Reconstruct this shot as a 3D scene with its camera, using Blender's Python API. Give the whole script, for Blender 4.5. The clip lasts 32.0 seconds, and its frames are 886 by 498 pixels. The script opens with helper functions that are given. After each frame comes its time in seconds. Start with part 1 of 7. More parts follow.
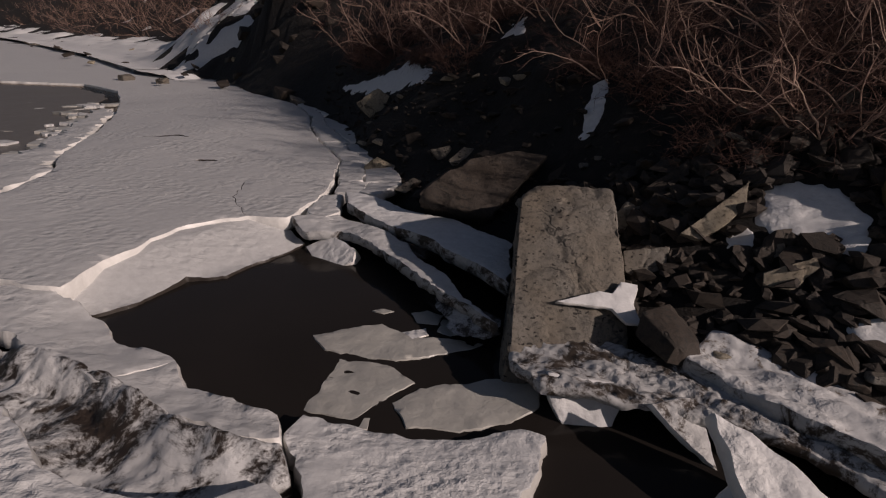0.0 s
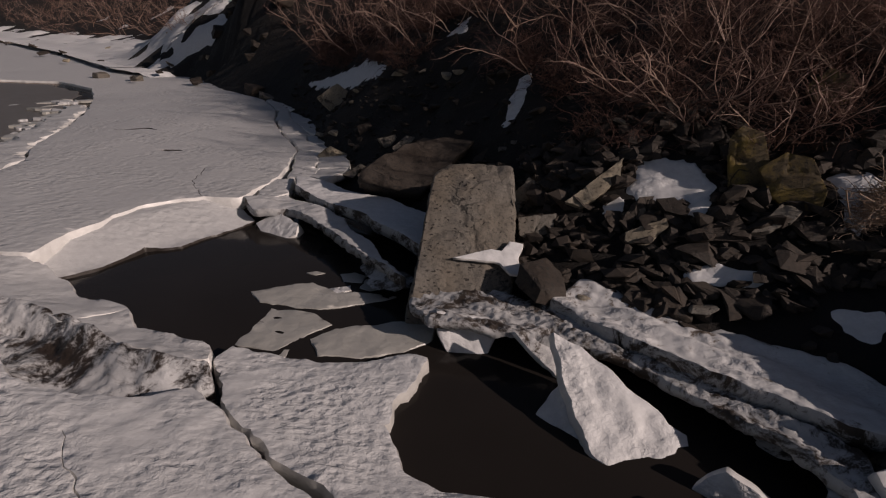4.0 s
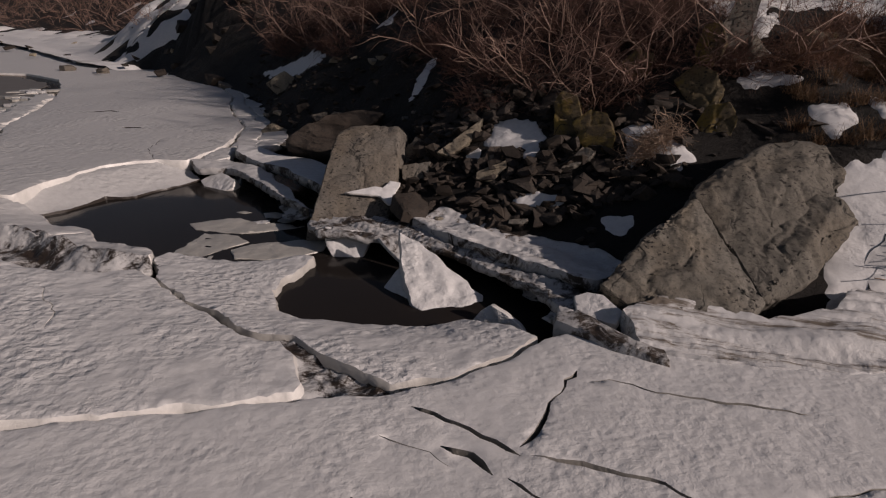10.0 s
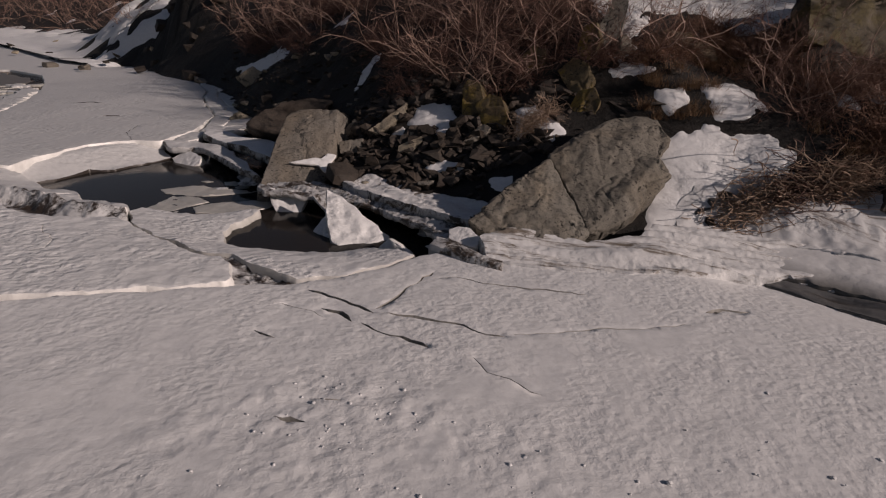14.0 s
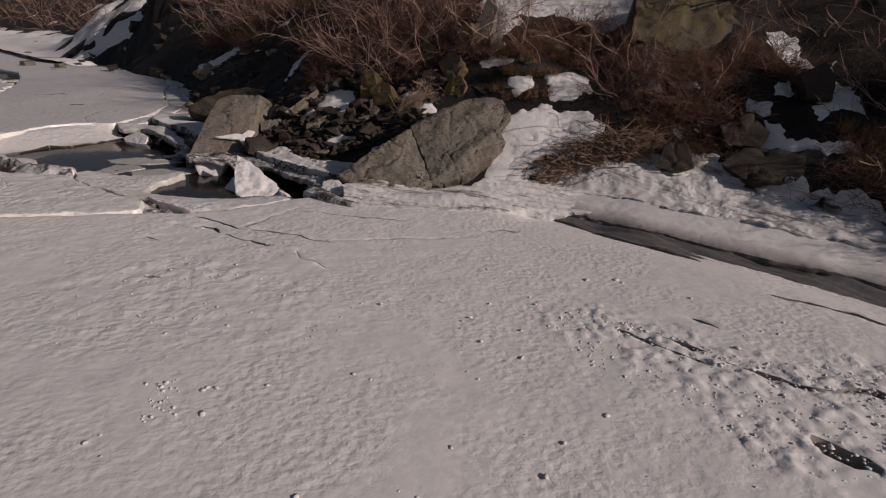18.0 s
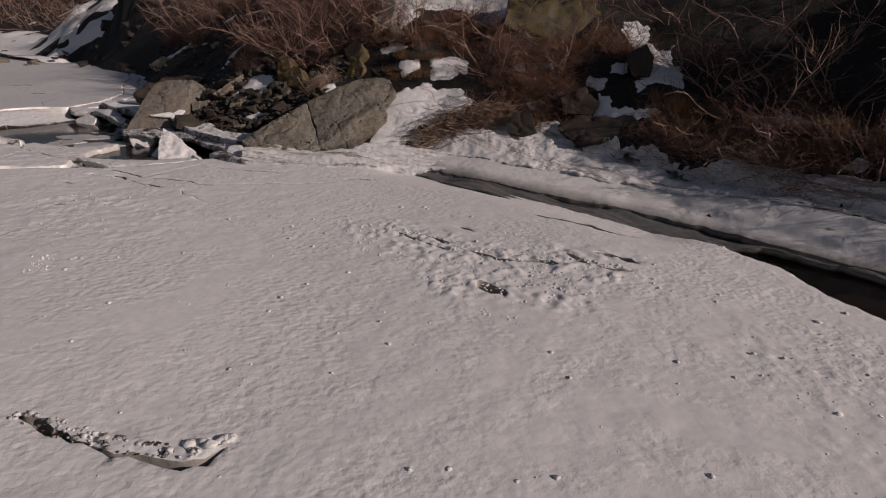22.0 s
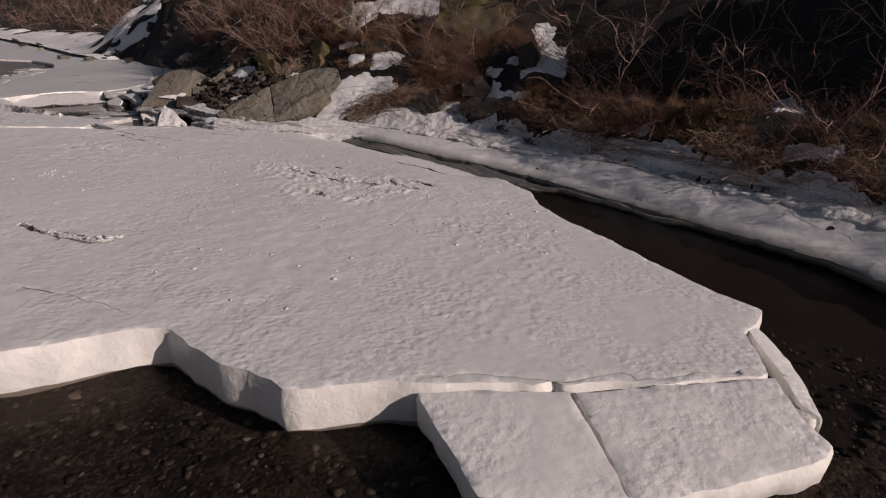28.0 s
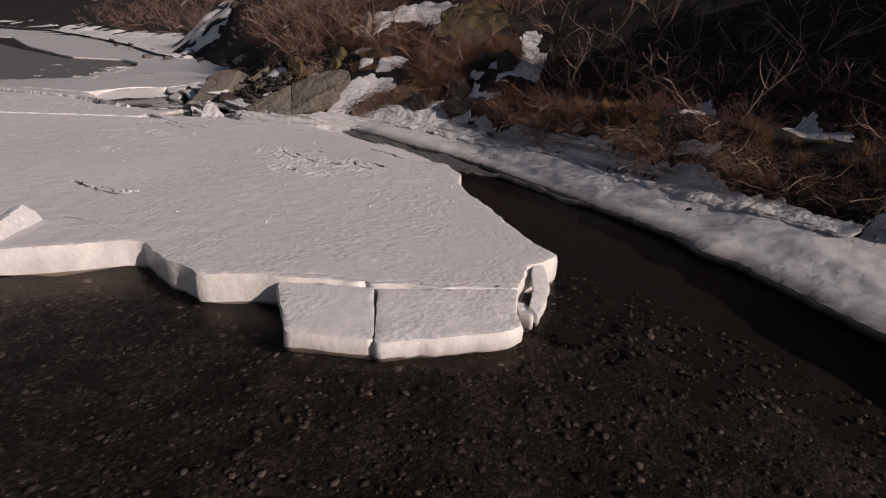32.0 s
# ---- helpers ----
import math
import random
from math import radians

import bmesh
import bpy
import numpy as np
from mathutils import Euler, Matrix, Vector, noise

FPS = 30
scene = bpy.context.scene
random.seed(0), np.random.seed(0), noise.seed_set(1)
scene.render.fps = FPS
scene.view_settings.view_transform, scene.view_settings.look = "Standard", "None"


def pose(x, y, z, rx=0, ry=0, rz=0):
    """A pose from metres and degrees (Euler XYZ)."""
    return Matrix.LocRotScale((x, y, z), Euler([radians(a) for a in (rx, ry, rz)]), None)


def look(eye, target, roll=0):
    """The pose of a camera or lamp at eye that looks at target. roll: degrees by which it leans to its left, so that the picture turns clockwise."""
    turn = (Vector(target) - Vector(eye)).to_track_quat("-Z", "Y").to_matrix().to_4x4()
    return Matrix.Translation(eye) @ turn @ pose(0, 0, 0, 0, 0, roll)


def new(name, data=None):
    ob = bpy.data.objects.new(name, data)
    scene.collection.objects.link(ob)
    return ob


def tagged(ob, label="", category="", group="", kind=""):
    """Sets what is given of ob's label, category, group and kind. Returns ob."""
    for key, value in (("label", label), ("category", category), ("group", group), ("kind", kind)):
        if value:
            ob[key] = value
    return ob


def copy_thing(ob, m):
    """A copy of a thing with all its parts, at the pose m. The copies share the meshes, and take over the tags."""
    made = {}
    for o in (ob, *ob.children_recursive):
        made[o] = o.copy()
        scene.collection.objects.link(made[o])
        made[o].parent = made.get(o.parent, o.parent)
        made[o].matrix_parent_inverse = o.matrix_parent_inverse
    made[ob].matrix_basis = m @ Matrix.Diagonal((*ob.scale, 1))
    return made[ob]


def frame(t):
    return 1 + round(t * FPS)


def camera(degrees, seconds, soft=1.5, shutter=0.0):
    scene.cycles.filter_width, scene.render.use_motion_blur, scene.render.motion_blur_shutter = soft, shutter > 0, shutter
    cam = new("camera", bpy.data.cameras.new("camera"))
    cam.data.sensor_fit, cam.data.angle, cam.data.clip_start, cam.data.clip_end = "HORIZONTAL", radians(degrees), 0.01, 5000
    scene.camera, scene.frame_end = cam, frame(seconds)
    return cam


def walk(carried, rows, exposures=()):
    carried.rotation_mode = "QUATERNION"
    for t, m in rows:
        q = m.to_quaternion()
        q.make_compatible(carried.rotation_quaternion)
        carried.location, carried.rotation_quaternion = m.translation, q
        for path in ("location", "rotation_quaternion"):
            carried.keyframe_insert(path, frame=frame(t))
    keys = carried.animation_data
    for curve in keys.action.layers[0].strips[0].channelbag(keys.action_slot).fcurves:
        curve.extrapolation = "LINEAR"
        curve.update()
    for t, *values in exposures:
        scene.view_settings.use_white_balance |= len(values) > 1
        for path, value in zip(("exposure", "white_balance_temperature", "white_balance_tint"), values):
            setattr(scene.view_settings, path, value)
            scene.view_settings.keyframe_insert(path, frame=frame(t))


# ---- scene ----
cam = camera(79.5, 32.0, soft=1.2)
PATH = [
    (0, (0.151, -0.15, 3.122), (-0.025, 1.689, 2.357), 1.8),
    (0.5, (0.293, -0.252, 3.144), (0.124, 1.588, 2.378), 1.8),
    (1, (0.43, -0.381, 3.166), (0.269, 1.46, 2.399), 1.8),
    (1.5, (0.581, -0.5, 3.179), (0.426, 1.341, 2.412), 1.8),
    (2, (0.714, -0.63, 3.178), (0.567, 1.211, 2.41), 1.8),
    (2.5, (0.849, -0.769, 3.162), (0.709, 1.073, 2.395), 1.9),
    (3, (0.969, -0.937, 3.166), (0.839, 0.905, 2.398), 2.0),
    (3.5, (1.106, -1.105, 3.171), (0.978, 0.737, 2.403), 1.9),
    (5.5, (1.583, -1.886, 3.158), (1.483, -0.044, 2.387), 1.9),
    (6, (1.708, -2.088, 3.149), (1.618, -0.245, 2.378), 2.0),
    (6.5, (1.866, -2.288, 3.143), (1.78, -0.445, 2.37), 1.9),
    (7, (2.034, -2.478, 3.131), (1.952, -0.635, 2.359), 1.9),
    (7.5, (2.194, -2.673, 3.123), (2.119, -0.83, 2.351), 1.9),
    (8, (2.351, -2.879, 3.122), (2.283, -1.036, 2.349), 1.9),
    (8.5, (2.496, -3.082, 3.113), (2.434, -1.238, 2.34), 2.0),
    (9, (2.639, -3.279, 3.11), (2.582, -1.437, 2.335), 1.9),
    (9.5, (2.785, -3.482, 3.09), (2.732, -1.638, 2.315), 1.9),
    (10, (2.937, -3.686, 3.079), (2.889, -1.843, 2.305), 1.9),
    (10.5, (3.08, -3.908, 3.08), (3.036, -2.065, 2.305), 1.9),
    (11, (3.229, -4.146, 3.085), (3.192, -2.302, 2.312), 1.9),
    (11.5, (3.392, -4.406, 3.105), (3.36, -2.562, 2.33), 1.9),
    (12, (3.548, -4.674, 3.11), (3.523, -2.83, 2.336), 2.0),
    (12.5, (3.713, -4.963, 3.114), (3.694, -3.119, 2.339), 2.1),
    (13, (3.892, -5.278, 3.111), (3.881, -3.434, 2.338), 2.1),
    (13.5, (4.093, -5.601, 3.122), (4.088, -3.756, 2.349), 2.1),
    (15.5, (5.082, -6.92, 3.121), (5.093, -5.074, 2.353), 2.3),
    (16, (5.396, -7.249, 3.108), (5.409, -5.402, 2.343), 2.3),
    (16.5, (5.724, -7.585, 3.078), (5.742, -5.735, 2.317), 2.2),
    (17, (6.059, -7.922, 3.082), (6.082, -6.072, 2.322), 2.2),
    (17.5, (6.384, -8.262, 3.083), (6.413, -6.412, 2.323), 2.3),
    (18, (6.713, -8.607, 3.085), (6.749, -6.757, 2.327), 2.4),
    (18.5, (7.043, -8.928, 3.077), (7.083, -7.077, 2.319), 2.4),
    (19, (7.373, -9.256, 3.057), (7.417, -7.405, 2.301), 2.4),
    (19.5, (7.699, -9.583, 3.028), (7.749, -7.732, 2.272), 2.4),
    (20, (8.043, -9.916, 3.002), (8.095, -8.066, 2.244), 2.4),
    (20.5, (8.366, -10.237, 2.965), (8.42, -8.387, 2.208), 2.3),
    (21, (8.671, -10.55, 2.935), (8.73, -8.7, 2.178), 2.2),
    (21.5, (9.002, -10.844, 2.931), (9.062, -8.993, 2.174), 2.1),
    (22, (9.321, -11.129, 2.919), (9.384, -9.278, 2.163), 2.1),
    (22.5, (9.663, -11.416, 2.91), (9.728, -9.565, 2.154), 2.1),
    (23, (10.016, -11.718, 2.904), (10.084, -9.867, 2.149), 2.1),
    (23.5, (10.366, -12.017, 2.898), (10.436, -10.165, 2.144), 2.0),
    (24, (10.702, -12.31, 2.892), (10.772, -10.458, 2.14), 2.1),
    (24.5, (11.027, -12.608, 2.893), (11.096, -10.757, 2.141), 2.0),
    (25, (11.33, -12.929, 2.889), (11.391, -11.077, 2.138), 2.1),
    (25.5, (11.625, -13.238, 2.891), (11.67, -11.385, 2.139), 2.1),
    (27.5, (12.757, -14.676, 2.954), (12.68, -12.826, 2.2), 2.1),
    (28, (13.073, -15.019, 2.982), (12.981, -13.17, 2.226), 2.1),
    (28.5, (13.425, -15.336, 3.011), (13.326, -13.486, 2.257), 2.1),
    (29, (13.809, -15.652, 3.062), (13.692, -13.805, 2.305), 2.2),
    (29.5, (14.216, -15.958, 3.106), (14.07, -14.113, 2.348), 2.2),
    (30, (14.624, -16.254, 3.16), (14.442, -14.413, 2.4), 2.2),
    (30.5, (15.038, -16.535, 3.216), (14.82, -14.698, 2.454), 2.2),
    (31, (15.452, -16.813, 3.277), (15.198, -14.983, 2.512), 2.1),
    (31.5, (15.846, -17.099, 3.349), (15.558, -15.274, 2.582), 2.2),
    (32, (16.228, -17.42, 3.409), (15.905, -15.602, 2.641), 2.1),
]
EXPOSURE, KELVIN, TINT = -0.57, 7250.0, 23.0
walk(cam, [(t, look(eye, target, roll)) for t, eye, target, roll in PATH], exposures=[(0, EXPOSURE - 0.22, KELVIN, TINT), (7, EXPOSURE - 0.28, KELVIN, TINT), (13, EXPOSURE - 0.12, KELVIN, TINT), (20, EXPOSURE, KELVIN, TINT), (28, EXPOSURE + 0.12, KELVIN - 40, TINT), (32, EXPOSURE + 0.16, KELVIN - 40, TINT)])

# ---- world, sun, exposure ----
SUN_AZ, SUN_EL = -25.0, 24.0          # degrees from +x towards +y, and above the horizon
world = bpy.data.worlds.new("sky")
scene.world = world
world.use_nodes = True
wn = world.node_tree.nodes
sky = wn.new("ShaderNodeTexSky")
sky.sky_type, sky.sun_disc = "NISHITA", False
sky.sun_elevation = radians(SUN_EL)
sky.sun_rotation = radians(90 - SUN_AZ)
world.node_tree.links.new(sky.outputs[0], wn["Background"].inputs[0])
wn["Background"].inputs[1].default_value = 0.05
sun_data = bpy.data.lights.new("sun", "SUN")
sun_data.energy, sun_data.angle, sun_data.color = 5.0, radians(0.6), (1.0, 0.94, 0.88)
sun = new("sun", sun_data)
to_sun = Vector((math.cos(radians(SUN_EL)) * math.cos(radians(SUN_AZ)), math.cos(radians(SUN_EL)) * math.sin(radians(SUN_AZ)), math.sin(radians(SUN_EL))))
sun.matrix_world = look(to_sun * 40, (0, 0, 0))

# ---- small tools ----
rng = np.random.default_rng(7)


def lattice(ix, iy, seed):
    h = (ix.astype(np.int64) * 374761393 + iy.astype(np.int64) * 668265263 + seed * 974634457) & 0xFFFFFFFF
    h = ((h ^ (h >> 13)) * 1274126177) & 0xFFFFFFFF
    return ((h ^ (h >> 16)) & 0xFFFF) / 65535.0


def vnoise(x, y, size, seed=0):
    """Smooth noise from -1 to 1 with lumps of that size in metres."""
    x, y = np.asarray(x, float) / size, np.asarray(y, float) / size
    ix, iy = np.floor(x), np.floor(y)
    fx, fy = x - ix, y - iy
    fx, fy = fx * fx * (3 - 2 * fx), fy * fy * (3 - 2 * fy)
    a, b = lattice(ix, iy, seed), lattice(ix + 1, iy, seed)
    c, d = lattice(ix, iy + 1, seed), lattice(ix + 1, iy + 1, seed)
    return 2 * ((a * (1 - fx) + b * fx) * (1 - fy) + (c * (1 - fx) + d * fx) * fy) - 1


def to_mesh(name, verts, faces, material, smooth=False):
    me = bpy.data.meshes.new(name)
    me.from_pydata([tuple(map(float, v)) for v in verts], [], [tuple(map(int, f)) for f in faces])
    me.materials.append(material)
    if smooth:
        me.polygons.foreach_set("use_smooth", [True] * len(me.polygons))
    me.update()
    return me


def part(name, me, parent=None, label="", m=None):
    ob = new(name, me)
    if parent is not None:
        ob.parent = parent
    if m is not None:
        ob.matrix_basis = m
    if label:
        tagged(ob, label)
    return ob


# ---- ground shape ----
BANK = np.array([(-150, 120), (-95, 96), (-63, 72), (-37, 50.5), (-27.7, 41.5), (-22.4, 36.6), (-17.8, 34.2), (-12, 26.3), (-8.2, 22), (-6.3, 19.4),
                 (-4.2, 15.9), (-2.7, 12.6), (-1.4, 10.2), (0.3, 7.6), (1.6, 5.6), (3.9, 4.0), (5.4, 2.6), (7.6, 2.6), (9.2, 2.7), (10.8, 1.4),
                 (12.6, 0.7), (14.2, -0.7), (15.8, -2.5), (17.5, -4.2), (19.2, -5.7), (22, -8.0), (27, -11.8), (36, -19), (60, -38), (110, -75)], float)


def bank_distance(x, y):
    """Metres from the foot of the bank, inland positive."""
    p = np.stack([np.ravel(x), np.ravel(y)], -1).astype(float)
    best, sign = np.full(len(p), 1e9), np.ones(len(p))
    for a, b in zip(BANK[:-1], BANK[1:]):
        ab = b - a
        s = np.clip(((p - a) @ ab) / (ab @ ab), 0, 1)
        off = p - a - s[:, None] * ab
        d = np.hypot(off[:, 0], off[:, 1])
        cross = ab[0] * (p[:, 1] - a[1]) - ab[1] * (p[:, 0] - a[0])
        near = d < best
        best, sign = np.where(near, d, best), np.where(near, np.sign(cross), sign)
    return (best * sign).reshape(np.shape(x))


def ground(x, y):
    d = bank_distance(x, y)
    z = np.interp(d, [-130, -70, -48, -42, -7, -2.5, -0.7, 0, 1, 3, 6, 12, 30, 60, 140],
                  [30, 9, 0.4, -0.85, -0.8, -0.95, -0.75, -0.1, 0.42, 1.85, 3.6, 6.9, 16.5, 31, 50])
    z = np.where(z > 0, z * (1 - np.clip((-24 - x) / 6, 0, 1) * np.interp(d, [0, 9, 24], [0.85, 0.75, 0])), z)
    bench = np.interp(d, [0, 0.85, 1.1, 2.0, 3.0], [0, -0.08, 0.34, 0.14, 0]) * np.clip((x - 12.5) / 2, 0, 1)
    z = z + bench
    z = z + np.interp(d, [0.5, 1.2, 1.6, 2.3, 3.6, 5, 7, 12], [0, -0.3, -0.25, 0, -1.0, -0.8, -0.4, 0]) * np.clip((x - 14.2) / 1.6, 0, 1)
    z = z + 0.65 * np.exp(-((x - 9.5) / 1.9) ** 2 - ((y - 4.2) / 1.9) ** 2) + 0.4 * np.exp(-((x + 2.6) / 1.6) ** 2 - ((y - 15.0) / 2.0) ** 2)
    deep = 0.25 * np.exp(-(((x + 1.5) / 2.6) ** 2 + ((y - 5.0) / 1.8) ** 2)) + 0.25 * np.exp(-(((x - 2.4) / 1.8) ** 2 + ((y - 2.8) / 1.2) ** 2))
    z = np.where(z > 0, z * (1 + 0.3 * np.clip((y - 9) / 4, 0, 1) * np.clip((4 - x) / 3, 0, 1) * np.clip((60 - y) / 20, 0, 1)), z)
    z = z + 3.0 * np.exp(-((x + 13.3) ** 2 + (y - 33.8) ** 2) / 14) * (1 + 0.4 * vnoise(x, y, 2.2, 44) + 0.25 * vnoise(x, y, 0.9, 45)) * np.clip((d - 0.5) / 2, 0, 1)
    # unseen mound beyond the right end, added to throw shade on the upper bank
    z = z + 6.2 * np.exp(-((x - 29.5) ** 2 + (y + 4.0) ** 2) / 8) * np.clip((d - 2) / 3, 0, 1)
    lump = np.clip(d / 3, 0, 1)
    z = z - np.where(d < 0, deep, 0)
    z = z + lump * (0.35 * vnoise(x, y, 3.1, 1) + 0.16 * vnoise(x, y, 1.1, 2) + 0.07 * vnoise(x, y, 0.45, 3)) + (1 - lump) * 0.04 * vnoise(x, y, 0.6, 4)
    return z + np.clip(d / 40, 0, 1) * 2.5 * vnoise(x, y, 14, 5)
# ---- end of ground shape ----


# ---- materials ----
def material(name):
    m = bpy.data.materials.new(name)
    m.use_nodes = True
    t = m.node_tree
    return m, t, t.nodes["Principled BSDF"]


def node(t, kind, **values):
    n = t.nodes.new(kind)
    for key, value in values.items():
        if key in n.inputs:
            n.inputs[key].default_value = value
    return n


def noise_tex(t, scale, detail=4.0, rough=0.6, warp=0.0, coord=None):
    n = node(t, "ShaderNodeTexNoise", Scale=scale, Detail=detail, Roughness=rough, Distortion=warp)
    t.links.new(coord, n.inputs["Vector"])
    return n.outputs["Fac"]


def ramp(t, fac, stops):
    r = t.nodes.new("ShaderNodeValToRGB")
    while len(r.color_ramp.elements) < len(stops):
        r.color_ramp.elements.new(0.5)
    for e, (pos, col) in zip(r.color_ramp.elements, stops):
        e.position, e.color = pos, (*col, 1) if len(col) == 3 else col
    t.links.new(fac, r.inputs["Fac"])
    return r.outputs["Color"]


def mix(t, fac, a, b, how="MIX"):
    n = t.nodes.new("ShaderNodeMix")
    n.data_type, n.blend_type = "RGBA", how
    for sock, v in ((n.inputs[0], fac), (n.inputs[6], a), (n.inputs[7], b)):
        if isinstance(v, (int, float)):
            sock.default_value = v
        elif isinstance(v, tuple):
            sock.default_value = (*v, 1)
        else:
            t.links.new(v, sock)
    return n.outputs[2]


def bump(t, bsdf, height, strength, distance, before=None):
    b = node(t, "ShaderNodeBump", Strength=strength, Distance=distance)
    t.links.new(height, b.inputs["Height"])
    if before is not None:
        t.links.new(before, b.inputs["Normal"])
    t.links.new(b.outputs[0], bsdf.inputs["Normal"])
    return b.outputs[0]


def place(t):
    return t.nodes.new("ShaderNodeNewGeometry").outputs["Position"]


def own(t):
    return t.nodes.new("ShaderNodeTexCoord").outputs["Object"]


def grey(v, warm=0.0):
    return (v * (1 + warm), v, v * (1 - warm))


def node_colour(t, scale, coord):
    n = node(t, "ShaderNodeTexNoise", Scale=scale, Detail=4.0)
    t.links.new(coord, n.inputs["Vector"])
    return n.outputs["Color"]


def snow_material(name, light, dirt, rough, bump_scale, dirt_colour=(0.12, 0.09, 0.065), ripple=0.85, dirt_scale=2.6, drawn=0.0, darkened=None):
    m, t, b = material(name)
    p = place(t)
    big = noise_tex(t, 0.55, 5, 0.65, 0.4, p)
    fine = noise_tex(t, 9, 5, 0.7, 0.2, p)
    col = mix(t, big, grey(light * 0.87, -0.01), grey(light, -0.005))
    along_ = p
    if drawn:
        turned = node(t, "ShaderNodeMapping")
        turned.inputs["Rotation"].default_value = (0, 0, radians(drawn))
        flat_ = node(t, "ShaderNodeMapping")
        flat_.inputs["Scale"].default_value = (0.12, 1.5, 1.0)
        t.links.new(p, turned.inputs["Vector"])
        t.links.new(turned.outputs[0], flat_.inputs["Vector"])
        along_ = flat_.outputs[0]
    spots = ramp(t, noise_tex(t, dirt_scale, 10, 0.78, 0.5, along_), [(0.62 - dirt, (0, 0, 0)), (0.70 - dirt, (1, 1, 1))])
    col = mix(t, spots, col, dirt_colour)
    if darkened:
        # dark grey at the bottom, fading out at a ragged level
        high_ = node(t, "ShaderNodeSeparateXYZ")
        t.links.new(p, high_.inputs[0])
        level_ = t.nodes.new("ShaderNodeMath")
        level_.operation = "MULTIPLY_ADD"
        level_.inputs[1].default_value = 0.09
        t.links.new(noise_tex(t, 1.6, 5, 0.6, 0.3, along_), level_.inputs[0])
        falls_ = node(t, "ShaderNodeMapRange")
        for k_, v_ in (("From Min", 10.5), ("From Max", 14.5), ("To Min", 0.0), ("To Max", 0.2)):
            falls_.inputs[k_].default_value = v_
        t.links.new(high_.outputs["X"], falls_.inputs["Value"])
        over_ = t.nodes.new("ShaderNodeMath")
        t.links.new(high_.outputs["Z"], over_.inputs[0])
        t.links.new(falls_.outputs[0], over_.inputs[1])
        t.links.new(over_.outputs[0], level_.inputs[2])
        fade_ = node(t, "ShaderNodeMapRange")
        for k_, v_ in (("From Min", darkened[0] + 0.045), ("From Max", darkened[1] + 0.045), ("To Min", 0.0), ("To Max", 1.0)):
            fade_.inputs[k_].default_value = v_
        t.links.new(level_.outputs[0], fade_.inputs["Value"])
        col = mix(t, fade_.outputs[0], (0.075, 0.07, 0.063), col)
    col = mix(t, ramp(t, fine, [(0.3, grey(0.84)), (0.65, grey(1.0))]), grey(0.0), col)
    t.links.new(col, b.inputs["Base Color"])
    b.inputs["Roughness"].default_value = rough
    b.inputs["Specular IOR Level"].default_value = 0.35
    warp = mix(t, 0.05, p, node_colour(t, 3.0, p))
    stretch = node(t, "ShaderNodeMapping")
    stretch.inputs["Scale"].default_value = (0.88, 1.1, 1.0)
    t.links.new(warp, stretch.inputs["Vector"])
    warp = stretch.outputs[0]
    cups = node(t, "ShaderNodeTexVoronoi", Scale=bump_scale * 1.5, Smoothness=0.5)
    cups.feature = "SMOOTH_F1"
    t.links.new(warp, cups.inputs["Vector"])
    lumps_ = mix(t, 0.5, cups.outputs["Distance"], noise_tex(t, bump_scale * 1.9, 3, 0.6, 0.2, warp))
    where = ramp(t, noise_tex(t, 0.7, 3, 0.6, 0.5, p), [(0.38, grey(0.14)), (0.6, grey(1.0))])
    soft = mix(t, where, grey(0.5), lumps_)
    n = bump(t, b, soft, ripple, 0.07)
    bump(t, b, noise_tex(t, bump_scale * 6, 3, 0.6, 0, p), 0.25, 0.006, n)
    return m


SNOW = snow_material("snow crust", 0.69, -0.2, 0.7, 7.5, ripple=1.0)
SHEET_SNOW = snow_material("wind-smoothed snow", 0.69, -0.2, 0.7, 9, ripple=0.4)
SHORE_SNOW = snow_material("old shore snow", 0.63, 0.055, 0.75, 6)
DIRTY_ICE = snow_material("dirty shore ice", 0.48, 0.145, 0.6, 7, (0.05, 0.038, 0.03), 0.9)
STREAKED = snow_material("layered dirty shore ice", 0.62, 0.1, 0.6, 6, (0.16, 0.135, 0.11), 0.7, 3.2, 12.0)
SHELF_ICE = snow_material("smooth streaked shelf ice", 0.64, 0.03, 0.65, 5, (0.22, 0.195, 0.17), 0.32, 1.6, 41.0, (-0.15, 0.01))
MARGIN_SNOW = snow_material("dirty margin snow", 0.64, 0.105, 0.75, 8, (0.2, 0.175, 0.16), 0.8, 2.4, 41.0)
BANK_SNOW = snow_material("bank snow", 0.76, -0.12, 0.8, 4)


def ice_material(name, colour, rough):
    m, t, b = material(name)
    p = place(t)
    col = mix(t, noise_tex(t, 2.4, 6, 0.7, 0.8, p), tuple(c * 0.6 for c in colour), tuple(min(1, c * 1.25) for c in colour))
    t.links.new(col, b.inputs["Base Color"])
    b.inputs["Roughness"].default_value = rough
    bump(t, b, noise_tex(t, 7, 5, 0.6, 0.3, p), 0.5, 0.03)
    return m


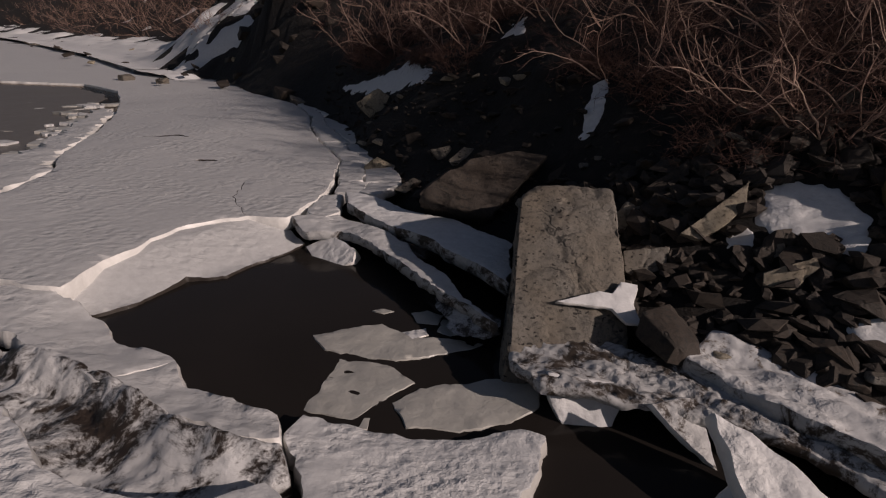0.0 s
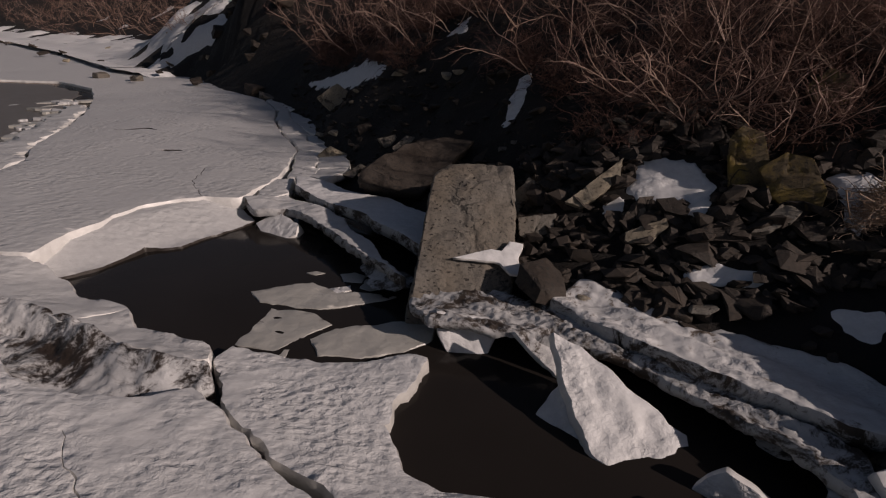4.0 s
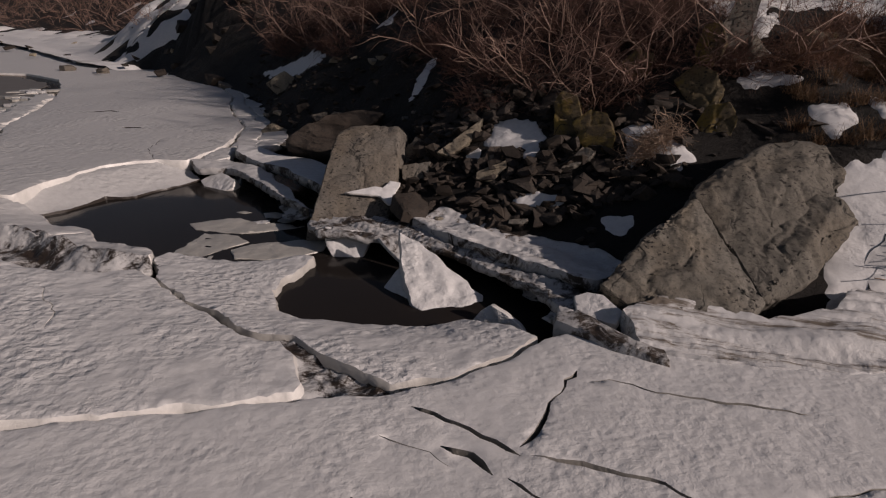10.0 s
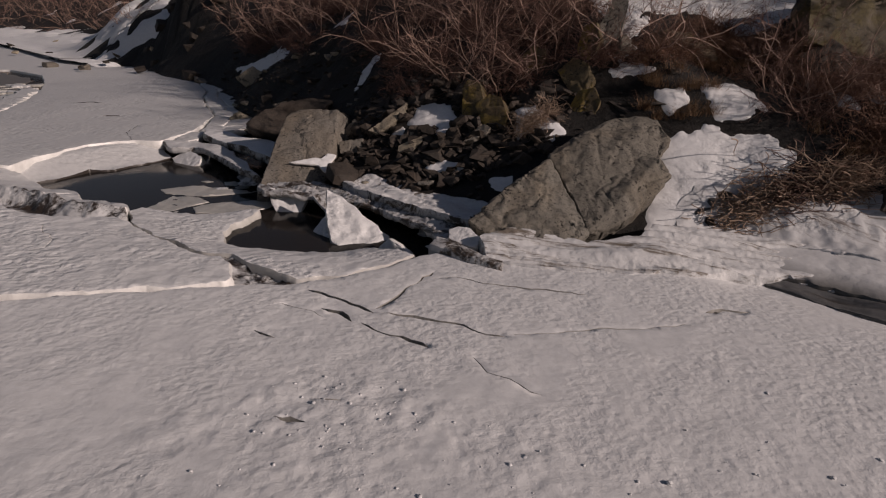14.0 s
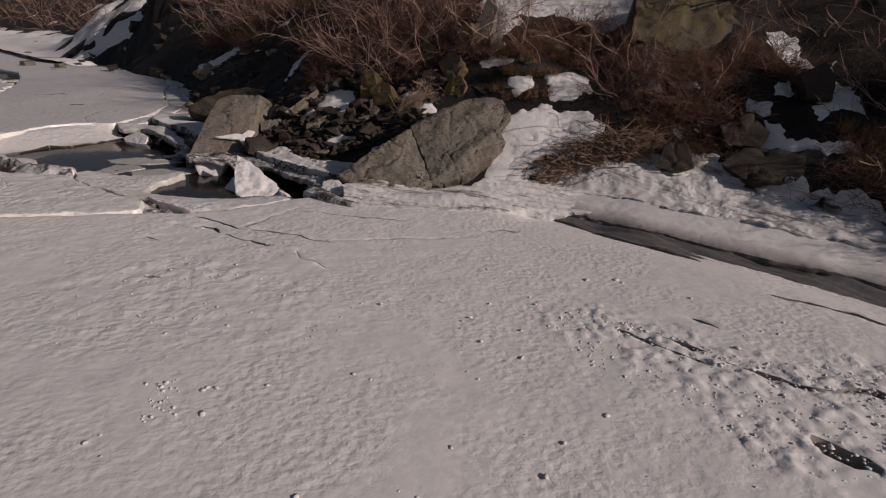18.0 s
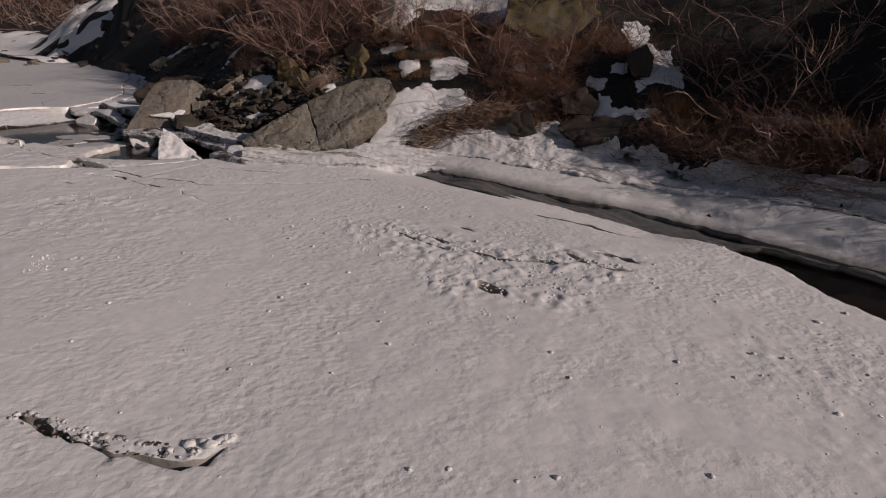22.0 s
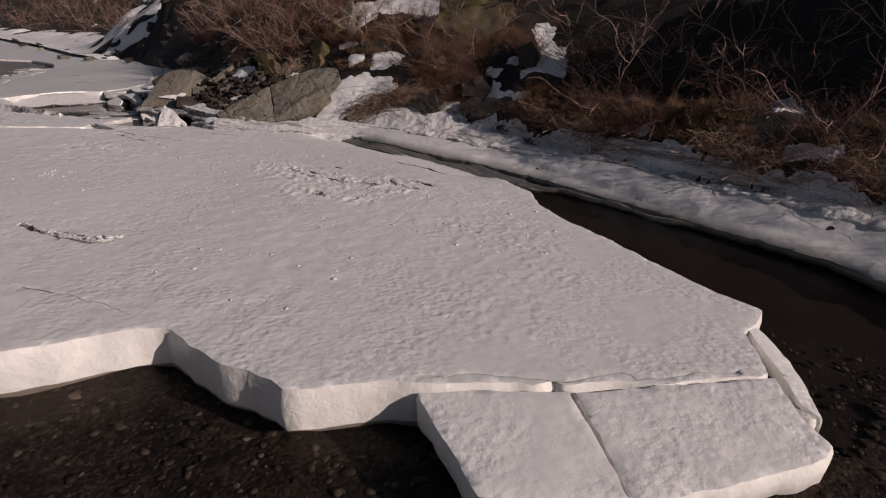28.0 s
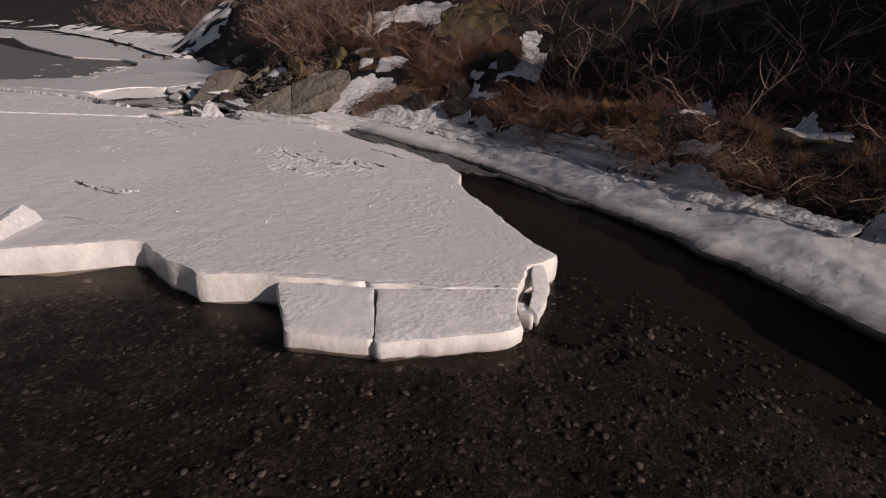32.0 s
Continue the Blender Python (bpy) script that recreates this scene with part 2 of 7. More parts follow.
SHEET = snow_material("smooth grey river ice", 0.58, -0.06, 0.55, 5)
# wet ice darkened further, the shade under the shelf edge painted in
SHADE_ICE = ice_material("wet ice with shade in its colour", (0.09, 0.085, 0.078), 0.3)
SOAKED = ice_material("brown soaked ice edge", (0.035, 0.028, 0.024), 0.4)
# crack walls of the wide sheet, greyer than its outer sides
GREY_ICE = ice_material("grey ice of the crack walls", (0.3, 0.29, 0.27), 0.4)
SLUSH_SNOW = snow_material("dirty frozen slush", 0.6, 0.16, 0.5, 8, (0.035, 0.026, 0.021), dirt_scale=1.5)
SOAKED_SHELF = snow_material("soaked grey shelf ice", 0.12, 0.06, 0.4, 5, (0.035, 0.03, 0.027), 0.3, 1.0, 41.0)
SLUSH = ice_material("brown river slush", (0.15, 0.132, 0.115), 0.4)
WET_ICE = ice_material("wet floating ice", (0.44, 0.43, 0.4), 0.3)
WORN_EDGE = ice_material("worn wet ice edge", (0.48, 0.47, 0.45), 0.4)
ICE = ice_material("ice edge", (0.76, 0.75, 0.73), 0.4)


def rock_material(name, base, lichen, lichen_amount, moss=(0.1, 0.085, 0.02), moss_amount=0.0):
    m, t, b = material(name)
    p = own(t)
    info = t.nodes.new("ShaderNodeObjectInfo")
    shift = node(t, "ShaderNodeVectorMath")
    t.links.new(p, shift.inputs[0])
    t.links.new(info.outputs["Random"], shift.inputs[1])
    p = shift.outputs[0]
    col = mix(t, noise_tex(t, 1.6, 6, 0.65, 0.5, p), tuple(c * 0.62 for c in base), tuple(c * 1.2 for c in base))
    vary = ramp(t, info.outputs["Random"], [(0, grey(0.65, 0.06)), (1, grey(1.1))])
    col = mix(t, 1.0, col, vary, "MULTIPLY")
    squeeze = node(t, "ShaderNodeMapping")
    squeeze.inputs["Scale"].default_value = (0.8, 0.8, 1.7)
    t.links.new(mix(t, 0.12, p, node_colour(t, 9.0, p)), squeeze.inputs["Vector"])
    marks = node(t, "ShaderNodeTexVoronoi", Scale=15.0)
    t.links.new(squeeze.outputs[0], marks.inputs["Vector"])
    ragged = t.nodes.new("ShaderNodeMath")
    ragged.operation = "MULTIPLY_ADD"
    ragged.inputs[1].default_value = 0.5
    t.links.new(noise_tex(t, 35, 3, 0.6, 0, p), ragged.inputs[0])
    t.links.new(marks.outputs["Distance"], ragged.inputs[2])
    spots = ramp(t, ragged.outputs[0], [(0.45 + lichen_amount, (1, 1, 1)), (0.49 + lichen_amount, (0, 0, 0))])
    fields = ramp(t, noise_tex(t, 1.7, 5, 0.65, 0.8, p), [(0.42, grey(0.0)), (0.52, (1, 1, 1))])
    tints = ramp(t, noise_tex(t, 0.7, 4, 0.6, 0.5, p), [(0.42, (1.0, 1.0, 1.0)), (0.66, (1.06, 0.96, 0.84))])
    col = mix(t, 1.0, col, tints, "MULTIPLY")
    col = mix(t, mix(t, 1.0, spots, fields, "MULTIPLY"), col, lichen)
    if moss_amount:
        col = mix(t, ramp(t, noise_tex(t, 2.3, 5, 0.7, 0.3, p), [(0.6 - moss_amount, (0, 0, 0)), (0.75 - moss_amount, (1, 1, 1))]), col, moss)
    lines = noise_tex(t, 1.1, 4, 0.55, 0.3, p)
    crack_line = ramp(t, lines, [(0.485, (0, 0, 0)), (0.497, (1, 1, 1)), (0.503, (1, 1, 1)), (0.515, (0, 0, 0))])
    gate = ramp(t, noise_tex(t, 1.1, 2, 0.5, 0, p), [(0.48, (0, 0, 0)), (0.58, (1, 1, 1))])
    crack_line = mix(t, 1.0, crack_line, gate, "MULTIPLY")
    col = mix(t, crack_line, col, tuple(c * 0.2 for c in base))
    pits = ramp(t, noise_tex(t, 22, 4, 0.7, 0.3, p), [(0.36, grey(0.55)), (0.5, grey(1.0))])
    col = mix(t, 1.0, col, pits, "MULTIPLY")
    t.links.new(col, b.inputs["Base Color"])
    b.inputs["Roughness"].default_value = 0.82
    strata = node(t, "ShaderNodeMapping")
    strata.inputs["Scale"].default_value = (1.0, 1.0, 5.0)
    t.links.new(p, strata.inputs["Vector"])
    n = bump(t, b, noise_tex(t, 2.0, 8, 0.7, 0.0, strata.outputs[0]), 0.25, 0.05)
    n = bump(t, b, noise_tex(t, 14, 6, 0.75, 0.2, p), 0.8, 0.022, n)
    dark = t.nodes.new("ShaderNodeInvert")
    t.links.new(crack_line, dark.inputs["Color"])
    bump(t, b, dark.outputs[0], 0.5, 0.02, n)
    return m


SLATE = rock_material("grey slate", (0.2, 0.188, 0.168), (0.025, 0.021, 0.018), 0.03)
BOULDER = rock_material("weathered boulder", (0.165, 0.155, 0.134), (0.022, 0.018, 0.015), 0.05)
MOSSY = rock_material("mossy rock", (0.15, 0.122, 0.088), (0.03, 0.024, 0.018), 0.03, (0.13, 0.095, 0.022), 0.08)
PALE = rock_material("pale split rock", (0.33, 0.3, 0.24), (0.1, 0.085, 0.06), 0.0)
LICHENED = rock_material("yellow lichened rock", (0.13, 0.1, 0.055), (0.03, 0.024, 0.014), 0.03, (0.19, 0.13, 0.026), 0.14)
# mossy tone cut to under half, carrying the shade that lies on the outcrop
OUTCROP = rock_material("olive outcrop with half shade in its colour", (0.065, 0.052, 0.033), (0.02, 0.016, 0.012), 0.04, (0.07, 0.052, 0.013), 0.16)
# much darker than the slate, for scree and single dark rocks
DARK_ROCK = rock_material("dark bank rock", (0.042, 0.033, 0.027), (0.02, 0.018, 0.016), 0.05)


def ground_material():
    m, t, b = material("bank litter and river bed with shade in its colour")
    p = place(t)
    n1 = noise_tex(t, 1.3, 8, 0.72, 0.6, p)
    n2 = noise_tex(t, 14, 6, 0.75, 0.3, p)
    # litter tone sunk near black, standing in for shade under shrubs and rocks
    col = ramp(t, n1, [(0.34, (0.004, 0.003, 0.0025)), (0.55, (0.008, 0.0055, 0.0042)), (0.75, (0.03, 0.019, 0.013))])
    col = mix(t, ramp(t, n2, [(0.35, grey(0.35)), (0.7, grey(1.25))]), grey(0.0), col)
    t.links.new(col, b.inputs["Base Color"])
    b.inputs["Roughness"].default_value = 0.9
    n = bump(t, b, n1, 0.8, 0.25)
    bump(t, b, n2, 0.7, 0.03, n)
    return m


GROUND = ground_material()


def bark_material(name, colour, scale):
    m, t, b = material(name)
    p = own(t)
    info = t.nodes.new("ShaderNodeObjectInfo")
    col = mix(t, noise_tex(t, scale, 4, 0.7, 0.3, p), tuple(c * 0.55 for c in colour), tuple(c * 1.3 for c in colour))
    col = mix(t, 1.0, col, ramp(t, info.outputs["Random"], [(0, grey(0.7, 0.1)), (1, grey(1.15))]), "MULTIPLY")
    t.links.new(col, b.inputs["Base Color"])
    b.inputs["Roughness"].default_value = 0.75
    return m


BARK = bark_material("grey alder bark", (0.399, 0.281, 0.233), 6)
TWIG = bark_material("brown twigs", (0.121, 0.0607, 0.0458), 3)
# darker copy of the twig colour, standing in for shade on the shrubs
SHADE_TWIG = bark_material("red-brown twigs with shade in their colour", (0.0788, 0.0368, 0.029), 3)
RUST = bark_material("rusty dry brush", (0.158, 0.0782, 0.0484), 4)
GRASS = bark_material("dry brown grass", (0.221, 0.129, 0.066), 5)
DRIFT = bark_material("bleached driftwood", (0.336, 0.248, 0.189), 8)


def water_material():
    m, t, b = material("clear dark river water")
    t.nodes.remove(b)
    out = t.nodes["Material Output"]
    p = place(t)
    clear = node(t, "ShaderNodeBsdfTransparent", Color=(0.55, 0.5, 0.46, 1))
    gloss = node(t, "ShaderNodeBsdfGlossy", Color=(0.6, 0.54, 0.5, 1), Roughness=0.16)
    facing = node(t, "ShaderNodeLayerWeight", Blend=0.5)
    power = t.nodes.new("ShaderNodeMath")
    power.operation = "POWER"
    power.inputs[1].default_value = 5.0
    t.links.new(facing.outputs["Facing"], power.inputs[0])
    fres = t.nodes.new("ShaderNodeMath")
    fres.operation = "MULTIPLY_ADD"
    fres.inputs[1].default_value, fres.inputs[2].default_value = 0.95, 0.022
    t.links.new(power.outputs[0], fres.inputs[0])
    bm_ = node(t, "ShaderNodeBump", Strength=0.45, Distance=0.03)
    t.links.new(noise_tex(t, 6.0, 5, 0.6, 0.8, p), bm_.inputs["Height"])
    t.links.new(bm_.outputs[0], gloss.inputs["Normal"])
    mx = t.nodes.new("ShaderNodeMixShader")
    t.links.new(fres.outputs[0], mx.inputs[0])
    t.links.new(clear.outputs[0], mx.inputs[1])
    t.links.new(gloss.outputs[0], mx.inputs[2])
    t.links.new(mx.outputs[0], out.inputs["Surface"])
    return m


WATER = water_material()


def pebble_material():
    m, t, b = material("river pebbles")
    geo = t.nodes.new("ShaderNodeNewGeometry")
    col = ramp(t, geo.outputs["Random Per Island"], [(0, (0.035, 0.031, 0.028)), (0.6, (0.085, 0.076, 0.07)), (0.88, (0.2, 0.18, 0.168)), (1, (0.7, 0.66, 0.62))])
    col = mix(t, noise_tex(t, 30, 4, 0.7, 0.2, geo.outputs["Position"]), grey(0.0), col)
    col = mix(t, 0.5, col, ramp(t, geo.outputs["Random Per Island"], [(0, (0.04, 0.036, 0.033)), (1, (0.28, 0.26, 0.24))]))
    t.links.new(col, b.inputs["Base Color"])
    b.inputs["Roughness"].default_value = 0.7
    return m


PEBBLE = pebble_material()


def gravel_material():
    m, t, b = material("wet brown gravel")
    p = place(t)
    cells = node(t, "ShaderNodeTexVoronoi", Scale=24.0, Randomness=1.0)
    t.links.new(p, cells.inputs["Vector"])
    col = ramp(t, cells.outputs["Color"], [(0.1, (0.028, 0.024, 0.022)), (0.5, (0.066, 0.057, 0.052)), (0.85, (0.15, 0.132, 0.122)), (1.0, (0.4, 0.37, 0.35))])
    col = mix(t, ramp(t, noise_tex(t, 1.5, 5, 0.7, 0.4, p), [(0.38, grey(0.3)), (0.66, grey(1.0))]), grey(0.0), col)
    t.links.new(col, b.inputs["Base Color"])
    b.inputs["Roughness"].default_value = 0.8
    bump(t, b, cells.outputs["Distance"], 0.4, -0.03)
    return m


GRAVEL = gravel_material()

# ---- ground and water ----
def spaced(fine_a, fine_b, step, low, high, grow=1.16):
    inner = list(np.arange(fine_a, fine_b + 1e-6, step))
    s, v, right = step, inner[-1], []
    while v < high:
        s *= grow
        v += s
        right.append(v)
    s, v, left = step, inner[0], []
    while v > low:
        s *= grow
        v -= s
        left.append(v)
    return np.array(left[::-1] + inner + right)


gx, gy = spaced(-9, 26, 0.16, -260, 260), spaced(-13, 18, 0.16, -200, 260)
X, Y = np.meshgrid(gx, gy)
Z = ground(X, Y)
nx = len(gx)
idx = np.arange(X.size).reshape(X.shape)
quads = np.stack([idx[:-1, :-1], idx[:-1, 1:], idx[1:, 1:], idx[1:, :-1]], -1).reshape(-1, 4)
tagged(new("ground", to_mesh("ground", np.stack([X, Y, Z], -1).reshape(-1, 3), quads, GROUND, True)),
       "leaf-littered river bank and stony bed, shade in its dark colour", "ground", kind="structure")


def built_ground(x, y):
    """Height of the ground sheet itself, between its points."""
    i, j = np.clip(np.searchsorted(gx, x) - 1, 0, len(gx) - 2), np.clip(np.searchsorted(gy, y) - 1, 0, len(gy) - 2)
    u, v = (x - gx[i]) / (gx[i + 1] - gx[i]), (y - gy[j]) / (gy[j + 1] - gy[j])
    return (Z[j, i] * (1 - u) + Z[j, i + 1] * u) * (1 - v) + (Z[j + 1, i] * (1 - u) + Z[j + 1, i + 1] * u) * v


gx2, gy2 = np.arange(-6, 27, 0.15), np.arange(-24, -2, 0.15)
X2, Y2 = np.meshgrid(gx2, gy2)
id2 = np.arange(X2.size).reshape(X2.shape)
wet = bank_distance(X2, Y2) + np.where(X2 > 11.5, 1.0 * vnoise(X2, Y2, 1.3, 14) + 0.6 * vnoise(X2, Y2, 0.45, 15), 0) < np.where(X2 > 11.5, -4.2, -0.9)
cell2 = wet[:-1, :-1] & wet[1:, 1:]
quads2 = np.stack([id2[:-1, :-1], id2[:-1, 1:], id2[1:, 1:], id2[1:, :-1]], -1)[cell2]
tagged(new("gravel_bed", to_mesh("gravel_bed", np.stack([X2, Y2, ground(X2, Y2) + 0.09 + 0.05 * vnoise(X2, Y2, 1.2, 8)], -1).reshape(-1, 3), quads2, GRAVEL, True)),
       "brown gravel bed under shallow water", "river bed", kind="structure")
mud, mt, mb = material("smooth brown river mud")
mp = place(mt)
mt.links.new(mix(mt, noise_tex(mt, 1.4, 5, 0.6, 0.5, mp), (0.016, 0.0135, 0.012), (0.03, 0.025, 0.022)), mb.inputs["Base Color"])
mb.inputs["Roughness"].default_value = 0.9
gx3, gy3 = np.arange(11, 36, 0.25), np.arange(-28, 1, 0.25)
X3, Y3 = np.meshgrid(gx3, gy3)
id3 = np.arange(X3.size).reshape(X3.shape)
D3 = bank_distance(X3, Y3) + 0.5 * vnoise(X3, Y3, 1.5, 12)
deep3 = (D3 > -5.4) & (D3 < -0.5)
quads3 = np.stack([id3[:-1, :-1], id3[:-1, 1:], id3[1:, 1:], id3[1:, :-1]], -1)[deep3[:-1, :-1] & deep3[1:, 1:]]
tagged(new("channel_bed", to_mesh("channel_bed", np.stack([X3, Y3, ground(X3, Y3) + 0.05], -1).reshape(-1, 3), quads3, mud, True)), "smooth dark silt on the channel bed", "river bed", kind="structure")
WATER_Z = -0.46
tagged(new("water", to_mesh("water", [(-240, -190, WATER_Z), (120, -190, WATER_Z), (120, 140, WATER_Z), (-240, 140, WATER_Z)], [(0, 1, 2, 3)], WATER)),
       "clear dark shallow river water", "water", kind="structure")
silt, st, sb = material("silty still pool water")
st.links.new(mix(st, noise_tex(st, 0.6, 3, 0.5, 0.3, place(st)), (0.017, 0.0145, 0.013), (0.026, 0.022, 0.02)), sb.inputs["Base Color"])
sb.inputs["Roughness"].default_value, sb.inputs["IOR"].default_value = 0.1, 1.33
sb.inputs["Specular IOR Level"].default_value = 0.16
bump(st, sb, noise_tex(st, 4.0, 3, 0.5, 0.6, place(st)), 0.06, 0.02)
POOL_Z = WATER_Z + 0.05
tagged(new("pool_water", to_mesh("pool_water", [(x, y, POOL_Z) for x, y in [(-5.4, 5.4), (-1.5, 3.0), (0.6, 1.4), (3.2, 1.0), (4.5, 1.5), (4.4, 2.7), (2.6, 4.3), (0.9, 5.2), (0.4, 6.6), (-1.6, 8.6), (-3.6, 8.4)]], [tuple(range(11))], silt)),
       "still brown silty water in the ice pools", "water", kind="structure")

# ---- ice ----
from mathutils.geometry import delaunay_2d_cdt


CHANNEL = [(9.0, 1.2), (10.3, 0.35), (11.95, -1.0), (13.2, -2.45)]


def ice_level(x, y):
    """The sheet sags towards the two pools and rolls down to the channel."""
    s = -0.42 * np.exp(-(((x + 0.6) / 2.1) ** 2 + ((y - 4.3) / 1.9) ** 2)) - 0.36 * np.exp(-(((x - 1.9) / 1.7) ** 2 + ((y - 2.4) / 0.95) ** 2))
    s = s - 0.2 * np.exp(-(line_distance(x, y, CHANNEL) / 0.8) ** 2)
    return s + 0.05 * vnoise(x, y, 4.0, 11)


def far_level(x, y):
    """The far sheet lies lower beside the open water."""
    return ice_level(x, y) - 0.36 * np.clip((-x - 9) / 8, 0, 1)


def pool_slope(x, y):
    """The rim floe dips from the ridge to the water."""
    s = np.clip((0.333 * x - 0.2215 * y + 3.166) / 0.38, 0, 1)
    return -0.03 - 0.335 * s


def front_slope(x, y):
    """The front slabs dip outwards."""
    return 0.0 - 0.26 * np.clip((-10.6 - y) / 1.5, 0, 1.2)


def shelf_level(x, y):
    return np.interp(bank_distance(x, y), [-4, -2.2, -1.2, -0.3, 0.6, 1.2], [-0.33, -0.27, -0.07, 0.06, 0.24, 0.42])


def rough_edge(points, step, jag, seed):
    """A closed outline with its sides cut into short, uneven steps."""
    out = []
    for n, (a, b) in enumerate(zip(points, points[1:] + points[:1])):
        a, b = np.array(a, float), np.array(b, float)
        size = np.hypot(*(b - a))
        k = max(1, int(size / step)) if size < 14 else max(1, int(size / (step * 4)))
        nrm = np.array([-(b - a)[1], (b - a)[0]]) / max(size, 1e-6)
        for i in range(k):
            s = i / k
            q = a + (b - a) * s
            w = jag * min(1.0, size) * (0.8 * vnoise(q[0], q[1], 0.5, seed) + 0.6 * vnoise(q[0], q[1], 0.17, seed + 1) + 0.5 * vnoise(q[0], q[1], 0.06, seed + 2)) * (1 if i else 0.4)
            out.append(tuple(q + nrm * w))
    return out


def line_distance(x, y, pts):
    best = np.full(np.shape(x), 99.0)
    for (ax, ay), (bx, by) in zip(pts[:-1], pts[1:]):
        dx, dy = bx - ax, by - ay
        s = np.clip(((x - ax) * dx + (y - ay) * dy) / (dx * dx + dy * dy), 0, 1)
        best = np.minimum(best, np.hypot(x - ax - s * dx, y - ay - s * dy))
    return best


def inside(px, py, poly):
    hit = np.zeros(np.shape(px), bool)
    for (x0, y0), (x1, y1) in zip(poly, poly[1:] + poly[:1]):
        if y0 != y1:
            hit ^= ((y0 > py) != (y1 > py)) & (px < (x1 - x0) * (py - y0) / (y1 - y0) + x0)
    return hit


def floe(name, outline, label, thick=0.3, lift=0.0, tilt=(0, 0), step=0.14, spacing=0.16, relief=0.022, holes=(), top=None, side=None, hole_side=None, seed=0,
         level=ice_level, jag=0.05, category="ice floe", kind="", fine=None, under=0.06, edge_round=0.03, rough=()):
    """A slab of ice with a dimpled top, broken sides and an underside."""
    rim = rough_edge(list(outline), step, jag, seed)
    rings = [rim] + [rough_edge(list(h), step * 0.7, jag * 0.35, seed + 3) for h in holes]
    arr = np.array(rim)
    low, high = arr.min(0), arr.max(0)
    if fine:
        low, high = np.maximum(low, fine[:2]), np.minimum(high, fine[2:])
    px, py = np.meshgrid(np.arange(low[0], high[0], spacing), np.arange(low[1], high[1], spacing))
    local = np.random.default_rng(seed + 50)
    px, py = (px + local.uniform(-0.3, 0.3, px.shape) * spacing).ravel(), (py + local.uniform(-0.3, 0.3, py.shape) * spacing).ravel()
    for zone, amp in rough:
        za = np.array(zone)
        qx, qy = np.meshgrid(np.arange(za[:, 0].min() - 0.2, za[:, 0].max() + 0.2, 0.042), np.arange(za[:, 1].min() - 0.2, za[:, 1].max() + 0.2, 0.042))
        qx, qy = (qx + local.uniform(-0.015, 0.015, qx.shape)).ravel(), (qy + local.uniform(-0.015, 0.015, qy.shape)).ravel()
        take = inside(qx, qy, list(zone))
        drop = inside(px, py, list(zone))
        px, py = np.r_[px[~drop], qx[take]], np.r_[py[~drop], qy[take]]
    keep = inside(px, py, rim)
    for h in rings[1:]:
        keep &= ~inside(px, py, h)
    pts = [(float(a), float(b)) for a, b in zip(px[keep], py[keep])]
    flat, edges = [], []
    for ring in rings:
        n0 = len(flat)
        flat += ring
        edges += [(n0 + i, n0 + (i + 1) % len(ring)) for i in range(len(ring))]
    v, e, f, *_ = delaunay_2d_cdt([Vector(q) for q in flat + pts], edges, [], 0, 1e-5)
    va = np.array([tuple(q) for q in v])
    fa = np.array([t for t in f if len(t) == 3])
    mid = va[fa].mean(1)
    good = inside(mid[:, 0], mid[:, 1], rim)
    for h in rings[1:]:
        good &= ~inside(mid[:, 0], mid[:, 1], h)
    fa = fa[good]
    cx, cy = arr.mean(0)
    x, y = va[:, 0], va[:, 1]
    base = level(x, y) + lift + tilt[0] * (x - cx) + tilt[1] * (y - cy)
    patch = 0.5 + 0.5 * vnoise(x, y, 2.7, 31)
    xr, yr = x * 0.97 - y * 0.24, x * 0.24 + y * 0.97
    z = base + relief * (0.4 * vnoise(xr * 0.8, yr, 0.26, seed + 5) * (0.4 + 0.6 * patch) + 0.7 * vnoise(xr * 0.85, yr, 0.125, seed + 6) * (0.25 + 0.75 * patch) + 0.35 * vnoise(x, y, 1.5, seed + 7))
    for zone, amp in rough:
        za = np.array(zone)
        zc, zr = za.mean(0), np.ptp(za, axis=0).max() / 2
        edge = np.zeros(len(x))
        for k in range(6):
            edge += inside(x + 0.5 * vnoise(x, y, 0.5, 70 + k), y + 0.5 * vnoise(x, y, 0.5, 80 + k), list(zone)) / 6
        bits = 0.7 * vnoise(x, y, 0.1, 91) + 1.0 * vnoise(x, y, 0.06, 92) + 0.5 * vnoise(x, y, 0.35, 93)
        z = z + amp * edge * np.clip(bits, -0.1, 1.1)
    count = {}
    for a, b, c in fa:
        for p, q in ((a, b), (b, c), (c, a)):
            count[(p, q)] = count.get((p, q), 0) + 1
    border = [(p, q) for p, q in count if (q, p) not in count]
    hole_rim = {(round(a, 3), round(b, 3)) for h in rings[1:] for a, b in h}
    verts = list(np.stack([x, y, z], -1))
    faces = [tuple(t) for t in fa]
    mats = [0] * len(faces)
    mid_id, low_id = {}, {}
    nxt, prv = {p: q for p, q in border}, {q: p for p, q in border}
    rim_id, low2_id = {}, {}
    for p in nxt:
        q, r = nxt[p], prv.get(p, p)
        d = va[q] - va[r]
        out = np.array([d[1], -d[0]]) / max(np.hypot(*d), 1e-6)
        j = float(vnoise(x[p] * 3, y[p] * 3, 1.2, seed + 9))
        k = float(vnoise(x[p] * 3, y[p] * 3, 0.5, seed + 10))
        verts[p] = np.array([x[p], y[p], z[p] - edge_round * 0.25])
        rim_id[p] = len(verts)
        verts.append(tuple(verts[p]))
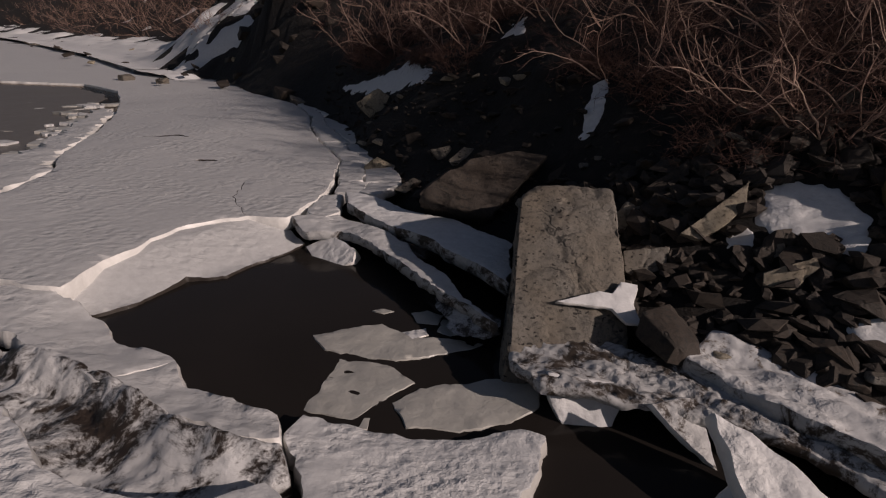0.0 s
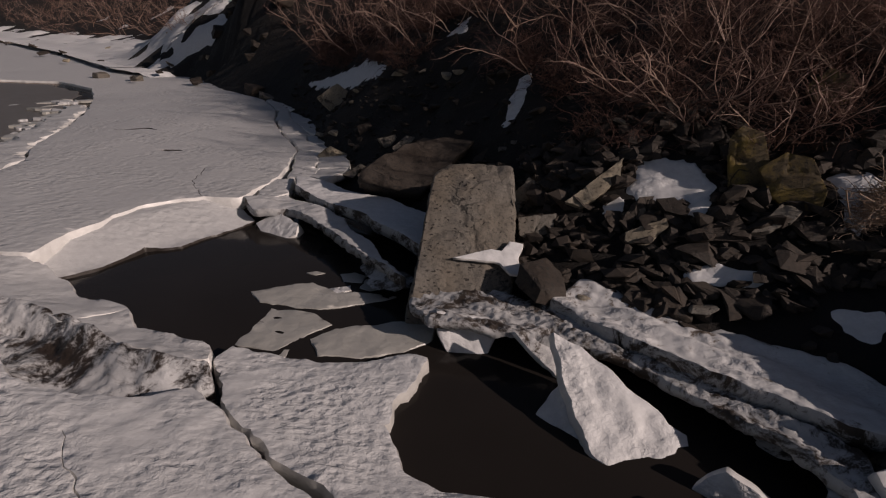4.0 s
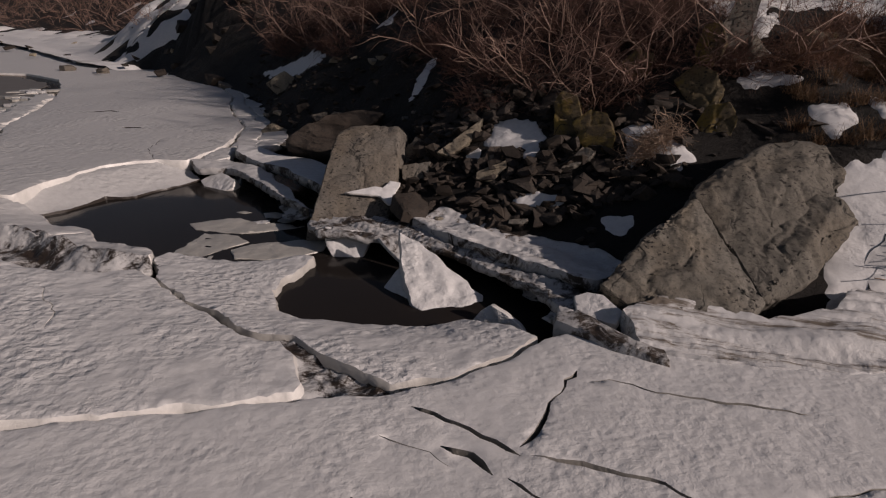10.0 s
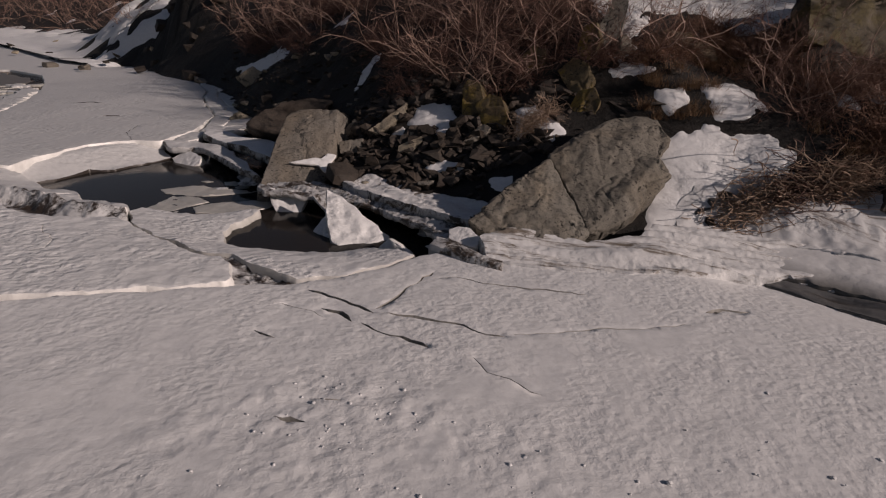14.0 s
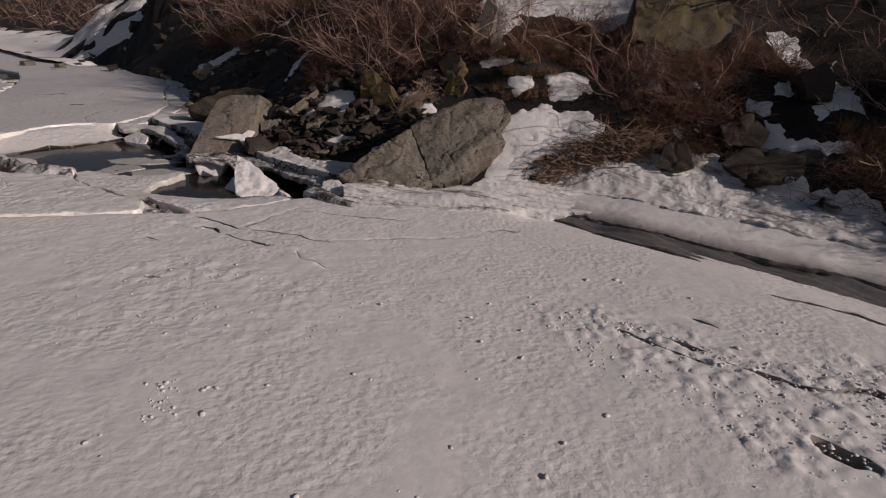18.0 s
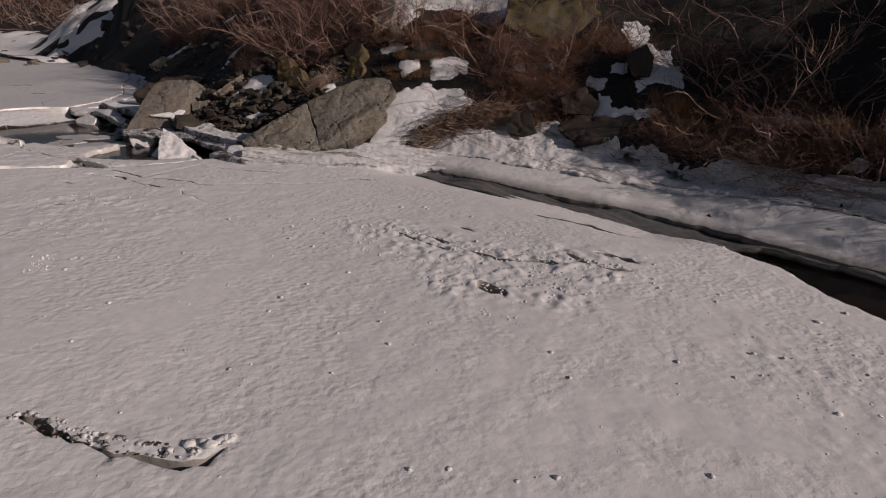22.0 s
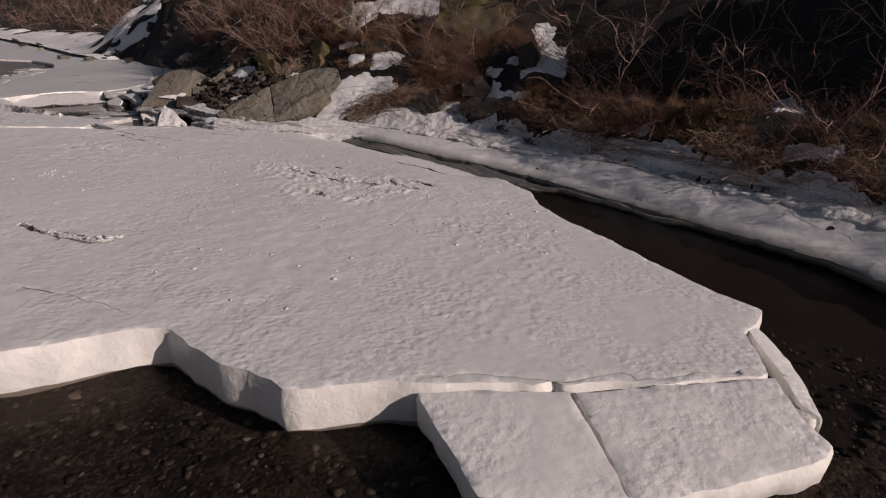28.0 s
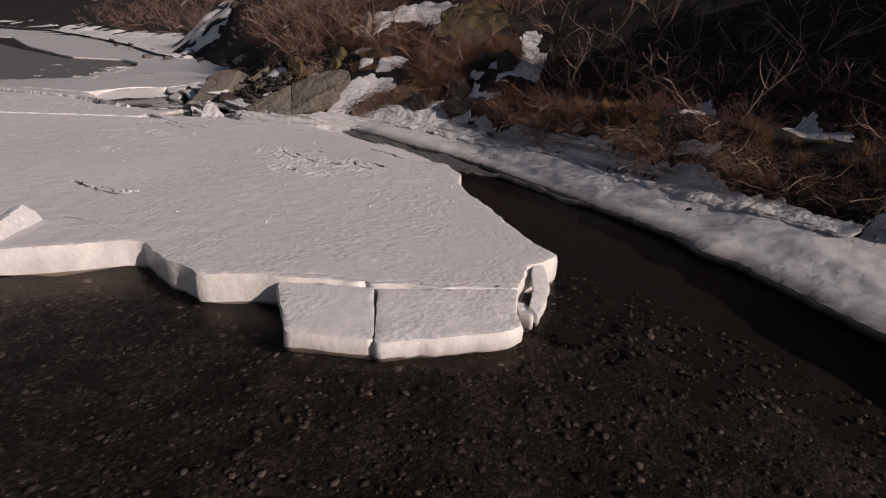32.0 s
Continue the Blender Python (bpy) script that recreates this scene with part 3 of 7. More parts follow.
        for ids, push, deep in ((mid_id, edge_round * (0.7 + 0.5 * j), 0.22 + 0.05 * k), (low2_id, edge_round * (0.6 + 0.9 * k), 0.7 + 0.08 * j), (low_id, -under * (1 + j), 1 + 0.1 * j)):
            ids[p] = len(verts)
            verts.append((x[p] + out[0] * push, y[p] + out[1] * push, z[p] * (1 - deep) + (base[p] - thick) * deep))
    for p, q in border:
        if q in mid_id and p in mid_id:
            for up, dn in ((rim_id, mid_id), (mid_id, low2_id), (low2_id, low_id)):
                faces.append((up[q], up[p], dn[p], dn[q]))
                mats.append(2 if hole_side and (round(x[p], 3), round(y[p], 3)) in hole_rim else 1)
    if not kind:
        crust = [f for f, k in zip(faces, mats) if k == 0]
        sides = [f for f, k in zip(faces, mats) if k]
        ob = tagged(new(name, to_mesh(name, verts[len(x):], [tuple(i - len(x) for i in f) for f in sides], side or ICE, True)), label, category)
        part("crust", to_mesh("crust", verts[:len(x)], crust, top or SNOW, True), ob)
        return ob
    me = to_mesh(name, verts, faces, top or SNOW)
    me.materials.append(side or ICE)
    if hole_side:
        me.materials.append(hole_side)
    me.polygons.foreach_set("material_index", mats)
    me.polygons.foreach_set("use_smooth", [True] * len(mats))
    me.update()
    return tagged(new(name, me), label, category, kind=kind)


def crack(points, width, seed=0):
    """A thin pointed gap along a line, as an outline."""
    pts = [np.array(p, float) for p in points]
    dense = []
    for a, b in zip(pts[:-1], pts[1:]):
        k = max(2, int(np.hypot(*(b - a)) / 0.1))
        dense += [a + (b - a) * i / k for i in range(k)]
    dense.append(pts[-1])
    left, right = [], []
    for i, p in enumerate(dense):
        d = dense[min(i + 1, len(dense) - 1)] - dense[max(i - 1, 0)]
        nrm = np.array([-d[1], d[0]]) / np.hypot(*d)
        w = width * (0.6 + 0.5 * float(vnoise(p[0], p[1], 0.4, seed))) * (0.15 if i in (0, len(dense) - 1) else 1)
        q = p + nrm * (0.05 * float(vnoise(p[0], p[1], 0.35, seed + 1)) + 0.035 * float(vnoise(p[0], p[1], 0.12, seed + 2)))
        left.append(tuple(q + nrm * w))
        right.append(tuple(q - nrm * w))
    return left + right[::-1]


# ---- rocks ----
def hull_mesh(name, points, mat, seed, rough=0.04, cuts=1, bevel=0.03, size=0.0, groove=0.0, cell=1.6):
    bm = bmesh.new()
    for p in points:
        bm.verts.new(p)
    res = bmesh.ops.convex_hull(bm, input=bm.verts)
    bmesh.ops.delete(bm, geom=[v for v in bm.verts if not v.link_faces], context="VERTS")
    bmesh.ops.dissolve_limit(bm, angle_limit=radians(5), verts=bm.verts, edges=bm.edges)
    if bevel:
        bmesh.ops.bevel(bm, geom=list(bm.edges), offset=bevel, segments=1, affect="EDGES", clamp_overlap=True)
    bmesh.ops.triangulate(bm, faces=bm.faces)
    if size:
        for _ in range(9):
            long = [e for e in bm.edges if e.calc_length() > size]
            if not long:
                break
            bmesh.ops.subdivide_edges(bm, edges=long, cuts=1)
            bmesh.ops.triangulate(bm, faces=[f for f in bm.faces if len(f.verts) > 3])
    for _ in range(0 if size else cuts):
        bmesh.ops.subdivide_edges(bm, edges=bm.edges, cuts=1, use_grid_fill=True)
    bm.normal_update()
    o = Vector((seed * 3.7, seed * 1.3, 0))
    for v in bm.verts:
        v.co += v.normal * rough * (noise.noise(v.co * 2.2 + o) + 0.6 * noise.noise(v.co * 6 + o) + 0.35 * noise.noise(v.co * 15 + o))
        if groove:
            dist, spots_ = noise.voronoi(v.co * cell + o + noise.noise_vector(v.co * 1.7 + o) * 0.35)
            v.co += v.normal * groove * (0.8 * noise.cell(spots_[0] * 5.3) - 1.0 * max(0.0, 1 - (dist[1] - dist[0]) / 0.07))
    me = bpy.data.meshes.new(name)
    if size:
        for f in bm.faces:
            f.smooth = True
        for e in bm.edges:
            e.smooth = e.calc_face_angle(0.0) < 0.6
    bm.to_mesh(me)
    bm.free()
    me.materials.append(mat)
    return me


def stone_points(sx, sy, sz, seed, n=16):
    r = np.random.default_rng(seed)
    p = np.array([(a, b, c) for a in (-1.0, 1.0) for b in (-1.0, 1.0) for c in (-1.0, 1.0)]) * r.uniform(0.4, 1.0, (8, 3))
    p = np.vstack([p, r.uniform(-1.15, 1.15, (n // 3, 3))])
    p[:, 0] += 0.3 * p[:, 2] * r.uniform(-1, 1)
    return [(a * sx / 2, b * sy / 2, c * sz / 2) for a, b, c in p]


ICO = [(0, -0.53, 0.85), (0, 0.53, 0.85), (0, -0.53, -0.85), (0, 0.53, -0.85), (-0.53, 0.85, 0), (0.53, 0.85, 0), (-0.53, -0.85, 0), (0.53, -0.85, 0), (0.85, 0, -0.53), (0.85, 0, 0.53), (-0.85, 0, -0.53), (-0.85, 0, 0.53)]
ICO_F = [(0, 1, 11), (0, 9, 1), (1, 4, 11), (9, 5, 1), (5, 4, 1), (8, 5, 9), (3, 5, 8), (3, 4, 5), (10, 4, 3), (2, 10, 3), (2, 3, 8), (7, 2, 8), (6, 2, 7), (10, 2, 6), (6, 11, 10), (11, 4, 10), (0, 11, 6), (7, 0, 6), (9, 0, 7), (8, 9, 7)]


def lumps(name, places, sizes, flat, mat, label, category, seed, smooth=True, jitter=0.25, tip=0.0):
    """Many small uneven lumps joined into one mesh."""
    r = np.random.default_rng(seed)
    base = np.array(ICO, float)
    verts, faces = [], []
    for (x, y, z), s in zip(places, sizes):
        b = base * (1 + r.uniform(-jitter, jitter, (12, 1))) * np.array([s * r.uniform(0.7, 1.3), s * r.uniform(0.7, 1.3), s * flat * r.uniform(0.7, 1.3)])
        a = r.uniform(0, 6.28)
        c, q = math.cos(a), math.sin(a)
        rot = np.stack([b[:, 0] * c - b[:, 1] * q, b[:, 0] * q + b[:, 1] * c, b[:, 2]], -1)
        if tip:
            rot = rot @ np.array(Euler(r.uniform(-tip, tip, 3)).to_matrix()).T
        k = len(verts)
        verts += list(rot + np.array([x, y, z]))
        faces += [(k + i, k + j, k + l) for i, j, l in ICO_F]
    return tagged(new(name, to_mesh(name, verts, faces, mat, smooth)), label, category, kind="stuff")


# ---- river ice ----
POOL_EDGE = [(-4.41, 4.97), (-3.95, 4.57), (-3.15, 4.34), (-2.8, 3.94), (-2.27, 3.78), (-1.7, 3.64)]
floe("ice_sheet", [(-5.14, 5.25), (-5.15, 6.24), (-4.84, 7.6), (-4.07, 8.2), (-3.4, 8.25), (-3.2, 9.4), (-3.33, 10.8), (-3.74, 12.6), (-4.99, 14.85), (-6.02, 17.0),
                   (-6.87, 19.3), (-8.4, 22), (-12.2, 26.3), (-18, 34.4), (-27.9, 41.3), (-37, 50.2), (-63, 71.5), (-75, 65), (-45, 40), (-28, 28.4), (-23, 28.6),
                   (-19.4, 26.3), (-17.3, 23.5), (-14.3, 19.1), (-12.2, 15.3), (-10.8, 12.2), (-9.6, 10.4), (-9.2, 8.8), (-10, 7.2), (-25, 8), (-9, 5.6), (-6.5, 5.3)],
     "broad grey-white ice sheet along the bank", step=0.16, spacing=0.2, fine=(-14, 4, -2, 24), seed=1, level=far_level, kind="structure", category="ice", top=SHEET, hole_side=SOAKED, relief=0.018,
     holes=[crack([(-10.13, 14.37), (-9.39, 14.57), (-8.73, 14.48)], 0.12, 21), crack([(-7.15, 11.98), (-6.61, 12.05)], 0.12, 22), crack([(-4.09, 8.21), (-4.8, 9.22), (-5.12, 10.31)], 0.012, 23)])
floe("ice_floe", [(-16.2, 20.9), (-14.7, 17.6), (-12.9, 14.2), (-12.0, 12.3), (-12.3, 11.3), (-16, 10), (-26, 10), (-26, 8.6), (-10.3, 7.5), (-9.5, 8.9), (-9.9, 10.5), (-11.1, 12.3), (-12.5, 15.3), (-14.6, 19.2)],
     "slushy broken ice strip beside open water", seed=10, step=0.2, spacing=0.25, lift=-0.05, level=far_level, jag=0.25, relief=0.06, thick=0.25, top=SHEET)
floe("ice_floe", [(-5.27, 5.4), (-5.22, 6.32), (-4.88, 7.65), (-4.12, 8.25), (-3.46, 8.35)] + [(-3.02, 8.06), (-3.23, 7.59), (-3.56, 7.05), (-3.72, 6.63), (-4.23, 6.44), (-4.33, 6.06), (-4.48, 5.65), (-4.79, 5.28)],
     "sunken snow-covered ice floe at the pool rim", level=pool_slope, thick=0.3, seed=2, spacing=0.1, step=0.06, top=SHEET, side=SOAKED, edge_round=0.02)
floe("ice_floe", [(-25, 7.8), (-9, 5.4), (-6.5, 5.15)] + [(-5.32, 5.3)] + POOL_EDGE + [(-1.53, 3.27), (-1.9, 3.22), (-2.45, 3.39)]
     + [(-3.28, 3.62), (-4.13, 3.96), (-5.12, 4.35)] + [(-10, 5), (-25, 6)], "cracked ice floe strip beside the pool", level=lambda x, y: -0.02 - 0.2 * np.exp(-(line_distance(x, y, POOL_EDGE) / 0.55) ** 2) + 0.04 * vnoise(x, y, 2.0, 11), seed=3, step=0.06, spacing=0.09, top=SHEET, relief=0.03,
     holes=[crack([(-3.42, 3.82), (-3.33, 4.0), (-3.12, 4.25)], 0.02, 24)])
floe("ice_floe", [(-1.45, 2.8), (-1.08, 2.54), (-0.31, 1.84), (0.16, 1.52), (0.68, 1.09), (1.14, 1.0), (1.36, 0.76), (1.57, 0.3), (1.54, 0.17), (0.67, -0.07), (-0.02, -0.27),
                  (-0.65, -0.38), (-3, -1.0), (-25, -5.5), (-25, 3), (-6, 3.4), (-4.19, 3.3), (-3.07, 2.55), (-2.38, 2.45), (-1.87, 2.5)],
     "wide snow-crusted ice floe with a raised edge", seed=4, lift=0.025, step=0.07, fine=(-6, -2, 3, 5), spacing=0.07, relief=0.026, holes=[crack([(-2.08, 1.99), (-1.79, 1.59), (-1.49, 1.32), (-1.3, 1.01)], 0.012, 25)])
floe("ice_floe", [(-1.56, 3.5), (-1.5, 3.76), (-0.49, 3.65), (0.08, 3.66), (0.54, 3.83), (0.75, 3.75), (0.46, 2.64), (0.75, 2.06), (1.06, 1.9), (1.72, 1.85), (2.62, 1.79),
                  (3.08, 2.0), (3.6, 1.72), (3.88, 1.42), (3.51, 1.02), (2.96, 0.61), (2.39, 0.42), (2.05, 0.6), (1.72, 0.78), (1.45, 1.0), (1.25, 1.18), (0.73, 1.25), (0.21, 1.68),
                  (-0.31, 1.95), (-1.13, 2.72)], "tilted snow-crusted ice floe between two pools", side=WORN_EDGE, seed=5, spacing=0.065, step=0.06, relief=0.026)
CRACKS = [crack([(2.59, 0.1), (3.0, -0.1), (3.54, -0.36)], 0.035, 1), crack([(3.56, -0.33), (3.86, 0.26), (4.15, 0.8)], 0.038, 2),
          crack([(2.9, -0.32), (3.3, -0.6)], 0.05, 4), crack([(3.6, -0.42), (4.58, -0.63), (5.04, -0.84)], 0.03, 3), crack([(5.1, -0.84), (5.74, -0.65), (7.3, -0.36)], 0.01, 5),
          crack([(3.41, -0.63), (3.77, -0.88), (4.2, -1.12)], 0.045, 6), crack([(7.6, -0.02), (7.85, 0.02), (8.18, -0.02)], 0.11, 7), crack([(2.36, -0.3), (2.79, -0.44), (2.94, -0.59)], 0.03, 8),
          crack([(4.27, 0.65), (5.1, 0.5), (6.19, 0.24)], 0.016, 26), crack([(4.65, -1.26), (4.79, -1.52), (5.31, -1.8)], 0.01, 27),
          crack([(8.98, -3.09), (9.35, -3.43), (9.7, -3.66)], 0.06, 9), crack([(8.83, -3.22), (9.01, -3.45), (9.33, -3.79), (9.66, -3.94)], 0.05, 28),
          crack([(9.86, -3.86), (10.15, -4.13), (10.51, -4.31), (10.75, -4.38), (11.15, -4.42)], 0.085, 30), crack([(11.33, -4.02), (11.48, -4.25), (11.56, -4.42)], 0.12, 31),
          crack([(11.66, -4.5), (11.85, -4.6), (12.06, -4.68)], 0.05, 33), crack([(11.78, -4.0), (12.0, -4.16), (12.27, -4.38)], 0.06, 32), crack([(9.87, -2.96), (10.09, -3.21)], 0.08, 12),
          crack([(9.98, -5.02), (10.16, -5.21), (10.29, -5.42)], 0.2, 11), crack([(11.19, -2.26), (11.54, -2.42), (11.96, -2.68), (12.31, -3.01), (12.73, -3.28)], 0.06, 14),
          crack([(6.09, -7.67), (6.69, -7.91), (7.08, -8.0), (7.59, -8.11), (7.83, -7.94)], 0.055, 13),
          crack([(7.75, -9.62), (8.1, -9.7), (8.35, -9.75)], 0.03, 34), crack([(8.38, -9.74), (8.6, -9.78), (8.89, -9.88), (9.41, -10.05)], 0.006, 15),
          crack([(2.91, -2.29), (3.19, -2.31)], 0.07, 16), crack([(3.19, -1.99), (3.44, -2.02)], 0.03, 17), crack([(2.27, -0.89), (2.55, -1.01)], 0.03, 29), crack([(12.58, -10.91), (13.04, -10.81), (14.05, -10.79), (14.63, -10.57), (14.76, -10.67), (15.96, -10.35)], 0.008, 30)]
floe("ice_sheet", [(-25, -5.7), (-3, -1.1), (-0.65, -0.47), (0.67, -0.16), (1.65, 0.12), (2.4, 0.26), (2.97, 0.52), (3.55, 0.94), (3.95, 1.35), (4.3, 1.55), (4.9, 1.3), (5.6, 1.1), (6.5, 1.0),
                   (7.6, 1.3), (8.8, 1.45), (10.28, 0.36), (11.93, -1.02), (13.2, -2.5), (14.3, -4.4), (14.42, -5.35), (14.7, -5.95), (15.38, -7.06), (15.98, -8.16), (16.29, -8.7), (16.66, -9.1)]
     + [(16.42, -9.46), (16.2, -9.66), (16.16, -10.1), (16.1, -10.42), (15.97, -10.49)] + [(15.18, -10.65), (14.14, -10.82), (13.23, -10.9), (12.66, -10.98), (12.3, -11.0), (11.8, -11.17), (11.52, -11.22)] + [(11.36, -11.1), (11.1, -10.97), (10.82, -10.9), (10.36, -10.63), (9.93, -10.31), (9.5, -10.48), (9.1, -10.72), (8.6, -10.98), (8.0, -11.3)] + [(5, -12.8), (-5, -17), (-25, -22)],
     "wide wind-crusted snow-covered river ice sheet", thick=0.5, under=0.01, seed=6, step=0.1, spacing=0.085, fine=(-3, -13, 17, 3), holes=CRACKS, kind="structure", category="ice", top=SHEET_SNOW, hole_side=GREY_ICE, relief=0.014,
     rough=[([(7.85, -2.82), (8.51, -2.41), (9.55, -3.12), (10.36, -3.66), (11.62, -3.86), (12.5, -4.17), (11.21, -5.8), (9.7, -5.79), (9.21, -5.13), (8.87, -4.25), (8.17, -3.79)], 0.03), ([(12.53, -5.72), (14.35, -6.42), (14.79, -8.13), (13.88, -10.22), (12.5, -10.24), (12.39, -8.71)], 0.009), ([(1.76, -2.53), (2.9, -1.72), (3.95, -1.64), (5.2, -2.31), (5.56, -3.69), (3.79, -4.03), (2.94, -4.07)], 0.008),
            ([(2.42, -2.09), (2.85, -1.68), (4.0, -1.81), (4.42, -2.32), (3.2, -2.49), (2.73, -2.52)], 0.012), ([(6.31, -7.7), (6.66, -7.86), (7.82, -7.91), (7.9, -8.1), (7.54, -8.17), (6.71, -8.01)], 0.035)])
floe("ice_floe", [(12.7, -11.04), (13.25, -10.95), (14.09, -10.88)] + [(14.4, -11.94)] + [(13.82, -11.97), (13.26, -12.0)] , "thick snow-covered front ice slab", level=front_slope, top=SHEET_SNOW, seed=7, spacing=0.08, step=0.08, jag=0.015, thick=0.34)
floe("ice_floe", [(14.14, -10.89), (15.19, -10.7), (16.1, -10.54)] + [(16.1, -10.8), (16.12, -11.05), (16.22, -11.3)] + [(16.1, -11.42), (15.37, -11.69), (14.45, -11.97)], "thick snow-covered front ice slab beside a thin crack", level=front_slope, top=SHEET_SNOW, seed=8,
     spacing=0.08, step=0.08, jag=0.02, thick=0.34)
SHELF_EDGE = [(9.4, 1.2)] + [(9.1, 1.39), (10.22, 0.64), (12.06, -0.43), (13.74, -1.3), (14.68, -1.97), (15.53, -2.88), (16.36, -3.65), (17.09, -4.38)] + [(19.11, -6.57), (19.38, -7.38), (19.85, -7.7), (20.45, -8.61), (21.15, -9.96)] + [(24, -14.5), (34, -23)]


def sloping_shelf(x, y):
    """The shore shelf dips into the channel along its edge."""
    reach = line_distance(x, y, SHELF_EDGE) + 0.06 * vnoise(x, y, 0.5, 41)
    low = np.minimum(shelf_level(x, y), -0.12 - 0.2 * np.clip((x - 10.5) / 4, 0, 1) + np.interp(reach, [0, 0.2, 0.4, 0.65, 1.0, 2.3], [0.0, 0.07, 0.13, 0.2, 0.34, 0.9]))
    return np.where(reach > 0.25, np.maximum(low, ground(x, y) + 0.03 + 0.03 * vnoise(x, y, 0.3, 42)), low)


floe("ice_shelf", [(8.2, 2.3), (9.4, 1.2)] + [(9.1, 1.39), (10.22, 0.64), (12.06, -0.43), (13.74, -1.3), (14.68, -1.97), (15.53, -2.88), (16.36, -3.65), (17.09, -4.38)] + [(19.11, -6.57), (19.38, -7.38), (19.85, -7.7), (20.45, -8.61), (21.15, -9.96)] + [(24, -14.5), (34, -23), (38, -20), (27, -11), (22, -7.4),
                   (19.8, -5.5), (18.2, -4.1), (16.9, -2.8), (16.2, -1.9), (15.2, -0.4), (14.1, 0.7), (12.9, 1.8), (10.8, 2.9), (9.3, 3.6), (8.3, 2.9)],
     "snow-covered shore ice shelf along the channel", thick=0.2, level=sloping_shelf, seed=9, spacing=0.08, step=0.08, fine=(7, -13, 25, 4), kind="structure", category="ice", relief=0.02, top=SHELF_ICE, side=SHADE_ICE, under=0.25, jag=0.06, edge_round=0.03)
floe("snow_margin", [(9.2, 2.45), (10.24, 1.75), (11.2, 1.1), (12.5, 0.45), (13.55, -0.12), (14.5, -0.75), (15.4, -1.4), (16.35, -2.15), (17.2, -3.0), (18.0, -3.95), (19.5, -5.45), (21.7, -7.35), (22.1, -7.05), (20.0, -5.0),
                     (18.4, -3.6), (17.4, -2.5), (15.5, -0.5), (14.6, 0.2), (14.1, 0.75), (13.4, 1.4), (12.8, 1.85), (12.4, 2.2), (11.2, 2.5), (10.3, 2.65), (9.6, 2.8)], "lumpy dirty snow margin between the shelf and the bank", thick=0.08, seed=92,
     level=lambda x, y: sloping_shelf(x, y) + 0.045 + 0.03 * vnoise(x, y, 0.35, 3) + 0.025 * vnoise(x, y, 0.11, 4), spacing=0.06, step=0.07, jag=0.09, relief=0.02, top=MARGIN_SNOW, side=MARGIN_SNOW, category="snow", edge_round=0.03, under=0.02)
floe("sunken_ice_rim", [(8.45, 2.22), (10.23, 1.6), (12.21, 0.43), (14.01, -0.53), (15.01, -1.26), (15.91, -2.25), (16.79, -3.09), (17.58, -3.85)] + [(19.64, -6.45)] + [(18.96, -6.12), (18.2, -5.2)] + [(17.04, -4.56), (16.16, -3.62), (15.16, -2.7)] + [(12.9, -2.3), (11.6, -1.4), (10.1, -0.1), (8.9, 1.3)],
     "soaked grey ice rim along the shore shelf", thick=0.15, level=lambda x, y: -0.15 - 0.24 * np.clip((x - 10.5) / 4, 0, 1) + 0.05 * vnoise(x, y, 0.7, 4) + 0.06 * vnoise((x * 0.72 - y * 0.69) * 0.15, x * 0.69 + y * 0.72, 0.14, 6), seed=19, spacing=0.06, step=0.08, jag=0.05,
     relief=0.015, top=SOAKED_SHELF, side=SHADE_ICE, category="ice")
floe("slush_film", [(-12.6, 12.4), (-13.5, 14.6), (-15.2, 18), (-17.0, 21.5), (-19.6, 25.5), (-23.3, 27.9), (-28, 27.6), (-45, 38), (-70, 55), (-70, 20), (-27, 10.6), (-16, 10.6)], "brown-grey slush film on still water", thick=0.04, seed=20,
     level=lambda x, y: WATER_Z + 0.03 + 0.012 * vnoise(x, y, 1.6, 4), spacing=0.3, step=0.3, jag=0.2, relief=0.01, top=SLUSH, side=SLUSH, fine=(-30, 10, -11, 30), category="slush", kind="stuff")

# slush frozen into the pressure crack, dipping under water in places
FLOE_EDGE = [(-5.89, 4.69), (-5.2, 4.42), (-4.2, 4.02), (-3.33, 3.68), (-2.34, 3.23), (-1.81, 3.08), (-1.46, 3.12)]
floe("slush_ridge", [(-5.54, 4.33), (-5.07, 4.26), (-4.26, 4.08), (-3.41, 3.78), (-2.4, 3.32), (-1.84, 3.14), (-1.46, 3.13)] + [(-1.3, 2.9), (-1.9, 2.6), (-2.4, 2.5), (-3.07, 2.6), (-4.1, 3.2), (-5.6, 3.4)], "dirty frozen slush ridge in a pressure crack", thick=0.3, seed=12,
     level=lambda x, y: -0.3 + 0.05 * vnoise(x, y, 0.5, 3) + 0.03 * vnoise(x, y, 0.16, 5) + 0.015 * vnoise(x, y, 0.06, 6) + 0.26 * np.clip(1 - (line_distance(x, y, FLOE_EDGE) + 0.07 * vnoise(x, y, 0.2, 9)) / 0.3, 0, 1),
     spacing=0.035, step=0.06, jag=0.04, relief=0.03, top=SLUSH_SNOW, side=DIRTY_ICE, category="slush ridge")
floe("slush_ridge", [(1.05, 1.12), (1.3, 0.72), (1.5, 0.12), (2.0, 0.16), (2.5, 0.3), (2.6, 0.5), (2.15, 0.68), (1.8, 0.85), (1.54, 1.12), (1.2, 1.3)], "broken snow rubble frozen in an ice crack", thick=0.2, seed=13,
     level=lambda x, y: -0.12 + 0.025 * vnoise(x, y, 0.25, 5) + 0.03 * vnoise(x, y, 0.09, 6), spacing=0.03, step=0.06, jag=0.03, relief=0.012, top=SLUSH_SNOW, side=DIRTY_ICE, category="slush ridge")
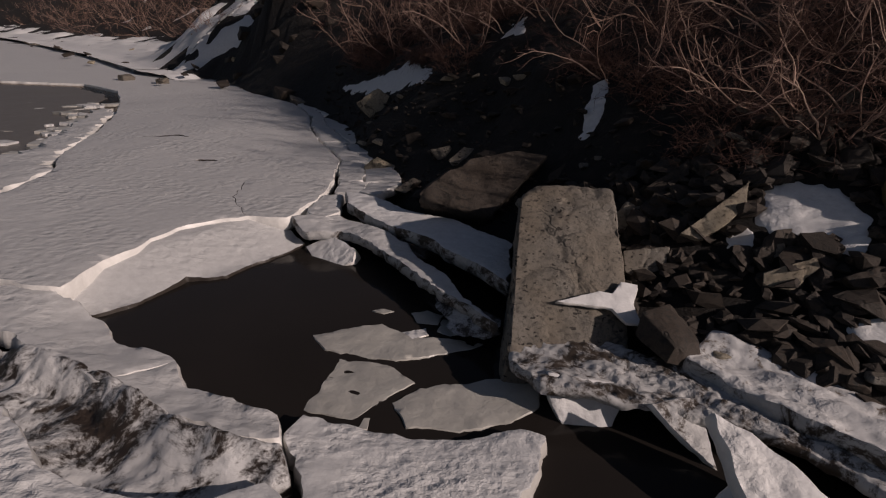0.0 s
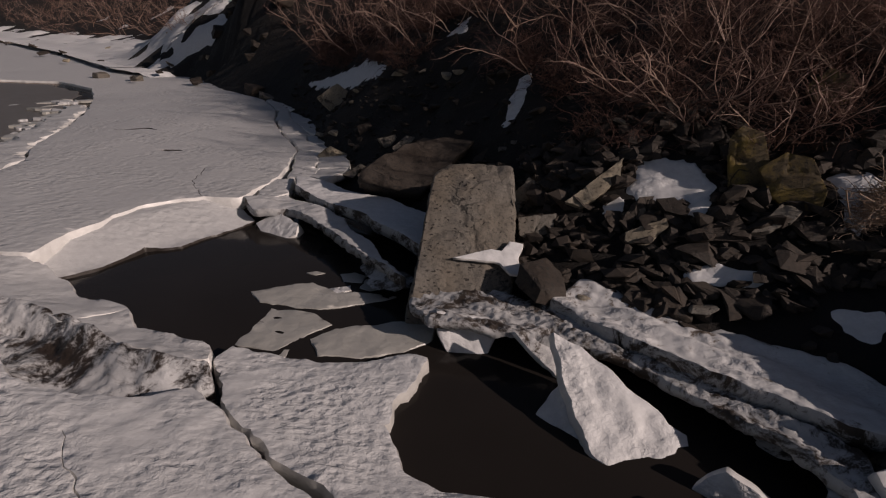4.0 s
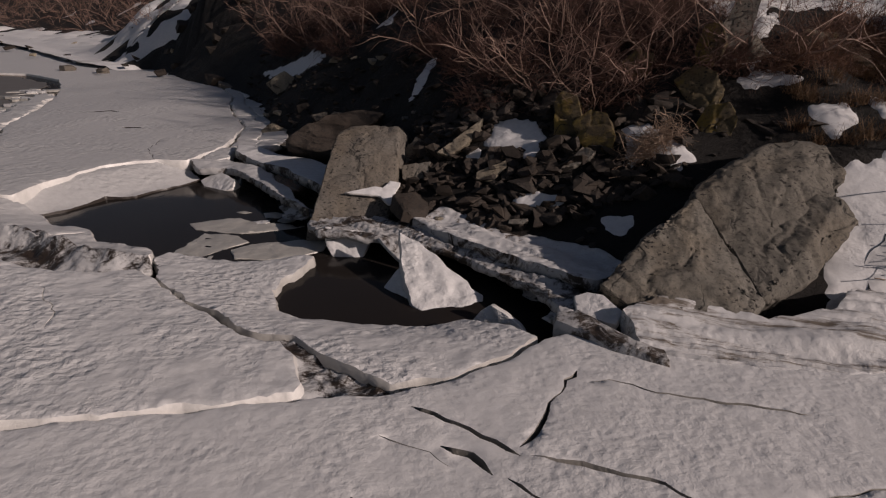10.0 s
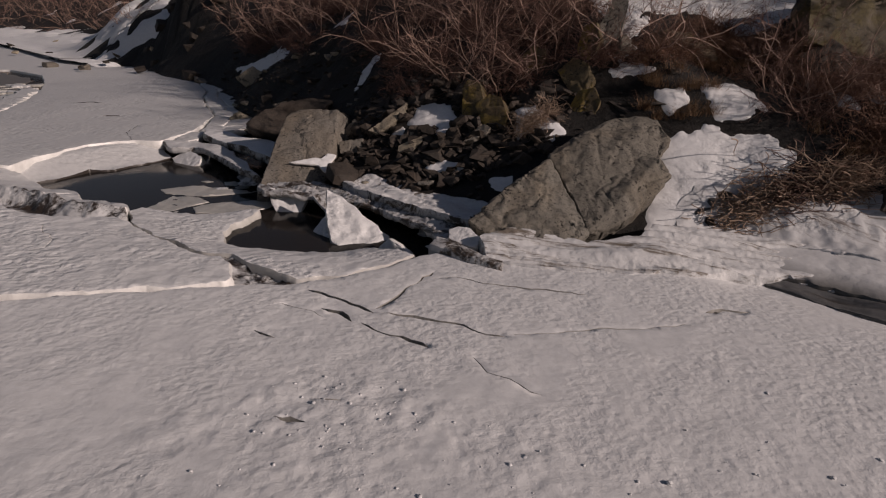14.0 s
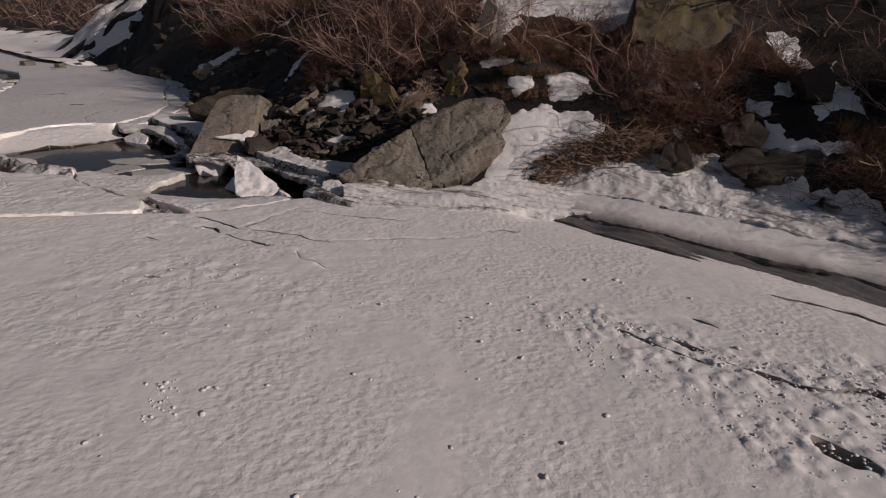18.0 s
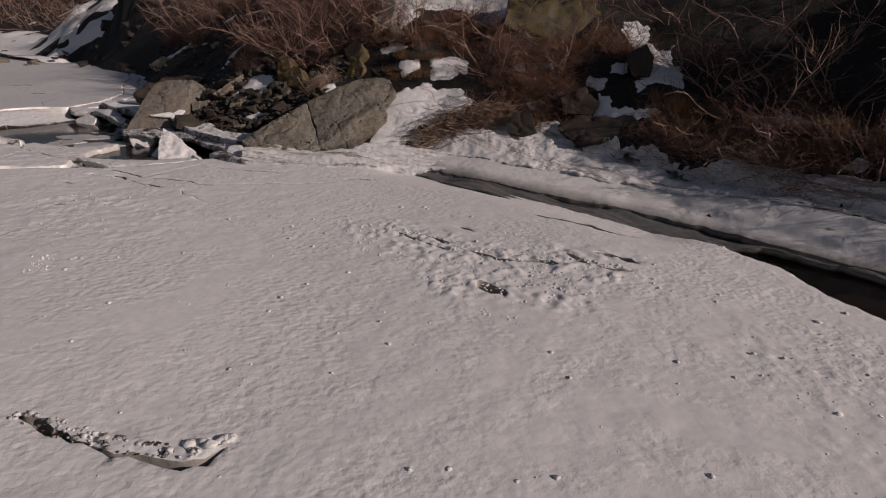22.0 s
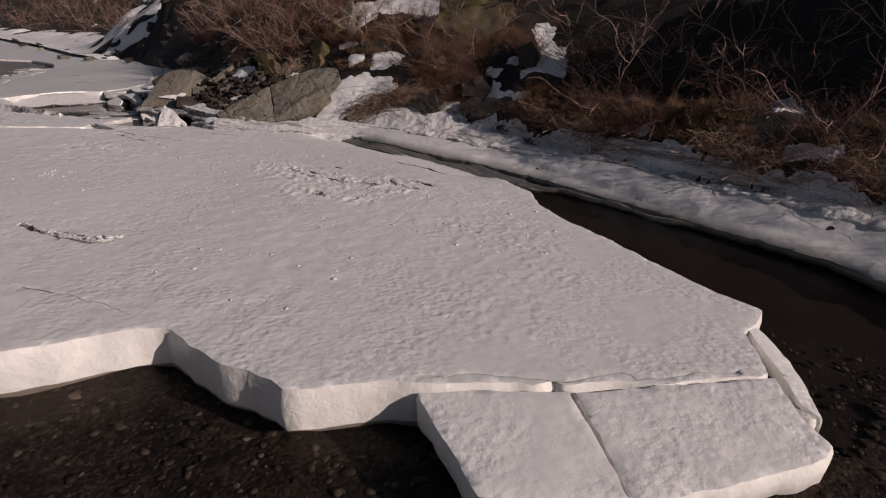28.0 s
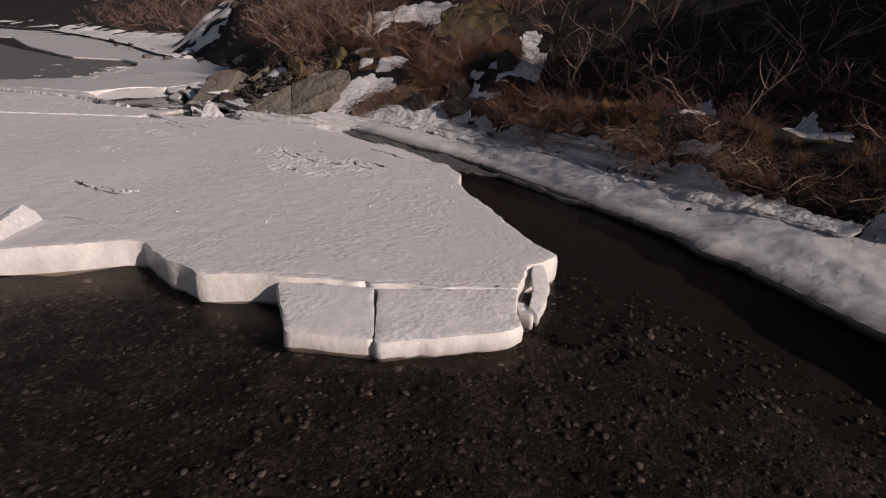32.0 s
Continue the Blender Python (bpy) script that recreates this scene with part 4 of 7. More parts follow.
# broken plates between the far sheet and the rocks
SEAM = [(-3.1, 10.0), (-3.25, 10.9), (-3.66, 12.6), (-4.3, 13.8), (-4.92, 14.95), (-5.93, 17.05), (-6.78, 19.35), (-8.3, 22.05)]
FOOT = [(-2.2, 9.9), (-1.85, 10.9), (-2.35, 12.3), (-2.95, 13.5), (-3.5, 14.8), (-4.5, 16.9), (-5.9, 19.4), (-8.2, 22.7)]
for n in range(7):
    a_, b_, c_, d_ = (np.array(q) for q in (SEAM[n], SEAM[n + 1], FOOT[n + 1], FOOT[n]))
    half = [(a_ + d_) / 2 + np.array([0.12, 0.1]) * (-1) ** n, (b_ + c_) / 2]
    for k, quad in enumerate(([a_, b_, half[1], half[0]], [half[0], half[1], c_, d_])):
        centre = np.mean(quad, axis=0)
        ring = [tuple(centre + (q - centre) * 0.95) for q in quad]
        floe("ice_floe", ring, "broken ice plate wedged against the shore rocks", lift=0.02 * ((n + k) % 3) - 0.02, tilt=(0.05 * (n % 2) + 0.05 * k, 0.02), seed=14 + 2 * n + k, spacing=0.12, step=0.1, jag=0.07, top=SHEET, thick=0.25)
floe("ice_floe", [(-3.16, 8.67), (-3.19, 9.74), (-2.83, 9.82), (-2.62, 8.78), (-2.82, 8.42)], "broken ice plate wedged against the shore rocks", lift=-0.02, seed=34, spacing=0.12, step=0.1, jag=0.06, top=SHEET, thick=0.25)

# pieces afloat in the upper pool
FLOAT = "thin grey half-sunken ice pane floating in the pool"
for n, (pts, lab) in enumerate([([(-1.94, 5.29), (-1.43, 5.54), (-1.16, 5.69), (-0.73, 5.43), (-0.22, 5.44), (0.14, 5.41), (0.01, 5.29), (-0.39, 5.12), (-0.83, 4.9), (-1.69, 5.0)], FLOAT),
                                ([(-1.48, 4.87), (-0.87, 4.78), (-0.56, 4.54), (-0.76, 4.31), (-1.07, 3.87), (-1.57, 3.95)], FLOAT),
                                ([(-0.73, 4.18), (-0.48, 4.45), (0.45, 4.79), (0.77, 4.68), (0.74, 4.32), (0.47, 4.05), (-0.02, 3.84), (-0.53, 3.83)], FLOAT),
                                ([(-0.43, 5.62), (-0.4, 5.93), (-0.16, 5.92), (-0.11, 5.62), (-0.27, 5.54)], FLOAT), ([(-1.36, 6.0), (-1.22, 6.08), (-1.05, 6.05), (-1.19, 5.95)], FLOAT),
                                ([(-0.88, 5.53), (-0.59, 5.68), (-0.54, 5.51), (-0.72, 5.37)], "small white ice plate lying on a floating pane"),
                                ([(-0.85, 6.04), (-0.63, 6.14), (-0.41, 6.02), (-0.45, 5.78), (-0.72, 5.79)], FLOAT), ([(-0.96, 3.92), (-0.9, 3.93), (-0.89, 3.76), (-0.98, 3.77)], FLOAT)]):
    floe("floating_ice", pts, lab, level=lambda x, y: POOL_Z + 0.014 + 0.014 * vnoise(x, y, 0.45, 77) + 0.01 * vnoise(x, y, 0.16, 78), thick=0.09, seed=60 + n, spacing=0.07, step=0.05, jag=0.05, relief=0.012,
         top=WET_ICE if n != 5 else SNOW, side=WET_ICE, edge_round=0.015, under=0.03)

# dirty ice ledges along the foot of the bank
LEDGE = "dirty layered ice ledge frozen to the bank"
def along(x, y, size, seed, long=0.12):
    """Layers drawn out along the foot of the bank."""
    return vnoise((x * 0.81 - y * 0.59) * long, x * 0.59 + y * 0.81, size, seed)


floe("ice_ledge", [(0.46, 4.67), (0.86, 5.39), (1.69, 4.99), (2.66, 4.54), (3.5, 3.81), (4.01, 3.16), (4.54, 2.47), (4.51, 2.07), (4.2, 1.76), (4.21, 2.14), (4.03, 2.47), (3.67, 2.86), (3.09, 3.52), (2.51, 3.9), (1.91, 4.07), (1.33, 4.12), (0.74, 4.17)], LEDGE, thick=0.16, seed=80,
     level=lambda x, y: -0.03 + 0.035 * vnoise(x, y, 0.6, 3) + 0.045 * along(x, y, 0.1, 5) + 0.018 * vnoise(x, y, 0.05, 6), spacing=0.03, step=0.05, top=DIRTY_ICE, side=DIRTY_ICE, relief=0.02, category="ice ledge", under=0.3, jag=0.035)
floe("ice_ledge", [(2.2, 4.7), (2.66, 5.26), (3.43, 5.23), (3.96, 4.79), (4.43, 4.3), (4.85, 3.87), (5.25, 3.21), (5.17, 2.68), (4.76, 2.48), (4.48, 2.58), (4.11, 2.91), (3.69, 3.21), (3.22, 3.61), (2.71, 4.05)], "lumpy snow-covered ice ledge below the rocks",
     thick=0.25, seed=81, level=lambda x, y: 0.1 + 0.06 * vnoise(x, y, 0.8, 3) + 0.06 * along(x, y, 0.16, 5, 0.25) + 0.012 * vnoise(x, y, 0.08, 6), spacing=0.035, step=0.06, top=SHORE_SNOW, side=DIRTY_ICE, relief=0.02, category="ice ledge", jag=0.05)
floe("ice_ledge", [(-2.75, 9.72), (-2.14, 9.45), (-1.38, 8.79), (-0.53, 8.43), (0.46, 7.47), (0.41, 6.04), (0.03, 6.51), (-0.59, 7.19), (-1.64, 8.12), (-2.49, 8.91)], "snow-covered ice ledge shaded by the rock slab", thick=0.25, seed=82,
     level=lambda x, y: 0.13 + 0.03 * vnoise(x, y, 0.9, 3), spacing=0.08, step=0.08, top=BANK_SNOW, side=DIRTY_ICE, relief=0.02, category="ice ledge")
floe("ice_ledge", [(-3.36, 8.38), (-2.59, 8.68), (-2.08, 8.32), (-1.17, 7.61), (-0.8, 6.91), (0.08, 5.62), (0.3, 5.25), (0.01, 5.57), (-0.82, 6.51), (-1.68, 7.42), (-2.33, 7.96), (-2.92, 7.85)], "broken white ice ledge with a dirty underside over the pool", thick=0.22, seed=83,
     level=lambda x, y: -0.02 + 0.05 * vnoise(x, y, 0.6, 3), spacing=0.07, step=0.07, top=SHEET, side=DIRTY_ICE, relief=0.04, category="ice ledge", under=0.2)
floe("ice_ledge", [(4.16, 1.82), (4.41, 1.86), (4.67, 1.51), (4.88, 1.24), (5.18, 1.17), (5.14, 0.92), (4.88, 1.08), (4.55, 1.25), (4.11, 1.61)], LEDGE, thick=0.3, seed=84, level=lambda x, y: 0.03 + 0.04 * vnoise(x, y, 0.4, 3),
     spacing=0.06, step=0.07, top=DIRTY_ICE, side=DIRTY_ICE, relief=0.04, category="ice ledge")
floe("ice_ledge", [(4.86, 1.72), (5.48, 2.07), (5.94, 2.0), (6.54, 1.74), (7.38, 1.96)] + [(8.0, 2.5), (9.4, 2.5), (10.6, 1.6), (10.3, 0.7), (9.4, 1.2)] + [(6.94, 0.95), (6.33, 0.98), (5.7, 1.05), (4.95, 1.2)], "ridged grey ice pushed up along the boulder", thick=0.35, seed=85,
     level=lambda x, y: 0.2 * np.clip((y - 1.05) / 0.9, -0.1, 1) - 0.12 * np.clip((x - 7.8) / 2, 0, 1) + 0.05 * vnoise(x * 0.13, y + x * 0.12, 0.09, 3) + 0.06 * vnoise(x * 0.2, y + x * 0.1, 0.3, 5) + 0.008 * vnoise(x, y, 0.06, 5), spacing=0.035, step=0.08, top=STREAKED, side=STREAKED, relief=0.015, category="ice ledge", edge_round=0.01)


# ---- loose blocks of ice ----
def plate(name, origin, u, v, outline, thick, label, mat, seed, relief=0.02, side=None):
    """A broken plate of ice, set up in the plane through origin along u and v."""
    ob = floe(name, outline, label, level=lambda x, y: np.zeros(np.shape(x)), thick=thick, seed=seed, spacing=0.05, step=0.05, jag=0.045, relief=relief, top=mat, side=side or ICE, category="ice block",
              edge_round=0.015, under=0.02)
    u, v = Vector(u), Vector(v)
    m = Matrix((u, v, u.cross(v))).transposed().to_4x4()
    m.translation = origin
    ob.matrix_basis = m
    return ob


plate("leaning_ice_block", (2.102, 3.648, 0.24), (0.459, -0.76, -0.46), (0.869, 0.491, 0.056), [(0.45, -0.16), (0.83, -0.25), (1.24, -0.31), (1.44, -0.2), (1.61, -0.0), (1.69, 0.33), (1.66, 0.63), (1.54, 0.61), (1.41, 0.68), (1.25, 0.57), (1.1, 0.59), (0.79, 0.4), (0.53, 0.34), (0.24, 0.21), (0.0, 0.0)], 0.2,
      "tall tilted white ice block leaning out of the pool", SNOW, 90, 0.06)
plate("leaning_ice_block", (1.914, 3.085, -0.42), (0.595, 0.359, 0.719), (-0.654, 0.737, 0.173), [(-0.02, -0.17), (0.04, -0.48), (0.25, -0.52), (0.34, -0.28), (0.45, -0.0), (0.25, 0.02), (0.0, -0.0)], 0.15, "small tilted white ice block in the pool", SNOW, 91, 0.02)
plate("leaning_ice_block", (1.727, 4.027, -0.02), (0.943, 0.333, 0.0), (-0.264, 0.746, 0.611), [(0.09, -0.16), (0.2, -0.34), (0.34, -0.55), (0.41, -0.63), (0.46, -0.29), (0.41, 0.0), (0.16, 0.02), (0.0, -0.0)], 0.1, "thin grey dirty ice plate behind the tilted block", DIRTY_ICE, 99, 0.02)
plate("leaning_ice_block", (0.996, 4.073, -0.46), (0.997, 0.072, 0.0), (-0.037, 0.511, 0.859), [(-0.13, 0.25), (-0.0, 0.03), (0.23, -0.03), (0.43, 0.0), (0.52, 0.22), (0.6, 0.44), (0.34, 0.49), (0.11, 0.51), (-0.17, 0.55)], 0.2, "upright dimpled white ice block at the rock slab", SNOW, 92, 0.035)
plate("ice_block", (-2.341, 7.416, -0.44), (-0.846, 0.529, 0.061), (-0.455, -0.66, -0.598), [(0.39, 0.04), (-0.05, 0.03), (-0.29, -0.2), (-0.18, -0.39), (0.36, -0.47), (0.58, -0.31), (0.75, -0.09)], 0.25, "white ice block grounded in the pool", SNOW, 93)
plate("ice_block", (4.461, 1.85, 0.0), (0.932, -0.362, 0.0), (0.311, 0.801, 0.511), [(-0.08, 0.04), (0.15, -0.02), (0.38, -0.03), (0.43, 0.15), (0.17, 0.33), (-0.02, 0.32), (-0.15, 0.23)], 0.2, "clear white ice block on the shore ledge", SNOW, 94, 0.03)
plate("ice_block", (3.185, 2.279, -0.46), (0.861, -0.482, 0.162), (0.03, 0.366, 0.93), [(0.25, -0.02), (0.61, -0.11), (0.76, -0.11), (0.68, 0.04), (0.47, 0.19), (0.25, 0.28), (0.11, 0.18), (-0.01, 0.03)], 0.15, "broken white ice block at the pool rim", SNOW, 95, 0.03)
floe("ice_shard", [(16.32, -9.42), (16.45, -9.45), (16.57, -10.0), (16.5, -10.47), (16.42, -10.85), (16.31, -10.71), (16.33, -10.2), (16.29, -9.72)], "slanted broken white ice shard at the sheet's corner", level=lambda x, y: -0.03 + 0.12 * (y + 9.4) - 0.25 * (x - 16.4),
     thick=0.2, seed=96, spacing=0.05, step=0.05, jag=0.03, relief=0.015, top=SHEET_SNOW, category="ice block", edge_round=0.012, under=0.03)
floe("ice_shard", [(16.12, -10.5), (16.3, -10.62), (16.36, -10.86), (16.2, -10.8), (16.1, -10.66)], "small broken ice lump wedged between slab and shard", level=lambda x, y: -0.2 + 0.0 * x, thick=0.3, seed=97, spacing=0.05, step=0.05, jag=0.03, relief=0.02, top=SNOW, category="ice block", edge_round=0.012)
plate("raised_ice_plate", (7.872, -10.956, -0.02), (-0.367, 0.859, 0.356), (-0.254, -0.461, 0.85), [(-0.01, -0.0), (0.51, -0.2), (1.01, -0.4), (1.05, -0.23), (0.98, -0.0), (0.26, 0.22), (-0.29, 0.17)], 0.35, "raised snow-covered ice plate with a bright broken edge", SNOW, 98, 0.015)

# ---- boulders and rocks ----
def boulder_face(x, y):
    """The boulder's flat upper side leans back from the ice."""
    return 0.1 + 0.71 * (y - 2.0)


BLOCKS = [  # outline of each split block on that side, how proud it stands, depth
    ([(4.66, 2.16), (5.39, 2.83), (5.99, 3.23), (6.1, 3.29), (6.65, 2.16), (6.61, 2.06), (6.39, 1.87), (6.04, 1.88), (5.33, 1.88), (4.96, 1.96)], 0.08, 0.9),
    ([(6.1, 3.35), (6.28, 3.58), (6.74, 3.89), (7.05, 3.93), (7.41, 4.23), (7.96, 4.31), (8.22, 4.19), (8.41, 3.83), (8.07, 3.4), (6.68, 2.1), (6.6, 2.2)], 0.0, 1.2),
    ([(8.04, 3.36), (8.25, 3.11), (7.91, 2.86), (7.49, 2.58), (7.37, 2.38), (6.89, 2.12), (6.6, 2.08), (6.4, 2.79), (7.45, 3.51)], 0.03, 0.9)]
boulder = tagged(new("boulder"), "huge weathered grey-brown split boulder at the ice edge", "boulder")
lean_out = Vector((0, -0.579, 0.815))
for n, (outline, proud, deep) in enumerate(BLOCKS):
    cx_, cy_ = np.mean(outline, axis=0)
    pts = [Vector((x, y, boulder_face(x, y))) + lean_out * (proud - 0.05 * (k % 3)) for k, (x, y) in enumerate(outline)]
    pts += [Vector((cx_ + (x - cx_) * 0.96, cy_ + (y - cy_) * 0.96, 0)) + Vector((0, 0, boulder_face(x, y))) - lean_out * deep for x, y in outline]
    pts.append(Vector((cx_, cy_, boulder_face(cx_, cy_))) + lean_out * (proud + 0.1))
    part("split_block", hull_mesh("split_block", pts, BOULDER, 1 + n, 0.045, 4, 0.025, 0.055, 0.03, 0.9), boulder)
tagged(new("rock_slab", hull_mesh("rock_slab", [(0.3, 4.6, -0.7), (0.42, 4.75, -0.1), (0.46, 6.0, 0.65), (0.52, 6.85, 1.05), (0.72, 7.1, 1.14), (1.3, 7.05, 1.2), (1.72, 6.95, 1.2), (1.78, 6.0, 0.55), (1.75, 4.9, -0.15), (1.65, 4.6, -0.7),
                                                (0.6, 8.5, 0.5), (1.9, 8.5, 0.6)], SLATE, 2, 0.022, 4, 0.03, 0.06, 0.014, 0.8)), "tall flat-faced grey rock slab leaning on the bank", "rock")
plate("snow_drift", (0.955, 5.314, 0.31), (0.939, 0.321, 0.122), (-0.337, 0.789, 0.514), [(0.31, -0.12), (0.57, -0.23), (0.65, -0.43), (0.81, -0.5), (0.83, -0.23), (0.98, 0.0), (0.82, 0.08), (0.66, -0.04), (0.52, 0.02), (0.3, 0.02), (-0.02, 0.0)], 0.06, "thin pointed snow drift lying on the rock slab", BANK_SNOW, 101, 0.01)

ROCK_MATS = dict(slate=SLATE, pale=PALE, moss=MOSSY, dark=DARK_ROCK, lichen=LICHENED, outcrop=OUTCROP)


def face_rock(base, facing, lean, outline, deep, mat, label, seed):
    """A broken rock with one large flat face, turned to that heading and leaning back."""
    a, b = radians(facing), radians(lean)
    u = Vector((-math.sin(a), math.cos(a), 0))
    v = Vector((-math.cos(a) * math.sin(b), -math.sin(a) * math.sin(b), math.cos(b)))
    n = u.cross(v)
    r = np.random.default_rng(seed)
    cx_, cy_ = np.mean(outline, axis=0)
    pts = [u * (p - cx_) + v * (q - cy_) - n * r.uniform(0, 0.12) * deep for p, q in outline]
    pts += [(u * (p - cx_) + v * (q - cy_)) * r.uniform(0.7, 1.0) - n * deep * r.uniform(0.7, 1.1) for p, q in outline]
    wide = max(np.ptp([p for p, q in outline]), np.ptp([q for p, q in outline]))
    me = hull_mesh("rock", pts, ROCK_MATS[mat], seed, 0.02 * wide, 3, 0.012 * wide, 0.07 * wide + 0.012, groove=0.03 * wide)
    ob = tagged(new("rock", me), label, "rock")
    ob.matrix_basis = Matrix.Translation(Vector(base) + u * cx_ + v * cy_ + n * 0.3 * deep)
    return ob


